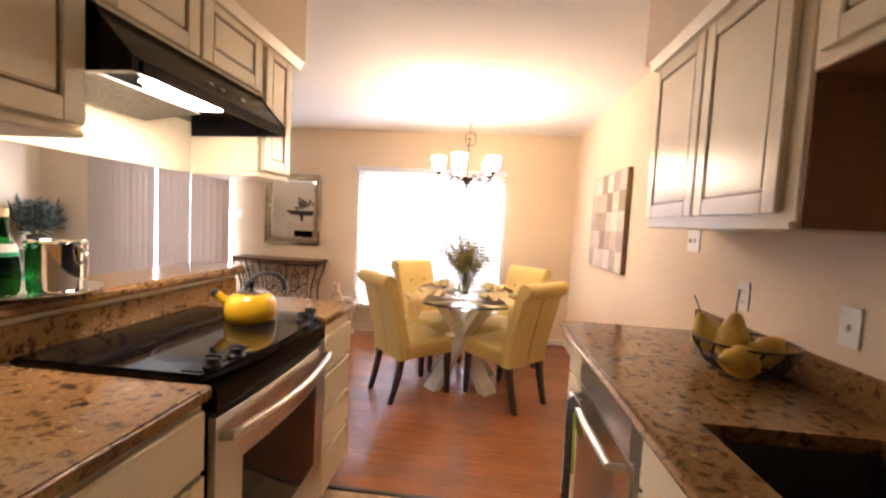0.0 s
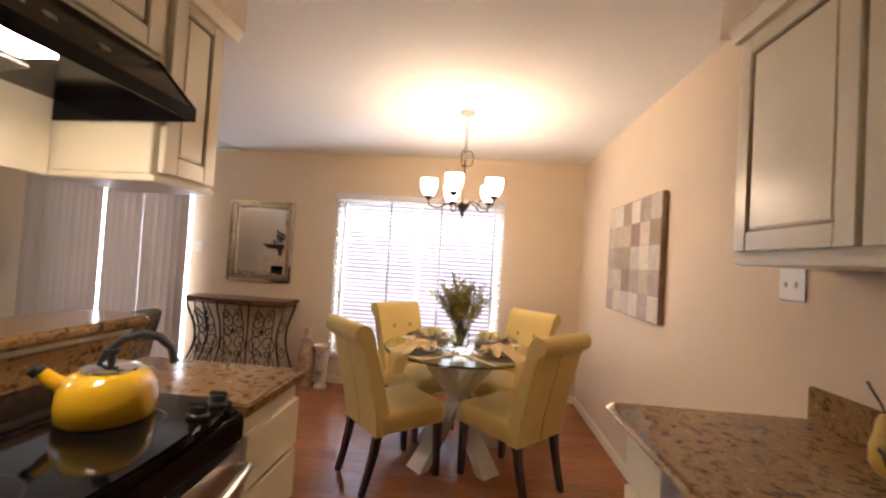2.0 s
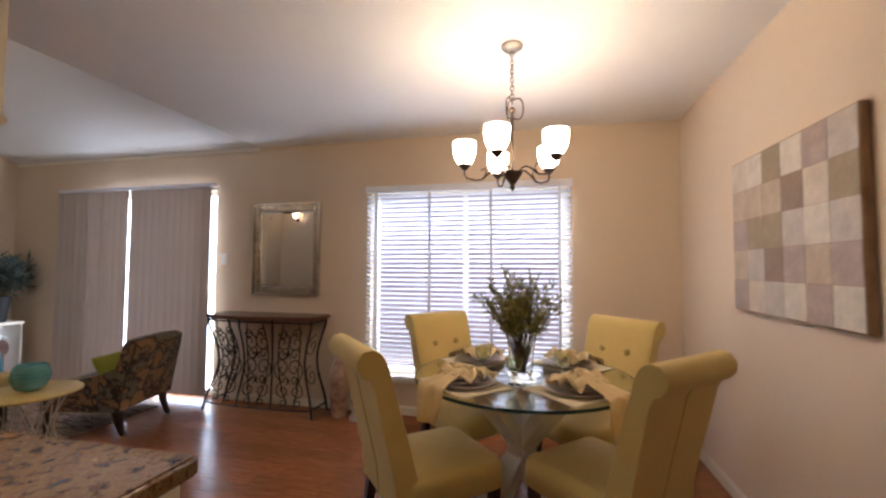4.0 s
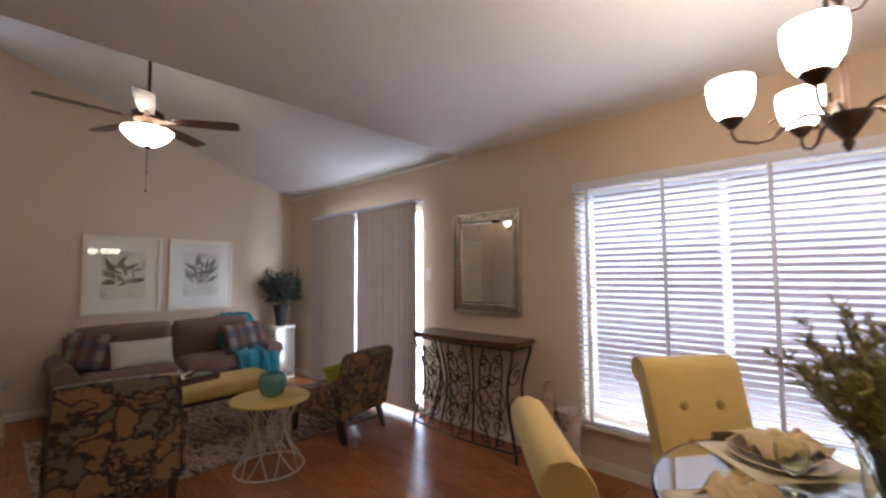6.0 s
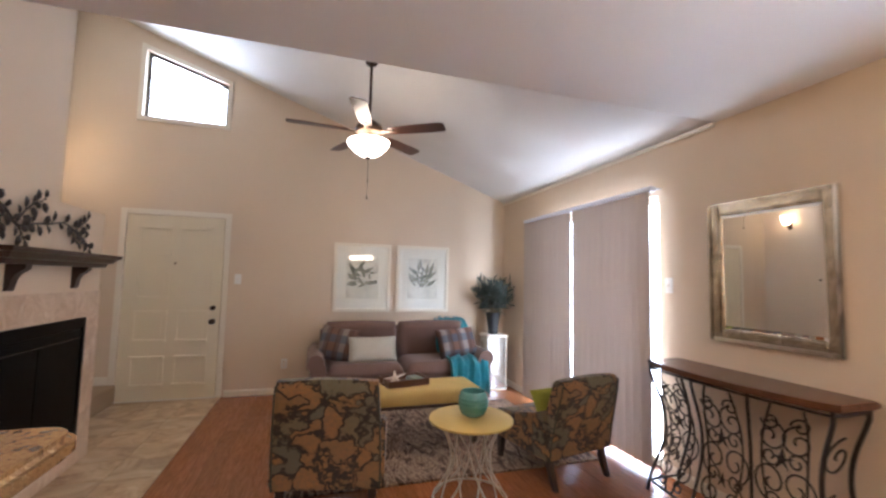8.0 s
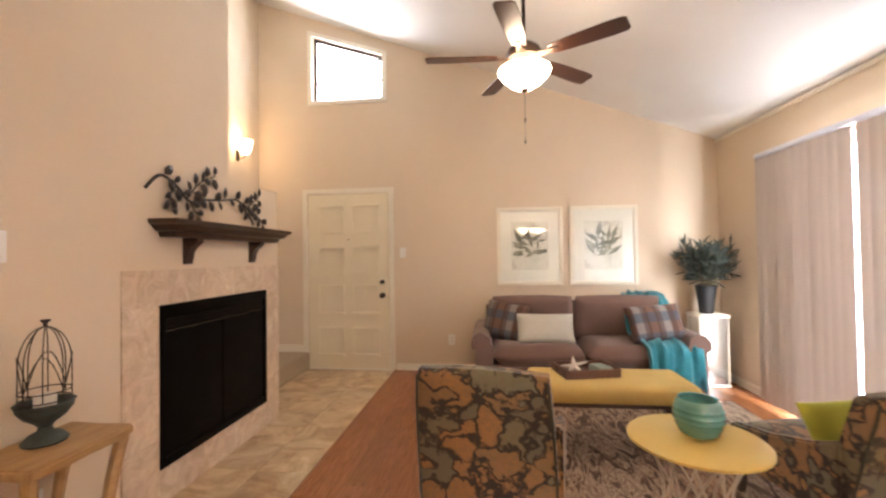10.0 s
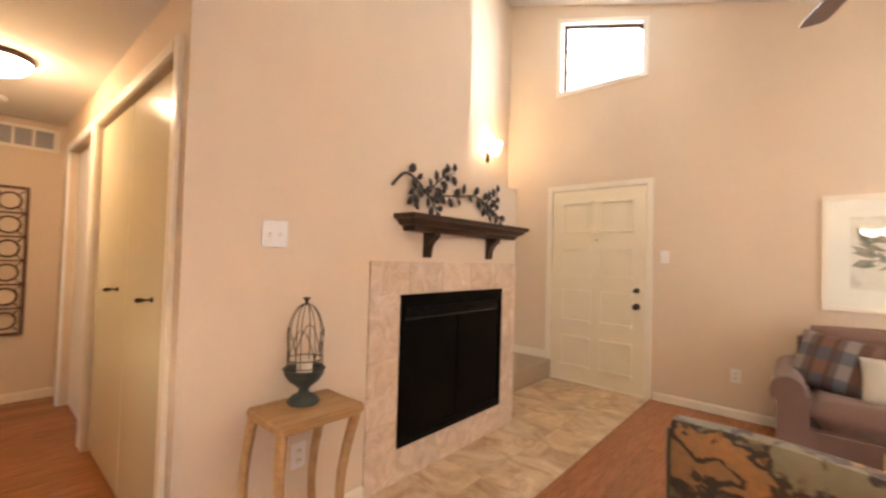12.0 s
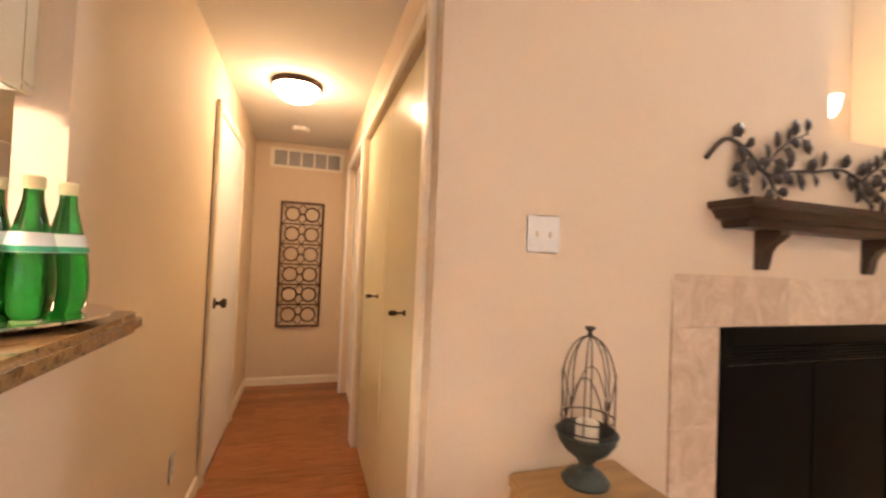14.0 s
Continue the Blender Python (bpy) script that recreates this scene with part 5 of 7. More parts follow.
def setting(k, a):
    c, s = math.cos(radians(a)), math.sin(radians(a))
    x, y, r = TX + 0.345 * c, TY + 0.345 * s, a - 90
    z = TZ + 0.001
    if k == 0:
        th = thing("placemat", "pale linen placemat lying on the glass table", "placemat", x, y, z, r, "placemats")
        bm = fresh()
        cloth(bm, 0.36, 0.30, 10, lambda u, v: 0.001 + 0.0015 * math.sin(9 * u + 4 * v) ** 2)
        ob = part("cloth", bm, M_LINEN2, th, smooth=60)
        ob.modifiers.new("thick", "SOLIDIFY").thickness = 0.002
        ob.modifiers["thick"].offset = 1.0
        pl = thing("dinner_plate", "stacked cream ceramic plates on a placemat", "plate", x, y, z + 0.006, r, "plates")
        for rr, zz, nm in ((0.145, 0.0, "charger"), (0.115, 0.014, "plate")):
            bm = fresh()
            lathe(bm, ((0, zz), (rr * 0.62, zz), (rr, zz + 0.014), (rr, zz + 0.017), (rr * 0.62, zz + 0.005), (0, zz + 0.005)), 40)
            part(nm, bm, M_CHARGER, pl)
        nk = thing("napkin", "gathered gold linen napkin trailing over the table's edge", "napkin", x, y, z + 0.028, r + 10, "napkins")
        bm = fresh()
        rnd = random.Random(8)
        cloth(bm, 0.23, 0.18, 26, lambda u, v: 0.012 + 0.036 * abs(math.sin(7 * u + 5 * v + 1.3 * math.sin(6 * v))) * (1 - 2.4 * v * v) + 0.01 * math.sin(19 * u - 9 * v))
        ob = part("folds", bm, M_LINEN, nk, smooth=70)
        ob.modifiers.new("thick", "SOLIDIFY").thickness = 0.004
        bm = fresh()
        rows = []
        for i in range(13):
            u = i / 12
            if u < 0.35:
                yy, zz = 0.03 + 0.115 * u / 0.35, 0.038 - 0.03 * u / 0.35
            elif u < 0.6:
                yy, zz = 0.145 + 0.06 * (u - 0.35) / 0.25, 0.008 - 0.026 * (u - 0.35) / 0.25
            else:
                yy, zz = 0.205 + 0.03 * (u - 0.6), -0.018 - 0.33 * (u - 0.6)
            w = 0.07 + 0.16 * min(u, 0.6) - 0.16 * max(0, u - 0.75)
            rows.append([bm.verts.new(((q / 8 - 0.5) * w + 0.03 * u, yy + (0.007 * math.sin(q * 1.5) if u > 0.6 else 0), zz + (0.008 * math.sin(q * 1.6 + 2 * u) + 0.004 if u < 0.6 else -0.02 * (q / 8)))) for q in range(9)])
        for p, q in zip(rows, rows[1:]):
            for i in range(8):
                bm.faces.new((p[i], p[i + 1], q[i + 1], q[i]))
        ob = part("tail", bm, M_LINEN, nk, smooth=70)
        ob.modifiers.new("thick", "SOLIDIFY").thickness = 0.003
        gx, gy = TX + 0.20 * math.cos(radians(a + 38)), TY + 0.20 * math.sin(radians(a + 38))
        gb = thing("goblet", "pale green stemmed water goblet", "goblet", gx, gy, z - 0.0005, r, "goblets")
        bm = fresh()
        lathe(bm, ((0, 0), (0.034, 0), (0.034, 0.003), (0.008, 0.01), (0.006, 0.03), (0.008, 0.05), (0.03, 0.065), (0.04, 0.09), (0.041, 0.13), (0.039, 0.13), (0.037, 0.09), (0.026, 0.07), (0, 0.06)), 24)
        part("glass", bm, M_GREENGLASS, gb)
        return [th, pl, nk, gb]


first = setting(0, 225)
for a in (315, 45, 135):
    turn = Matrix.Translation((TX, TY, 0)) @ pose(0, 0, 0, 0, 0, a - 225) @ Matrix.Translation((-TX, -TY, 0))
    for ob in first:
        copy_thing(ob, turn @ ob.matrix_basis)

# canvas of painted squares on the east wall
art = thing("canvas_painting", "canvas painted with tan, grey and brown squares", "painting", E, 4.19, 1.478, 90)
art.scale = (0.89, 1.0, 0.947)
bm = fresh()
box(bm, -0.525, 0.002, -0.415, 0.525, 0.036, 0.415, 0.004)
part("canvas", bm, mat("canvas_edge", (0.22, 0.12, 0.06), 0.8, other=(0.36, 0.24, 0.14), scale=12), art)
M_SQ = []
for i, c in enumerate(((0.62, 0.53, 0.42), (0.50, 0.40, 0.29), (0.42, 0.33, 0.28), (0.66, 0.60, 0.50), (0.34, 0.27, 0.17), (0.52, 0.46, 0.40), (0.27, 0.19, 0.13))):
    M_SQ.append(mat("painted_square", c, 0.7, other=tuple(v * 0.8 for v in c), scale=14, bump=0.3, bump_scale=40, mix=0.7))
rnd = random.Random(12)
for i in range(6):
    for j in range(5):
        bm = fresh()
        x, z = -0.52 + i * 0.1735, -0.41 + j * 0.164
        box(bm, x + 0.001, 0.034, z + 0.001, x + 0.1725, 0.0372 + 0.0008 * ((i + j) % 2), z + 0.163, 0.001)
        part("painted_square", bm, rnd.choice(M_SQ), art)

# mirror with a silvered frame
M_SILVER = mat("silver_leaf", (0.60, 0.53, 0.42), 0.24, 0.95, other=(0.26, 0.21, 0.14), scale=14, bump=0.35, bump_scale=70)
mr = thing("wall_mirror", "wall mirror in a broad silvered frame", "mirror", -2.765, N, 1.473, 180)
mw, mh = 0.358, 0.435
for a, b, c, d in ((-mw, -mh, -mw + 0.07, mh), (mw - 0.07, -mh, mw, mh), (-mw + 0.07, mh - 0.07, mw - 0.07, mh), (-mw + 0.07, -mh, mw - 0.07, -mh + 0.07)):
    bm = fresh()
    box(bm, a, 0.002, b, c, 0.032, d, 0.009, 3)
    part("frame_rail", bm, M_SILVER, mr)
for a, b, c, d in ((-mw - 0.006, -mh - 0.006, -mw + 0.018, mh + 0.006), (mw - 0.018, -mh - 0.006, mw + 0.006, mh + 0.006), (-mw + 0.018, mh - 0.018, mw - 0.018, mh + 0.006), (-mw + 0.018, -mh - 0.006, mw - 0.018, -mh + 0.018)):
    bm = fresh()
    box(bm, a, 0.002, b, c, 0.042, d, 0.006, 2)
    # right and bottom beads get brighter metal, a highlight put into the material
    part("outer_bead", bm, M_CHROME if d < 0 or c < 0 else M_SILVER, mr)
bm = fresh()
i = 0.07
v = [bm.verts.new(p) for p in ((-mw + i, 0.014, -mh + i), (mw - i, 0.014, -mh + i), (mw - i, 0.014, mh - i), (-mw + i, 0.014, mh - i), (-mw + i + 0.022, 0.019, -mh + i + 0.022), (mw - i - 0.022, 0.019, -mh + i + 0.022), (mw - i - 0.022, 0.019, mh - i - 0.022), (-mw + i + 0.022, 0.019, mh - i - 0.022))]
for q in ((4, 5, 6, 7), (0, 1, 5, 4), (1, 2, 6, 5), (2, 3, 7, 6), (3, 0, 4, 7)):
    bm.faces.new([v[k] for k in q])
part("mirror_glass", bm, M_MIRROR, mr, "clear bevelled mirror glass", smooth=0)

# wrought iron console
cs = thing("console_table", "wrought iron scrollwork console with a dark wood top", "console table", -2.835, 5.60, 0)
cs.scale = (1, 1, 1.028)
CW, CD = 0.555, 0.38
bm = fresh()
pts = [(-CW, 0.0), (CW, 0.0), (CW, -CD * 0.72)] + [(CW - 2 * CW * k / 14, -CD * 0.80 - 0.07 * math.sin(math.pi * k / 14)) for k in range(1, 14)] + [(-CW, -CD * 0.72)]
fs = prism(bm, pts, "z", 0.808, 0.843)
bmesh.ops.bevel(bm, geom=list({e for f in fs[:2] for e in f.edges}), offset=0.008, segments=2, affect="EDGES")
part("top", bm, mat("console_wood", (0.085, 0.032, 0.016), 0.26, other=(0.13, 0.055, 0.025), scale=6, stretch=(1, 8, 8)), cs, "polished dark wood top")


def bomb(z):
    """How far the ironwork swells or draws in at a height."""
    u = z / 0.81
    return 1.0 - 0.16 * math.sin(math.pi * min(1, max(0, (0.95 - u) / 0.8))) ** 1.2 + 0.05 * max(0, 0.15 - u) / 0.15


def front(x, z, out=0.0):
    b = bomb(z)
    return (x * b, -(CD * 0.72 + 0.05 * (1 - (x / CW) ** 2)) * b - out, z)


for x in (-CW + 0.03, CW - 0.03):
    bm = fresh()
    tube(bm, [front(x, z) for z in (0.81 * (1 - k / 16) for k in range(17))], 0.011, 6)
    part("leg", bm, M_IRON, cs)
for x in (-0.17, 0.17):
    bm = fresh()
    tube(bm, [front(x, 0.07 + 0.74 * k / 14) for k in range(15)], 0.009, 6)
    part("upright", bm, M_IRON, cs)
for x in (-CW + 0.03, CW - 0.03):
    bm = fresh()
    tube(bm, [(x * bomb(z), -0.03, z) for z in (0.81 * (1 - k / 16) for k in range(17))], 0.011, 6)
    part("leg", bm, M_IRON, cs)
for z in (0.79, 0.07):
    bm = fresh()
    tube(bm, [front(-CW + 0.03 + (2 * CW - 0.06) * k / 12, z) for k in range(13)], 0.008, 6)
    for s in (-1, 1):
        p = front(s * (CW - 0.03), z)
        tube(bm, (p, (p[0], -0.03, z)), 0.008, 6)
    part("rail", bm, M_IRON, cs)
rnd = random.Random(4)
for cx, w in ((-0.35, 0.14), (0.0, 0.15), (0.35, 0.14)):
    for s in (-1, 1):
        for cz, r, a0, a1 in ((0.62, 0.085, 90, 90 + s * 500), (0.40, 0.10, -90, -90 + s * 520), (0.22, 0.07, 90, 90 - s * 480), (0.52, 0.05, 0, s * 420), (0.70, 0.045, 180, 180 - s * 430), (0.31, 0.045, 0, -s * 430), (0.13, 0.04, 90, 90 + s * 400)):
            bm = fresh()
            pts = spiral(cx + s * w * 0.48, cz, r, 0.012, radians(a0), radians(a1), 0, 26)
            tube(bm, [front(p[0], p[2], 0.004) for p in pts], 0.0055, 5)
            part("scroll", bm, M_IRON, cs)
        bm = fresh()
        tube(bm, [front(cx + s * w * (0.15 + 0.75 * math.sin(2.6 * u) * 0.9), 0.07 + 0.71 * u, 0.002) for u in (k / 14 for k in range(15))], 0.006, 5)
        part("scroll", bm, M_IRON, cs)
    for cz, l in ((0.52, 0.06), (0.30, 0.04)):
        for k in range(5):
            a = radians(90 + 72 * k)
            bm = fresh()
            p, q = front(cx, cz, 0.012), front(cx + l * math.cos(a), cz + l * math.sin(a), 0.01)
            tube(bm, (p, [(p[i] + q[i]) / 2 for i in range(3)], q), l * 0.3, 6, 0.003, 0.5)
            part("iron_leaf", bm, M_IRON, cs)
for s in (-1, 1):
    for cz, r in ((0.58, 0.10), (0.32, 0.09)):
        bm = fresh()
        pts = spiral(0, cz, r, 0.012, radians(90), radians(90 + 500), 0, 24)
        tube(bm, [(s * (CW - 0.03) * bomb(p[2]), -0.15 + p[0], p[2]) for p in pts], 0.0055, 5)
        part("scroll", bm, M_IRON, cs)

# floor vases beside the console
v1 = thing("bottle_vase", "tan crackled ceramic bottle vase on the floor", "vase", -2.105, 5.46, 0)
bm = fresh()
lathe(bm, ((0, 0), (0.06, 0), (0.072, 0.03), (0.092, 0.24), (0.088, 0.37), (0.06, 0.46), (0.034, 0.515), (0.03, 0.56), (0.038, 0.595), (0.03, 0.595), (0.022, 0.56), (0, 0.52)), 28)
part("body", bm, ramp_mat("crackled_clay", ((0.35, (0.16, 0.08, 0.05)), (0.5, (0.42, 0.27, 0.18)), (0.7, (0.60, 0.47, 0.36))), 9, 0.4, 5, bump=0.15), v1)
v2 = thing("pedestal_urn", "whitewashed flared urn on a small foot", "urn", -1.925, 5.43, 0)
bm = fresh()
lathe(bm, ((0, 0), (0.066, 0), (0.068, 0.025), (0.052, 0.045), (0.038, 0.08), (0.044, 0.11), (0.06, 0.15), (0.064, 0.28), (0.074, 0.39), (0.088, 0.438), (0.082, 0.44), (0.066, 0.39), (0.05, 0.16), (0, 0.14)), 28)
part("body", bm, ramp_mat("whitewashed_clay", ((0.33, (0.10, 0.07, 0.055)), (0.42, (0.45, 0.37, 0.31)), (0.6, (0.66, 0.58, 0.50))), 8, 0.6, 5, bump=0.2), v2)
wall_plate(-3.485, N, 1.377, 180, "switch")


# ---- living room ----
M_SOFA = mat("mauve_brown_weave", (0.195, 0.112, 0.085), 0.9, other=(0.165, 0.094, 0.072), scale=6, bump=0.3, bump_scale=380, sheen=0.2)
M_PLAID = plaid("plaid_weave")
M_TEAL = mat("teal_knit", (0.010, 0.15, 0.19), 0.9, other=(0.015, 0.21, 0.25), scale=22, bump=0.6, bump_scale=140, sheen=0.3)
M_CREAM = mat("cream_cotton", (0.56, 0.53, 0.45), 0.9, other=(0.50, 0.47, 0.39), scale=7, bump=0.3, bump_scale=260)
sofa = thing("sofa", "mauve-brown two-cushion sofa with rolled arms", "sofa", -5.86, 4.07, 0, -90)
sofa.scale = (0.935, 1, 1)
bm = fresh()
box(bm, -0.90, -0.40, 0.07, 0.90, 0.40, 0.30, 0.02)
part("base", bm, M_SOFA, sofa)
bm = fresh()
box(bm, -0.95, -0.46, 0.10, 0.95, -0.27, 0.80, 0.04, 3)
part("back_frame", bm, M_SOFA, sofa)
for s in (-1, 1):
    bm = fresh()
    cushion(bm, 0.90, 0.68, 0.20, 12, 0.18)
    part("seat_cushion", bm, M_SOFA, sofa, "", pose(s * 0.447, 0.10, 0.385), 60)
    bm = fresh()
    cushion(bm, 0.90, 0.47, 0.20, 14, 0.14)
    part("back_cushion", bm, M_SOFA, sofa, "", pose(s * 0.447, -0.20, 0.65, 78), 60)
    bm = fresh()
    prof = [(0.0, 0.07), (0.17, 0.07), (0.17, 0.44)] + [(0.115 + 0.095 * math.cos(a), 0.50 + 0.095 * math.sin(a)) for a in (radians(-30 + 24 * k) for k in range(10))] + [(0.0, 0.48)]
    lo = [bm.verts.new((s * (0.88 + x), -0.44, z)) for x, z in prof]
    hi = [bm.verts.new((s * (0.88 + x), 0.43, z)) for x, z in prof]
    for i in range(len(prof)):
        j = (i + 1) % len(prof)
        bm.faces.new((lo[i], lo[j], hi[j], hi[i]))
    bm.faces.new(lo), bm.faces.new(hi)
    part("arm", bm, M_SOFA, sofa, "rolled upholstered arm", None, 50)
    for y in (-0.38, 0.36):
        bm = fresh()
        lathe(bm, ((0, 0), (0.02, 0), (0.03, 0.07), (0, 0.07)), 12, s * 0.86, y)
        part("foot", bm, M_ESPRESSO, sofa)


def pillow(name, label, x, y, z, rx, ry, rz, w, h, d, m):
    th = thing(name, label, "pillow", x, y, z)
    th.matrix_basis = pose(x, y, z, rx, ry, rz)
    bm = fresh()
    cushion(bm, w, h, d, 14, 0.5, 0.0, 0.09)
    part("cover", bm, m, th, smooth=70)


pillow("throw_pillow", "brown and blue plaid throw pillow on the sofa", -5.80, 3.37, 0.645, 66, 8, 70, 0.44, 0.40, 0.15, M_PLAID)
pillow("lumbar_pillow", "cream cotton lumbar pillow on the sofa seat", -5.66, 3.74, 0.60, 68, 0, 92, 0.56, 0.30, 0.13, M_CREAM)
pillow("throw_pillow", "plaid throw pillow leaning on the teal blanket", -5.66, 4.72, 0.655, 66, -4, 98, 0.52, 0.36, 0.15, M_PLAID)

thr = thing("throw_blanket", "teal knitted throw draped over back, seat and front", "blanket", -5.86, 4.05, 0, -90)
path = [(-0.47, 0.55), (-0.478, 0.70), (-0.45, 0.835), (-0.36, 0.875), (-0.25, 0.865), (-0.16, 0.80), (-0.10, 0.68), (-0.06, 0.56), (0.0, 0.505), (0.15, 0.505), (0.32, 0.50), (0.43, 0.47), (0.462, 0.38), (0.468, 0.27), (0.47, 0.16)]
bm = fresh()
rows = []
for i, (y, z) in enumerate(path):
    u = i / (len(path) - 1)
    c, w = -0.72 - 0.02 * u, 0.15 + 0.09 * min(1, u * 1.6)
    row = []
    for k in range(25):
        v = k / 24 - 0.5
        wav = 0.018 * math.sin(22 * v + 5 * u) + 0.012 * math.sin(47 * v - 9 * u)
        row.append(bm.verts.new((c + 2 * w * v + 0.012 * math.sin(7 * u + 9 * v), y + (wav + 0.015) * (1 if u > 0.7 else 0.3), z + (wav + 0.02) * (0.2 if u > 0.75 else 1) - (0.05 * abs(math.sin(9 * v)) if i == len(path) - 1 else 0))))
    rows.append(row)
for a, b in zip(rows, rows[1:]):
    for k in range(24):
        bm.faces.new((a[k], a[k + 1], b[k + 1], b[k]))
ob = part("knit", bm, M_TEAL, thr, smooth=80)
ob.modifiers.new("thick", "SOLIDIFY").thickness = 0.012


# two patterned armchairs
M_COBBLE = cobble_fabric("leaf_print_upholstery")


def armchair():
    th = thing("armchair", "high-backed armchair in orange and grey leaf-print fabric", "armchair", 0, 0, 0, 0, "armchairs by the rug")
    bm = fresh()
    box(bm, -0.27, -0.27, 0.22, 0.27, 0.33, 0.33, 0.02, 2)
    part("seat_base", bm, M_COBBLE, th)
    bm = fresh()
    cushion(bm, 0.52, 0.56, 0.18, 10, 0.2)
    part("seat_cushion", bm, M_COBBLE, th, "", pose(0, 0.06, 0.40), 60)
    bm = fresh()
    cols = []
    prof = [(-0.21, 0.24), (-0.215, 0.45), (-0.25, 0.65), (-0.285, 0.82), (-0.30, 0.905), (-0.33, 0.935), (-0.375, 0.93), (-0.395, 0.895), (-0.385, 0.80), (-0.35, 0.62), (-0.315, 0.42), (-0.295, 0.24)]
    for x in (-1, -0.96, -0.5, 0, 0.5, 0.96, 1):
        s = 0.86 if abs(x) == 1 else 1.0
        cols.append([bm.verts.new((x * (0.285 - 0.008 * max(0, (z - 0.5)) / 0.43 + 0.012 * math.sin(4 * z)), -0.26 - 0.14 * (z - 0.24) + (y + 0.26 + 0.14 * (z - 0.24)) * s, z - (0.015 * x * x * (z > 0.85)))) for y, z in prof])
    for a, b in zip(cols, cols[1:]):
        for i in range(len(prof)):
            j = (i + 1) % len(prof)
            bm.faces.new((a[i], a[j], b[j], b[i]))
    bm.faces.new(cols[0][::-1]), bm.faces.new(cols[-1])
    back = part("backrest", bm, M_COBBLE, th, smooth=45)
    m_pipe = mat("fabric_piping", (0.05, 0.05, 0.035), 0.8)
    for s in (-1, 1):
        bm = fresh()
        tube(bm, [(s * (0.285 - 0.008 * max(0, (z - 0.5)) / 0.43 + 0.012 * math.sin(4 * z)) * 0.985, y - 0.002, z) for y, z in prof[7:]], 0.006, 6)
        part("piping", bm, m_pipe, back)
    for s in (-1, 1):
        bm = fresh()
        pts = [(-0.28, 0.24), (0.30, 0.24), (0.30, 0.44), (0.26, 0.50), (0.05, 0.53), (-0.16, 0.60), (-0.27, 0.66)]
        x0, x1 = s * 0.262, s * 0.315
        fs = prism(bm, pts, "x", min(x0, x1), max(x0, x1))
        bmesh.ops.bevel(bm, geom=list({e for f in fs for e in f.edges}), offset=0.012, segments=2, affect="EDGES", clamp_overlap=True)
        part("arm", bm, M_COBBLE, th)
        for y0, y1 in ((0.28, 0.29), (-0.25, -0.31)):
            bm = fresh()
            rings = []
            for k in range(4):
                u = k / 3
                h = 0.024 - 0.009 * u
                rings.append([bm.verts.new((s * 0.25 + a * h, y0 + (y1 - y0) * u ** 1.5 + b * h, 0.235 * (1 - u))) for a, b in ((-1, -1), (1, -1), (1, 1), (-1, 1))])
            for p, q in zip(rings, rings[1:]):
                for i in range(4):
                    bm.faces.new((p[i], p[(i + 1) % 4], q[(i + 1) % 4], q[i]))
            bm.faces.new(rings[0]), bm.faces.new(rings[-1][::-1])
            part("leg", bm, M_ESPRESSO, th, "dark tapered wooden leg")
    return th


ac = armchair()
SHRINK = Matrix.Diagonal((1, 1, 0.89, 1))
ac.matrix_basis = pose(-3.755, 3.26, 0, 0, 0, 79) @ SHRINK
copy_thing(ac, pose(-3.87, 4.86, 0, 0, 0, 102) @ SHRINK)
pillow("throw_pillow", "lime yellow pillow resting on the armchair seat", -3.84, 4.86, 0.48, 60, 0, 102, 0.38, 0.22, 0.10, mat("lime_cotton", (0.42, 0.42, 0.05), 0.9, other=(0.36, 0.36, 0.04), scale=8, bump=0.3, bump_scale=260))

# yellow bench
bn = thing("ottoman_bench", "long yellow upholstered bench on dark legs", "bench", -4.595, 4.0, 0)
bn.scale = (1.12, 0.97, 1)
bm = fresh()
pad(bm, 0.20, 0.53, 0.3545, 0.471, 0.04, 0.035, 0.0045)
part("seat", bm, mat("mustard_upholstery", (0.58, 0.41, 0.13), 0.85, other=(0.52, 0.36, 0.11), scale=6, bump=0.25, bump_scale=420), bn, smooth=80)
bm = fresh()
box(bm, -0.185, -0.51, 0.325, 0.185, 0.51, 0.354, 0.004)
part("apron", bm, M_ESPRESSO, bn)
for sx in (-1, 1):
    for sy in (-1, 1):
        bm = fresh()
        x, y = sx * 0.155, sy * 0.47
        prism(bm, ((x - 0.022, y - 0.022), (x + 0.022, y - 0.022), (x + 0.022, y + 0.022), (x - 0.022, y + 0.022)), "z", 0.0128, 0.325)
        part("leg", bm, M_ESPRESSO, bn)
tr = thing("wooden_tray", "dark wooden tray with cut handles on the bench", "tray", -4.63, 3.87, 0.4755, 12)
for a in ((-0.13, -0.19, 0.0, 0.13, 0.19, 0.012), (-0.13, -0.19, 0.012, -0.115, 0.19, 0.055), (0.115, -0.19, 0.012, 0.13, 0.19, 0.055)):
    bm = fresh()
    box(bm, *a, 0.003)
    part("board", bm, mat("walnut_tray", (0.10, 0.04, 0.02), 0.45, other=(0.14, 0.06, 0.03), scale=9, stretch=(9, 1, 9)), tr)
for s in (-1, 1):
    for a in ((-0.115, 0.012, -0.045, 0.06), (0.045, 0.012, 0.115, 0.06), (-0.045, 0.048, 0.045, 0.06), (-0.045, 0.012, 0.045, 0.022)):
        bm = fresh()
        box(bm, a[0], s * 0.182 - 0.008, a[1], a[2], s * 0.182 + 0.008, a[3], 0.002)
        part("end_rail", bm, bpy.data.materials["walnut_tray"], tr)
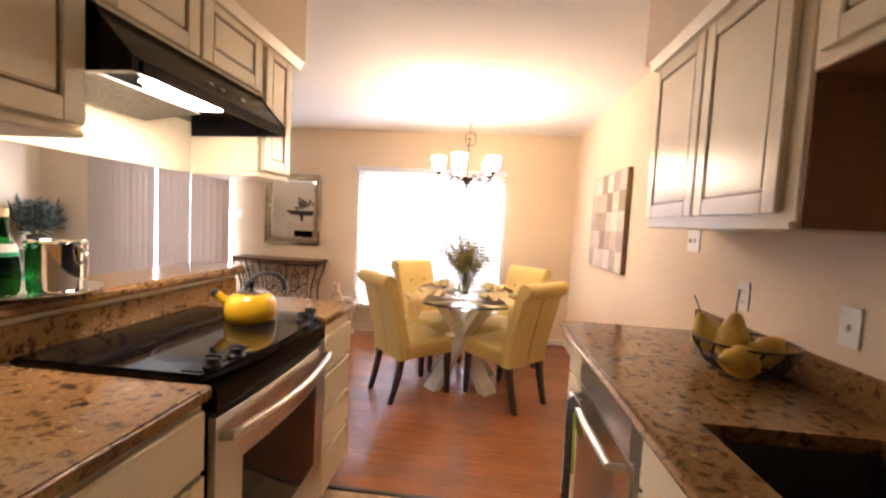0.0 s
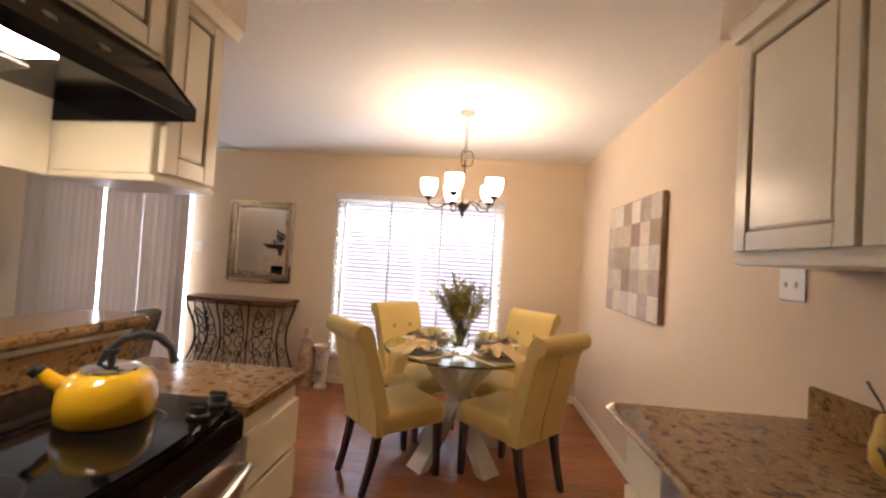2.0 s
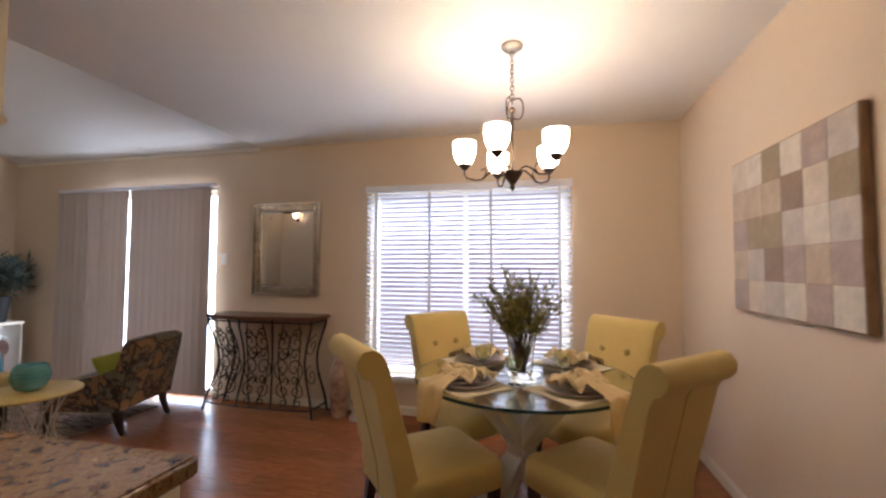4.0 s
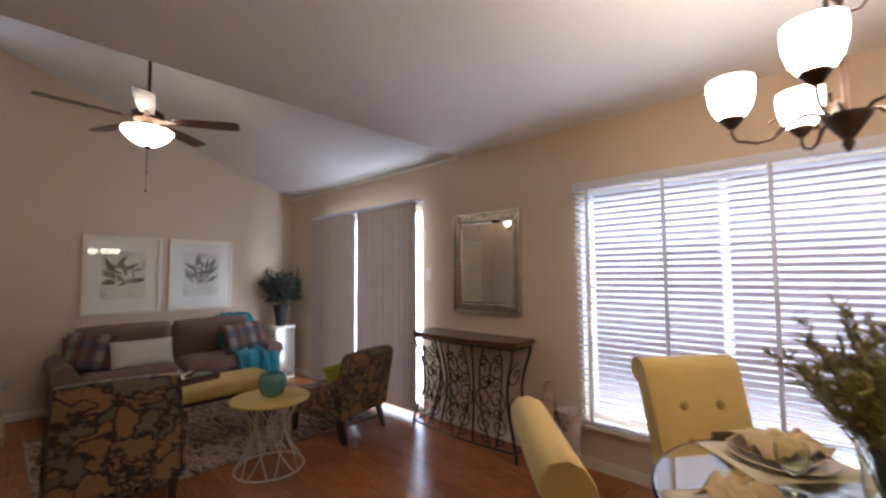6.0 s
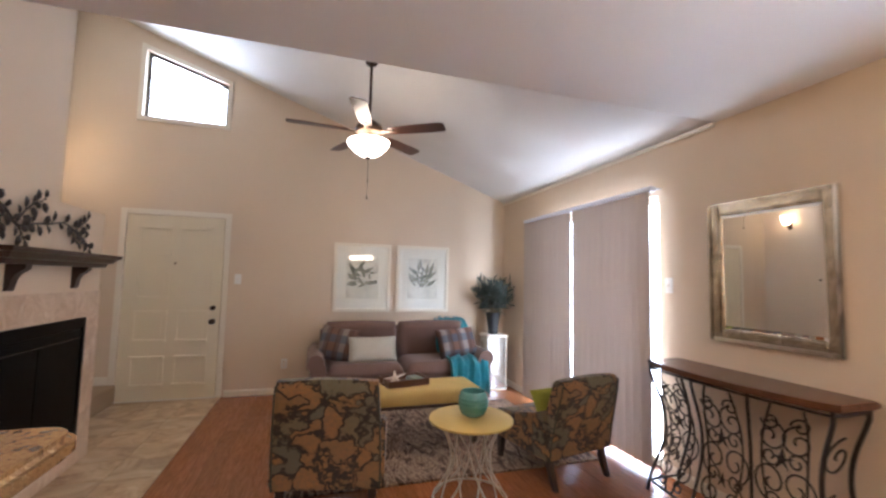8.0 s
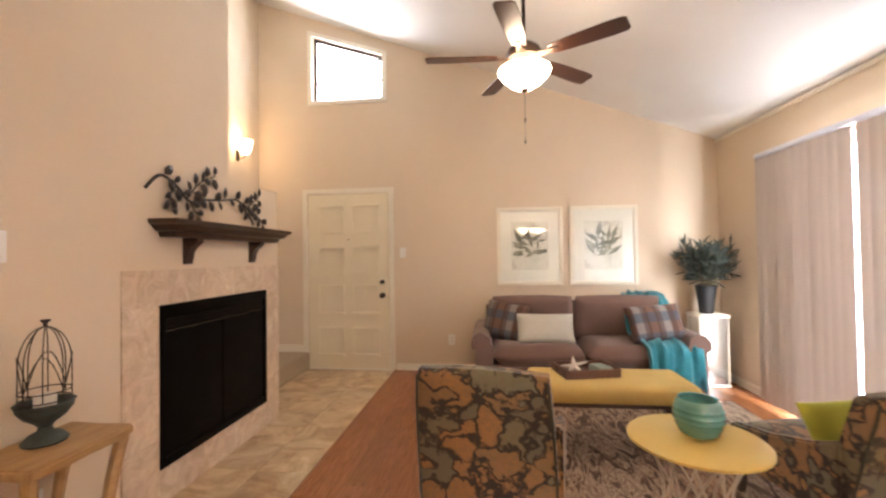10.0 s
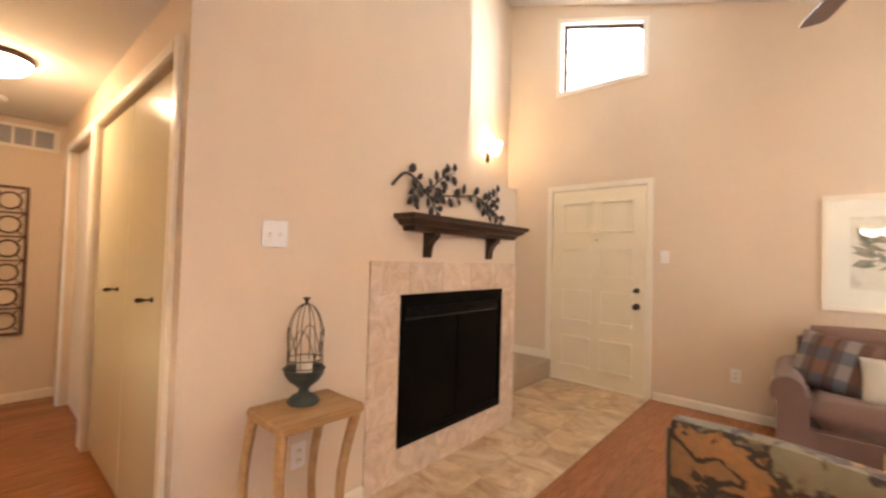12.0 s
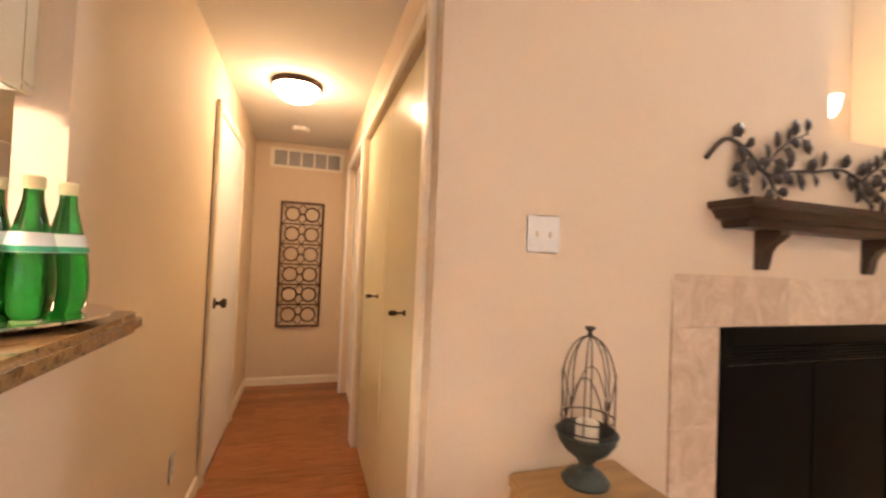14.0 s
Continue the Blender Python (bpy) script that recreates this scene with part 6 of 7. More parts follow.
M_SHELL = mat("bleached_shell", (0.66, 0.60, 0.52), 0.7, other=(0.52, 0.45, 0.38), scale=25, bump=0.5, bump_scale=120)
sf = thing("starfish", "bleached starfish ornament leaning in the tray", "ornament", -4.63, 3.80, 0.495)
sf.matrix_basis = pose(-4.64, 3.80, 0.515, 28, 14, 30)
bm = fresh()
for k in range(5):
    a = radians(72 * k)
    tube(bm, [(r * math.cos(a), r * math.sin(a), 0.012 - 0.01 * r / 0.1) for r in (0, 0.03, 0.07, 0.10)], 0.02, 8, 0.006, 0.6)
part("arms", bm, M_SHELL, sf)
bk = thing("small_box", "grey-green glass box in the wooden tray", "box", -4.62, 3.97, 0.488, 20)
bm = fresh()
box(bm, -0.07, -0.05, 0, 0.07, 0.05, 0.045, 0.006)
part("body", bm, mat("sea_glass", (0.22, 0.30, 0.27), 0.2, other=(0.3, 0.36, 0.32), scale=12), bk)

# round side table with a wire base
rt = thing("round_side_table", "small round yellow table on a looped wire base", "side table", -3.59, 4.10, 0)
bm = fresh()
lathe(bm, ((0, 0.478), (0.262, 0.478), (0.272, 0.484), (0.272, 0.494), (0.264, 0.50), (0, 0.50)), 48)
part("tabletop", bm, mat("yellow_lacquer", (0.66, 0.47, 0.13), 0.38, other=(0.60, 0.42, 0.11), scale=5), rt)
M_WIRE = mat("cream_wire", (0.62, 0.55, 0.42), 0.45, other=(0.55, 0.48, 0.36), scale=30)
for r, z in ((0.20, 0.470), (0.235, 0.008)):
    bm = fresh()
    tube(bm, [(r * math.cos(a), r * math.sin(a), z) for a in (2 * math.pi * k / 40 for k in range(41))], 0.006, 6)
    part("ring", bm, M_WIRE, rt)
for k in range(8):
    a0 = 2 * math.pi * k / 8
    bm = fresh()
    tube(bm, [((0.20 + 0.035 * u - 0.09 * math.sin(math.pi * u)) * math.cos(a0 + 1.1 * u), (0.20 + 0.035 * u - 0.09 * math.sin(math.pi * u)) * math.sin(a0 + 1.1 * u), 0.47 - 0.462 * u) for u in (j / 14 for j in range(15))], 0.0045, 5)
    tube(bm, [((0.20 + 0.035 * u - 0.09 * math.sin(math.pi * u)) * math.cos(a0 - 1.1 * u), (0.20 + 0.035 * u - 0.09 * math.sin(math.pi * u)) * math.sin(a0 - 1.1 * u), 0.47 - 0.462 * u) for u in (j / 14 for j in range(15))], 0.0045, 5)
    part("wire_loop", bm, M_WIRE, rt)
bw = thing("ceramic_bowl", "turquoise ribbed ceramic bowl on the yellow table", "bowl", -3.605, 4.12, 0.5005)
bm = fresh()
prof = [(0, 0), (0.046, 0), (0.054, 0.008)] + [(0.058 + 0.04 * math.sin(math.pi * (0.1 + 0.72 * k / 12)) + 0.004 * (k % 2), 0.012 + 0.148 * k / 12) for k in range(13)] + [(0.078, 0.163), (0.072, 0.16), (0.08, 0.08), (0.05, 0.018), (0, 0.014)]
lathe(bm, prof, 32)
part("body", bm, mat("turquoise_glaze", (0.06, 0.24, 0.22), 0.15, other=(0.16, 0.36, 0.32), scale=14, coat=0.5), bw)

# rug
rug = thing("area_rug", "low-pile rug with a brown and cream palm-leaf pattern", "rug", -4.69, 4.10, 0.0)
bm = fresh()
box(bm, -0.84, -1.19, 0.0, 0.84, 1.19, 0.012, 0.004)
M_RUG = ramp_mat("palm_leaf_pile", ((0.40, (0.06, 0.034, 0.02)), (0.47, (0.17, 0.095, 0.055)), (0.53, (0.40, 0.29, 0.19)), (0.60, (0.15, 0.085, 0.05)), (0.72, (0.50, 0.40, 0.29))), 3.4, 0.95, 3, stretch=(1.0, 3.2, 1), distort=2.6, bump=0.3)
part("woven_field", bm, M_RUG, rug)

# framed prints
M_PRINTA = ramp_mat("print_paper", ((0.35, (0.52, 0.49, 0.42)), (0.5, (0.70, 0.67, 0.58)), (0.7, (0.60, 0.58, 0.50))), 6, 0.7, 4)
M_INK = mat("botanical_ink", (0.11, 0.12, 0.09), 0.7, other=(0.30, 0.29, 0.22), scale=12, mix=0.8)
M_BOARD = mat("mat_board", (0.78, 0.75, 0.67), 0.8, other=(0.76, 0.73, 0.65), scale=5)


def framed_print(y, seed):
    th = thing("framed_print", "botanical print in a white frame above the sofa", "picture", W, y, 1.39, -90, "prints above the sofa")
    rnd = random.Random(seed)
    w, h, t = 0.357, 0.43, 0.04
    for a, b, c, d in ((-w, -h, -w + t, h), (w - t, -h, w, h), (-w + t, h - t, w - t, h), (-w + t, -h, w - t, -h + t)):
        bm = fresh()
        box(bm, a, 0.002, b, c, 0.034, d, 0.005)
        part("frame_rail", bm, M_TRIM, th)
    bm = fresh()
    box(bm, -w + t, 0.002, -h + t, w - t, 0.010, h - t)
    part("mat_board", bm, M_BOARD, th)
    bm = fresh()
    box(bm, -0.20, 0.0102, -0.265, 0.20, 0.0125, 0.265)
    sheet = part("print", bm, M_PRINTA, th, "grey botanical print")
    bm = fresh()
    for k in range(26):
        a, l = rnd.uniform(-0.5, math.pi + 0.4), rnd.uniform(0.08, 0.22)
        ox, oz = rnd.uniform(-0.09, 0.09), rnd.uniform(-0.14, 0.10)
        dx, dz = math.cos(a), math.sin(a)
        p = [(ox, oz), (ox + dx * l * 0.5 - dz * l * 0.13, oz + dz * l * 0.5 + dx * l * 0.13), (ox + dx * l, oz + dz * l), (ox + dx * l * 0.5 + dz * l * 0.13, oz + dz * l * 0.5 - dx * l * 0.13)]
        p = [(max(-0.195, min(0.195, q)), max(-0.26, min(0.26, r))) for q, r in p]
        d = 0.0128 + 0.00012 * k
        bm.faces.new([bm.verts.new((q, d, r)) for q, r in p])
    part("leaf_drawing", bm, M_INK, sheet, smooth=0)
    bm = fresh()
    box(bm, -w + t, 0.0195, -h + t, w - t, 0.0215, h - t)
    g = part("glazing", bm, M_GLASS, th, "clear picture glass", smooth=0)
    g.visible_shadow = False


framed_print(3.67, 21)
framed_print(4.453, 34)

# plant on a mirrored pedestal
pd = thing("pedestal_stand", "mirrored square pedestal with a pale trim", "pedestal", -6.08, 5.37, 0)
pd.scale = (1, 1, 0.94)
bm = fresh()
box(bm, -0.125, -0.125, 0.02, 0.125, 0.125, 0.705, 0.004)
part("column", bm, mat("antique_mirror", (0.62, 0.62, 0.60), 0.16, 0.9, other=(0.40, 0.40, 0.38), scale=6, stretch=(1, 1, 0.3)), pd)
for z0, z1, r in ((0.0, 0.02, 0.14), (0.705, 0.735, 0.145)):
    bm = fresh()
    box(bm, -r, -r, z0, r, r, z1, 0.004)
    part("plinth" if z0 == 0 else "top", bm, M_TRIM, pd)
for s in (-1, 1):
    for q in (-1, 1):
        bm = fresh()
        box(bm, s * 0.126 - 0.006, q * 0.126 - 0.006, 0.02, s * 0.126 + 0.006, q * 0.126 + 0.006, 0.705)
        part("corner_strip", bm, M_TRIM, pd)
pt = thing("plant_pot", "tall dark ribbed plant pot on the pedestal", "plant pot", -6.07, 5.36, 0.6915)
bm = fresh()
lathe(bm, ((0, 0), (0.06, 0), (0.065, 0.02), (0.075, 0.12), (0.098, 0.26), (0.104, 0.275), (0.098, 0.28), (0.088, 0.26), (0.06, 0.2), (0, 0.19)), 24)
part("pot", bm, M_MATTBLACK, pt)
bouquet("potted_plant", "dark grey-green fern-like plant in a black pot", -6.07, 5.36, 0.886, 62, 0.31, 0.32, 0.62, mat("grey_green_leaf", (0.032, 0.042, 0.032), 0.6, other=(0.06, 0.075, 0.055), scale=14, mix=0.7), M_STEM, 0.13, 12, 9, 0.075, 0.09, 0.03, 0.38)

# ---- fireplace ----
M_SOOT = mat("sooty_glass", (0.0025, 0.0025, 0.0025), 0.35, other=(0.005, 0.0045, 0.004), scale=4, spec=0.06)
fpx0, fpx1 = -4.913, -3.463
fd = thing("fireplace_doors", "black metal fireplace front with dark glass doors", "fireplace", 0, F, 0)
bm = fresh()
x0, x1, z0, z1 = -4.715, -3.686, 0.19, 1.05
for a, b, c, d in ((x0, z0, x0 + 0.035, z1), (x1 - 0.035, z0, x1, z1), (x0 + 0.035, z0, x1 - 0.035, z0 + 0.05), (x0 + 0.035, z1 - 0.07, x1 - 0.035, z1)):
    box(bm, a, 0.001, b, c, 0.022, d, 0.003)
part("frame", bm, M_SOOT, fd)
for a, b in ((x0 + 0.037, (x0 + x1) / 2 - 0.003), ((x0 + x1) / 2 + 0.003, x1 - 0.037)):
    bm = fresh()
    box(bm, a, 0.001, z0 + 0.052, b, 0.012, z1 - 0.145, 0.002)
    part("glass_door", bm, M_SOOT, fd, "dark sooty glass door")
bm = fresh()
for k in range(5):
    box(bm, x0 + 0.04, 0.003, z1 - 0.14 + 0.013 * k, x1 - 0.04, 0.014, z1 - 0.132 + 0.013 * k)
part("louvre", bm, M_SOOT, fd)
bm = fresh()
box(bm, x0 + 0.036, 0.0005, z1 - 0.144, x1 - 0.036, 0.002, z1 - 0.071)
part("backing", bm, M_SOOT, fd)

mt = thing("mantel_shelf", "dark espresso wood mantel shelf on two brackets", "mantel", -4.232, F, 0)
mt.scale = (0.985, 0.9, 1)
bm = fresh()
steps = ((0.0, 0.54, 0.10), (0.028, 0.552, 0.11), (0.034, 0.575, 0.135), (0.062, 0.60, 0.16), (0.068, 0.617, 0.178), (0.092, 0.622, 0.183))
rings = [[bm.verts.new(p) for p in ((-hw, 0.0, 1.413 + z), (-hw, d, 1.413 + z), (hw, d, 1.413 + z), (hw, 0.0, 1.413 + z))] for z, hw, d in steps]
for a, b in zip(rings, rings[1:]):
    for i in range(4):
        bm.faces.new((a[i], a[(i + 1) % 4], b[(i + 1) % 4], b[i]))
bm.faces.new(rings[0][::-1]), bm.faces.new(rings[-1])
part("shelf", bm, M_ESPRESSO, mt, smooth=0)
for x in (-0.31, 0.345):
    bm = fresh()
    pts = [(0.0, 1.265), (0.02, 1.265), (0.028, 1.29), (0.035, 1.33), (0.055, 1.36), (0.085, 1.38), (0.10, 1.395), (0.10, 1.413), (0.0, 1.413)]
    prism(bm, [(p, q) for p, q in pts], "x", x - 0.028, x + 0.028)
    part("bracket", bm, M_ESPRESSO, mt)

wa = thing("metal_branch_art", "dark metal leafy branch hung above the mantel", "wall art", -4.2, F, 1.69)
rnd = random.Random(17)


def smooth_line(knots, n=6):
    """A soft curve through (x, z) knots."""
    out = []
    for i in range(len(knots) - 1):
        a, b, c, d = (knots[max(0, min(len(knots) - 1, i + o))] for o in (-1, 0, 1, 2))
        for k in range(n):
            u = k / n
            out.append(tuple(0.5 * (2 * b[q] + (c[q] - a[q]) * u + (2 * a[q] - 5 * b[q] + 4 * c[q] - d[q]) * u * u + (3 * b[q] - a[q] - 3 * c[q] + d[q]) * u ** 3) for q in (0, 1)))
    return out + [knots[-1]]


def metal_leaf(x, z, a, l):
    dx, dz, tilt = math.cos(a), math.sin(a), rnd.uniform(-0.012, 0.012)
    bm = fresh()
    v = [bm.verts.new((x + dx * l * u - dz * l * w, 0.024 + o + tilt * w, z + dz * l * u + dx * l * w)) for u, w, o in ((0.12, 0, 0), (0.38, 0.27, 0.004), (0.75, 0.24, 0.006), (1, 0, 0), (0.75, -0.24, 0.006), (0.38, -0.27, 0.004), (0.58, 0, 0.016))]
    for i in range(6):
        bm.faces.new((v[i], v[(i + 1) % 6], v[6]))
    tube(bm, ((x, 0.022, z), (x + dx * l * 0.2, 0.024, z + dz * l * 0.2)), 0.0025, 4)
    part("leaf", bm, M_IRON, wa, smooth=0)


TWIG_SHAPES = (([(0.61, -0.03), (0.52, 0.05), (0.42, 0.02), (0.31, -0.06), (0.17, -0.035), (0.03, -0.02), (-0.14, 0.005), (-0.28, -0.035), (-0.39, -0.08), (-0.46, -0.13)], 0.009, 0.004, 24),
         ([(0.33, -0.05), (0.26, 0.03), (0.18, 0.085), (0.08, 0.125)], 0.006, 0.003, 9),
         ([(0.42, 0.01), (0.45, -0.05), (0.46, -0.11)], 0.005, 0.003, 5),
         ([(0.31, -0.06), (0.27, -0.11), (0.25, -0.13)], 0.005, 0.003, 4),
         ([(-0.27, -0.03), (-0.35, 0.02), (-0.42, 0.06)], 0.005, 0.003, 5),
         ([(-0.22, -0.015), (-0.27, -0.08), (-0.34, -0.13)], 0.005, 0.003, 5))
for knots, r0, r1, count in TWIG_SHAPES:
    line = smooth_line(knots)
    bm = fresh()
    tube(bm, [(x, 0.02 + 0.004 * math.sin(7 * x), z) for x, z in line], r0, 6, r1)
    part("twig", bm, M_IRON, wa)
    for k in range(count):
        i = min(len(line) - 2, int((0.12 + 0.88 * (k + 0.5) / count) * (len(line) - 1)))
        (x, z), (x1, z1) = line[i], line[i + 1]
        a = math.atan2(z1 - z, x1 - x) + (1 if k % 2 else -1) * rnd.uniform(0.45, 1.3)
        metal_leaf(x, z, a, rnd.uniform(0.065, 0.095))

# rustic side table and cage lantern
M_RUSTIC = mat("rustic_pine", (0.42, 0.25, 0.10), 0.5, other=(0.30, 0.16, 0.06), scale=5, stretch=(1, 7, 7), mix=0.6, bump=0.15, bump_scale=30)
st = thing("rustic_table", "rustic live-edge pine side table with bent branch legs", "side table", -3.025, 1.655, 0)
st.scale = (0.88, 1.14, 1.07)
bm = fresh()
pts = [(-0.222, -0.128), (0.21, -0.13), (0.218, 0.0), (0.212, 0.125), (0.10, 0.132), (-0.02, 0.126), (-0.13, 0.134), (-0.225, 0.12), (-0.215, 0.0)]
fs = prism(bm, pts, "z", 0.555, 0.592)
bmesh.ops.bevel(bm, geom=list({e for f in fs for e in f.edges}), offset=0.008, segments=2, affect="EDGES", clamp_overlap=True)
part("top", bm, M_RUSTIC, st)
for sx, sy, bend in ((-1, -1, 0.05), (1, -1, -0.05), (-1, 1, 0.07), (1, 1, -0.02)):
    bm = fresh()
    tube(bm, [(sx * (0.19 - 0.03 * u) + bend * math.sin(math.pi * u) * (-sx), sy * (0.10 + 0.008 * u), 0.556 * (1 - u)) for u in (k / 8 for k in range(9))], 0.023, 8, 0.017)
    part("leg", bm, M_RUSTIC, st)
M_VERD = mat("verdigris_metal", (0.03, 0.036, 0.033), 0.6, 0.3, other=(0.07, 0.088, 0.08), scale=14, mix=0.7, bump=0.3, bump_scale=60)
cg = thing("cage_lantern", "verdigris pedestal lantern with a domed wire cage", "lantern", -3.035, 1.61, 0.634)
cg.scale = (1, 1, 0.93)
bm = fresh()
lathe(bm, ((0, 0), (0.064, 0), (0.068, 0.008), (0.05, 0.03), (0.024, 0.045), (0.02, 0.06), (0.03, 0.075), (0.06, 0.10), (0.08, 0.13), (0.083, 0.152), (0.088, 0.155), (0.082, 0.158), (0.07, 0.13), (0.03, 0.09), (0, 0.085)), 32)
part("pedestal_bowl", bm, M_VERD, cg)
for k in range(4):
    a = math.pi * k / 4
    bm = fresh()
    tube(bm, [(0.073 * math.cos(a), 0.073 * math.sin(a), 0.165)] + [(0.073 * math.cos(t) * math.cos(a), 0.073 * math.cos(t) * math.sin(a), 0.30 + 0.15 * math.sin(t)) for t in (math.pi * j / 14 for j in range(15))] + [(-0.073 * math.cos(a), -0.073 * math.sin(a), 0.165)], 0.0021, 5)
    part("cage_wire", bm, M_IRON, cg)
for z in (0.165, 0.20):
    bm = fresh()
    tube(bm, [(0.074 * math.cos(t), 0.074 * math.sin(t), z) for t in (2 * math.pi * j / 28 for j in range(29))], 0.0026, 5)
    part("cage_ring", bm, M_IRON, cg)
for k in range(4):
    a0 = 2 * math.pi * k / 4
    bm = fresh()
    tube(bm, [(0.074 * math.cos(a0 + 1.6 * u), 0.074 * math.sin(a0 + 1.6 * u), 0.20 + 0.14 * math.sin(math.pi * u)) for u in (j / 10 for j in range(11))], 0.0019, 5)
    part("cage_wire", bm, M_IRON, cg)
bm = fresh()
lathe(bm, ((0, 0.445), (0.008, 0.45), (0.006, 0.462), (0.016, 0.475), (0.014, 0.478), (0, 0.47)), 12)
part("finial", bm, M_IRON, cg)
bm = fresh()
lathe(bm, ((0, 0.088), (0.032, 0.088), (0.032, 0.185), (0.026, 0.187), (0, 0.18)), 24)
part("candle", bm, mat("ivory_wax", (0.78, 0.72, 0.60), 0.4), cg, "ivory pillar candle")

wall_plate(-2.94, F, 1.347, 0, "switch", 0.118, "white double switch plate on the fireplace wall")
wall_plate(-3.09, F, 0.355, 0, "outlet")
wall_plate(W, 2.24, 1.338, -90, "switch")
wall_plate(W, 2.79, 0.35, -90, "outlet")
wall_plate(HL, 0.62, 0.34, 90, "outlet")

# hall end: air grille and iron lattice
ag = thing("air_grille", "white return air grille high on the hall wall", "vent", -2.215, HY, 2.155)
bm = fresh()
for a, b, c, d in ((-0.34, -0.095, -0.30, 0.095), (0.30, -0.095, 0.34, 0.095), (-0.30, 0.07, 0.30, 0.095), (-0.30, -0.095, 0.30, -0.07)) + tuple((-0.30 + 0.12 * k - 0.008, -0.07, -0.30 + 0.12 * k + 0.008, 0.07) for k in range(1, 5)):
    box(bm, a, 0.001, b, c, 0.014, d, 0.002)
part("frame", bm, M_TRIM, ag)
for k in range(9):
    bm = fresh()
    box(bm, -0.30, 0.002, -0.066 + 0.0155 * k, 0.30, 0.008, -0.058 + 0.0155 * k)
    part("slat", bm, mat("grille_slat", (0.45, 0.43, 0.42), 0.5), ag)
bm = fresh()
box(bm, -0.30, 0.0005, -0.07, 0.30, 0.0015, 0.07)
part("backing", bm, mat("grille_dark", (0.16, 0.14, 0.13), 0.8), ag)
M_LATTICE = mat("brown_lattice_paint", (0.085, 0.036, 0.02), 0.45, 0.2, other=(0.13, 0.06, 0.03), scale=16, mix=0.6)
la = thing("iron_lattice_panel", "dark brown iron wall panel with circles in squares", "wall art", -2.19, HY, 1.143)
bm = fresh()
for a, b, c, d in ((-0.20, -0.60, -0.178, 0.60), (0.178, -0.60, 0.20, 0.60), (-0.178, 0.578, 0.178, 0.60), (-0.178, -0.60, 0.178, -0.578)):
    box(bm, a, 0.004, b, c, 0.03, d, 0.004)
part("frame", bm, M_LATTICE, la)
for i in range(7):
    bm = fresh()
    z = -0.578 + 1.156 * i / 6
    if 0 < i < 6:
        box(bm, -0.178, 0.008, z - 0.006, 0.178, 0.022, z + 0.006)
        part("bar", bm, M_LATTICE, la)
for i in range(6):
    for s in (-1, 1):
        bm = fresh()
        cx, cz, r = s * 0.089, -0.578 + 1.156 * (i + 0.5) / 6, 0.066
        tube(bm, [(cx + r * math.cos(t), 0.015, cz + r * math.sin(t)) for t in (2 * math.pi * j / 24 for j in range(25))], 0.0075, 6)
        for t in (45, 135, 225, 315):
            c, q = math.cos(radians(t)), math.sin(radians(t))
            tube(bm, ((cx + r * c, 0.015, cz + r * q), (cx + 0.122 * c, 0.015, cz + 0.13 * q)), 0.005, 5)
        part("circle", bm, M_LATTICE, la)
for i in range(6):
    bm = fresh()
    cz = -0.578 + 1.156 * (i + 0.5) / 6
    box(bm, -0.024, 0.008, cz - 0.008, 0.024, 0.022, cz + 0.008)
    part("centre_link", bm, M_LATTICE, la)

# ---- stair behind the chimney breast ----
M_CARPET = mat("beige_carpet", (0.46, 0.35, 0.23), 0.95, other=(0.39, 0.29, 0.18), scale=50, bump=0.8, bump_scale=260)
sr = thing("stair", "carpeted stair rising behind the chimney breast", "stair", 0, 0, 0, kind="structure")
bm = fresh()
box(bm, W, SW, 0.0, -5.60, 1.12, 0.19, 0.01)
part("landing", bm, M_CARPET, sr)
for k in range(9):
    bm = fresh()
    box(bm, -5.60 + 0.26 * k, SW, 0.0, -5.60 + 0.26 * (k + 1), 1.12, 0.19 + 0.19 * (k + 1), 0.01)
    part("step", bm, M_CARPET, sr)
bm = fresh()
box(bm, W, SW, 0.19, W + 0.014, 1.04, 0.275, 0.003)
box(bm, W + 0.014, SW, 0.19, -5.60, SW + 0.014, 0.275, 0.003)
part("skirting", bm, M_TRIM, sr)


# ---- pieces of floor and hearth ----
def plank_rows(x0, x1, y0, y1, wide, length, meshes, seed):
    """Planks along x, cut to the area, with staggered ends."""
    rnd = random.Random(seed)
    y = y0
    while y < y1 - 0.01:
        w = min(wide, y1 - y)
        x = x0 - rnd.uniform(0, length)
        while x < x1:
            a, b = max(x, x0), min(x + length, x1)
            if b - a > 0.02:
                key = (round(b - a, 2), round(w, 3))
                if key not in meshes:
                    bm = fresh()
                    box(bm, 0.0005, 0.0005, -0.008, key[0] - 0.0005, w - 0.0005, 0.0)
                    meshes[key] = finish(bm, "plank", M_PLANK, 0)
                piece("plank", meshes[key], floor, pose(a, y, 0.0))
            x += length
        y += w


made = {}
plank_rows(PK + 0.0, E, 2.61, N, 0.127, 1.22, made, 1)
plank_rows(W, PK, 2.135, N, 0.127, 1.22, made, 2)
plank_rows(-3.44, PK, F, 2.135, 0.127, 1.22, made, 3)
plank_rows(HR - 0.06, HL, HY, F, 0.127, 1.22, made, 4)


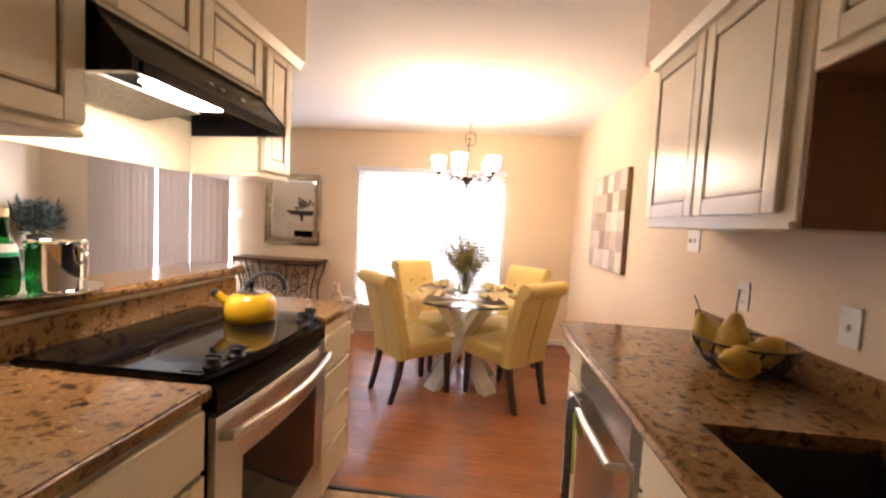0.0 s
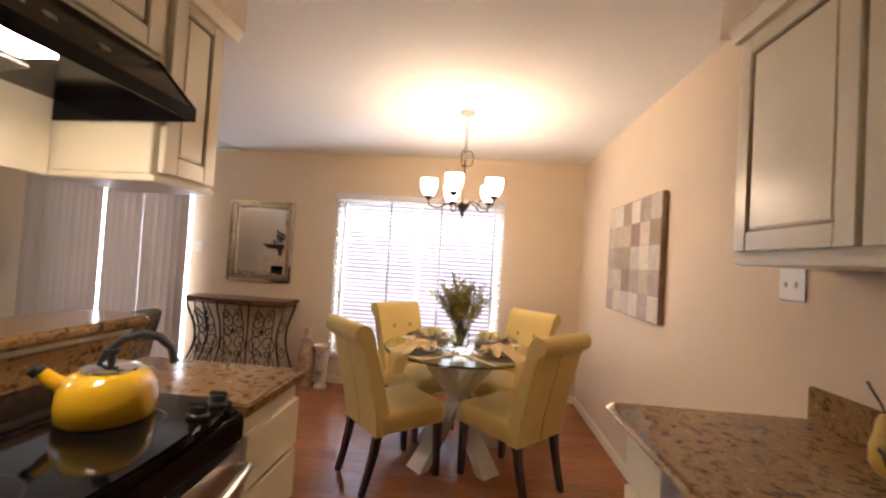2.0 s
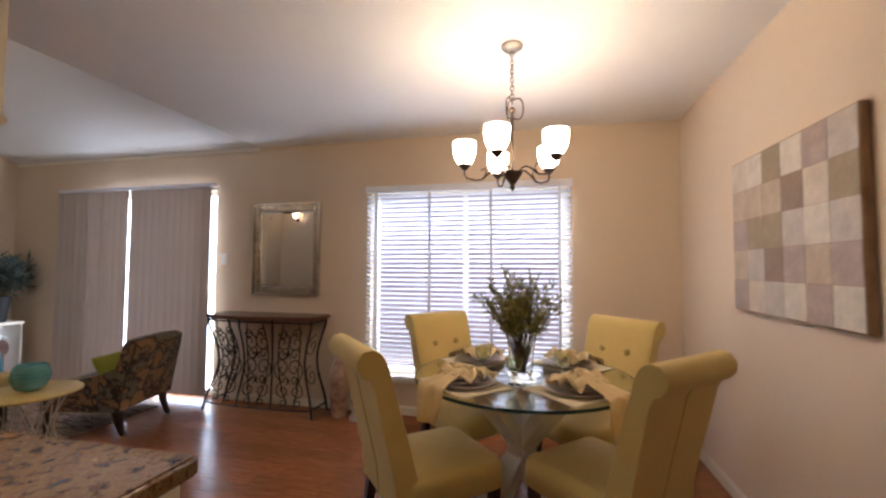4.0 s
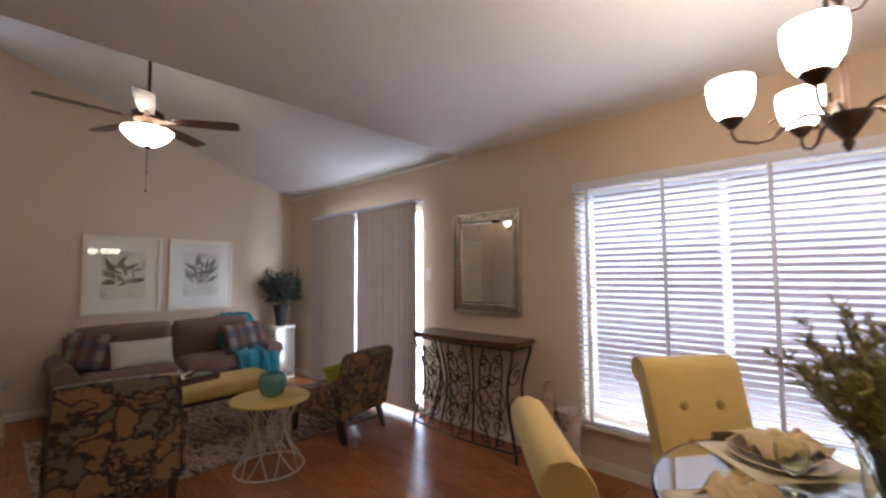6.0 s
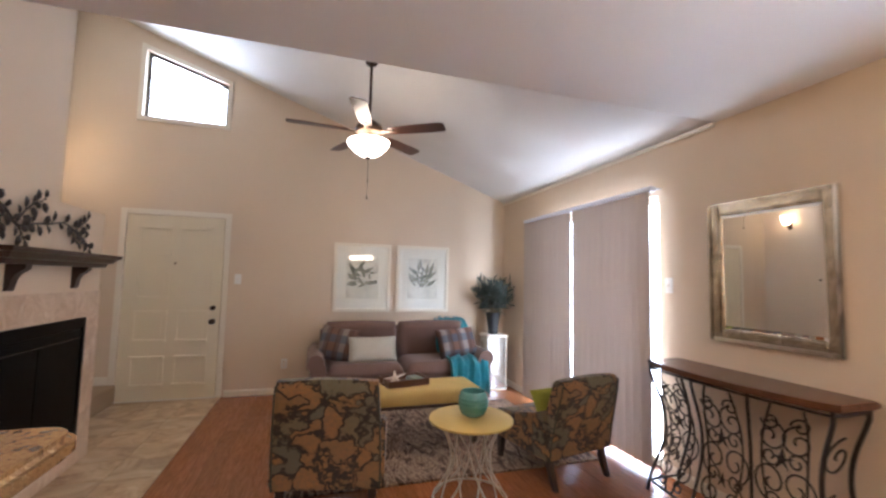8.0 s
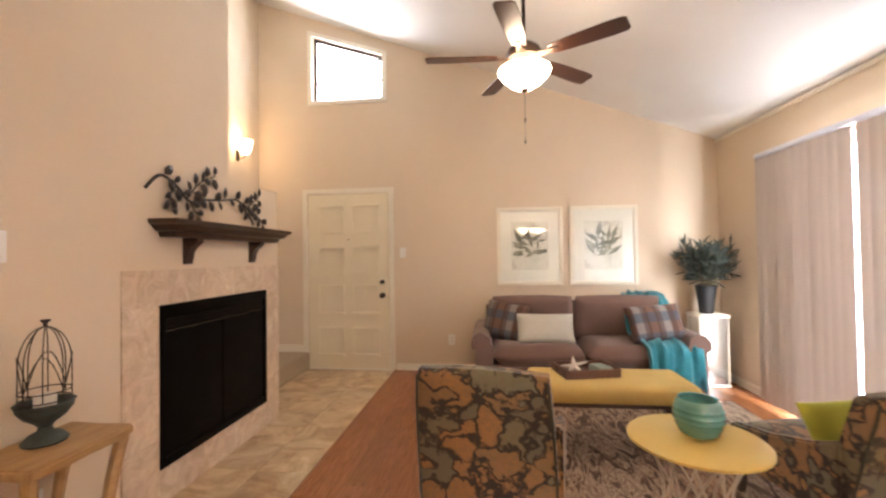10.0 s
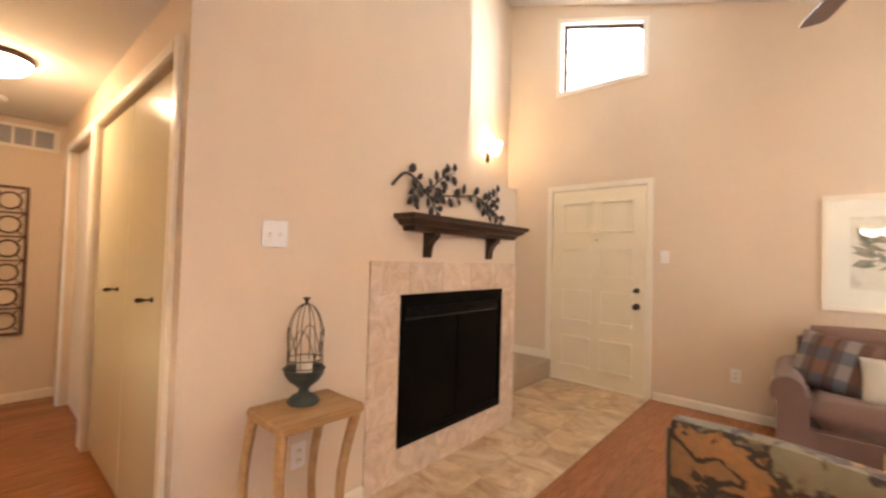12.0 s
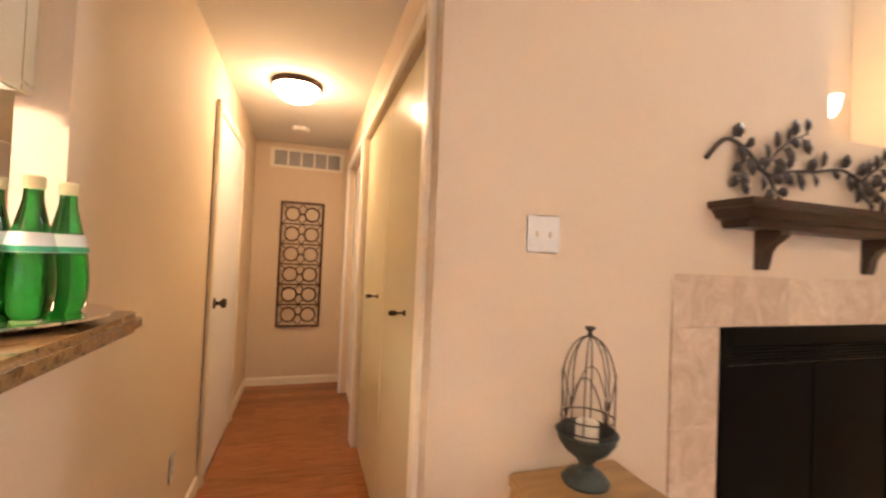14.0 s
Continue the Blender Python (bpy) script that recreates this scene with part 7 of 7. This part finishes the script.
def tiles(x0, x1, y0, y1, size, parent, material, gap=0.004, z=0.0):
    nx, ny = max(1, round((x1 - x0) / size)), max(1, round((y1 - y0) / size))
    w, d = (x1 - x0) / nx, (y1 - y0) / ny
    bm = fresh()
    box(bm, gap / 2, gap / 2, -0.008, w - gap / 2, d - gap / 2, 0.0, 0.0015, 1)
    me = finish(bm, "tile", material, 0)
    for i in range(nx):
        for j in range(ny):
            piece("tile", me, parent, pose(x0 + w * i, y0 + d * j, z))


bm = fresh()
box(bm, W, SW, -0.008, -3.445, 2.13, -0.003)
grout = struct("floor_grout", bm, M_GROUT, "sand grout bed under the entry tiles", "floor")
tiles(W, -3.445, F, 2.13, 0.33, floor, M_TRAV)
tiles(W, -4.914, 1.12, F, 0.33, floor, M_TRAV)
bm = fresh()
box(bm, PK, -0.35, -0.008, E, 2.60, -0.003)
struct("floor_grout_kitchen", bm, M_GROUT, "sand grout bed under the kitchen tiles", "floor")
tiles(-1.13, 0.15, -0.2, 2.60, 0.32, floor, M_TRAV)
bm = fresh()
box(bm, -1.1, 2.598, -0.002, 0.1, 2.625, 0.006, 0.002)
struct("trim_threshold", bm, M_ESPRESSO, "dark threshold strip between tile and wood", "trim")

surround = thing("hearth_surround", "pinkish travertine tile surround round the fireplace", "fireplace surround", 0, F, 0, kind="structure")


def wall_tiles(x0, x1, z0, z1, nx, nz):
    w, h = (x1 - x0) / nx, (z1 - z0) / nz
    bm = fresh()
    box(bm, 0.0008, 0.0005, 0.0008, w - 0.0008, 0.011, h - 0.0008, 0.001, 1)
    me = finish(bm, "tile", M_TRAV2, 0)
    for i in range(nx):
        for j in range(nz):
            piece("tile", me, surround, pose(x0 + w * i, 0, z0 + h * j))


wall_tiles(-4.913, -4.715, 0.0, 1.05, 1, 3)
wall_tiles(-3.686, -3.463, 0.0, 1.05, 1, 3)
wall_tiles(-4.913, -3.463, 1.05, 1.24, 5, 1)
wall_tiles(-4.715, -3.686, 0.0, 0.19, 3, 1)
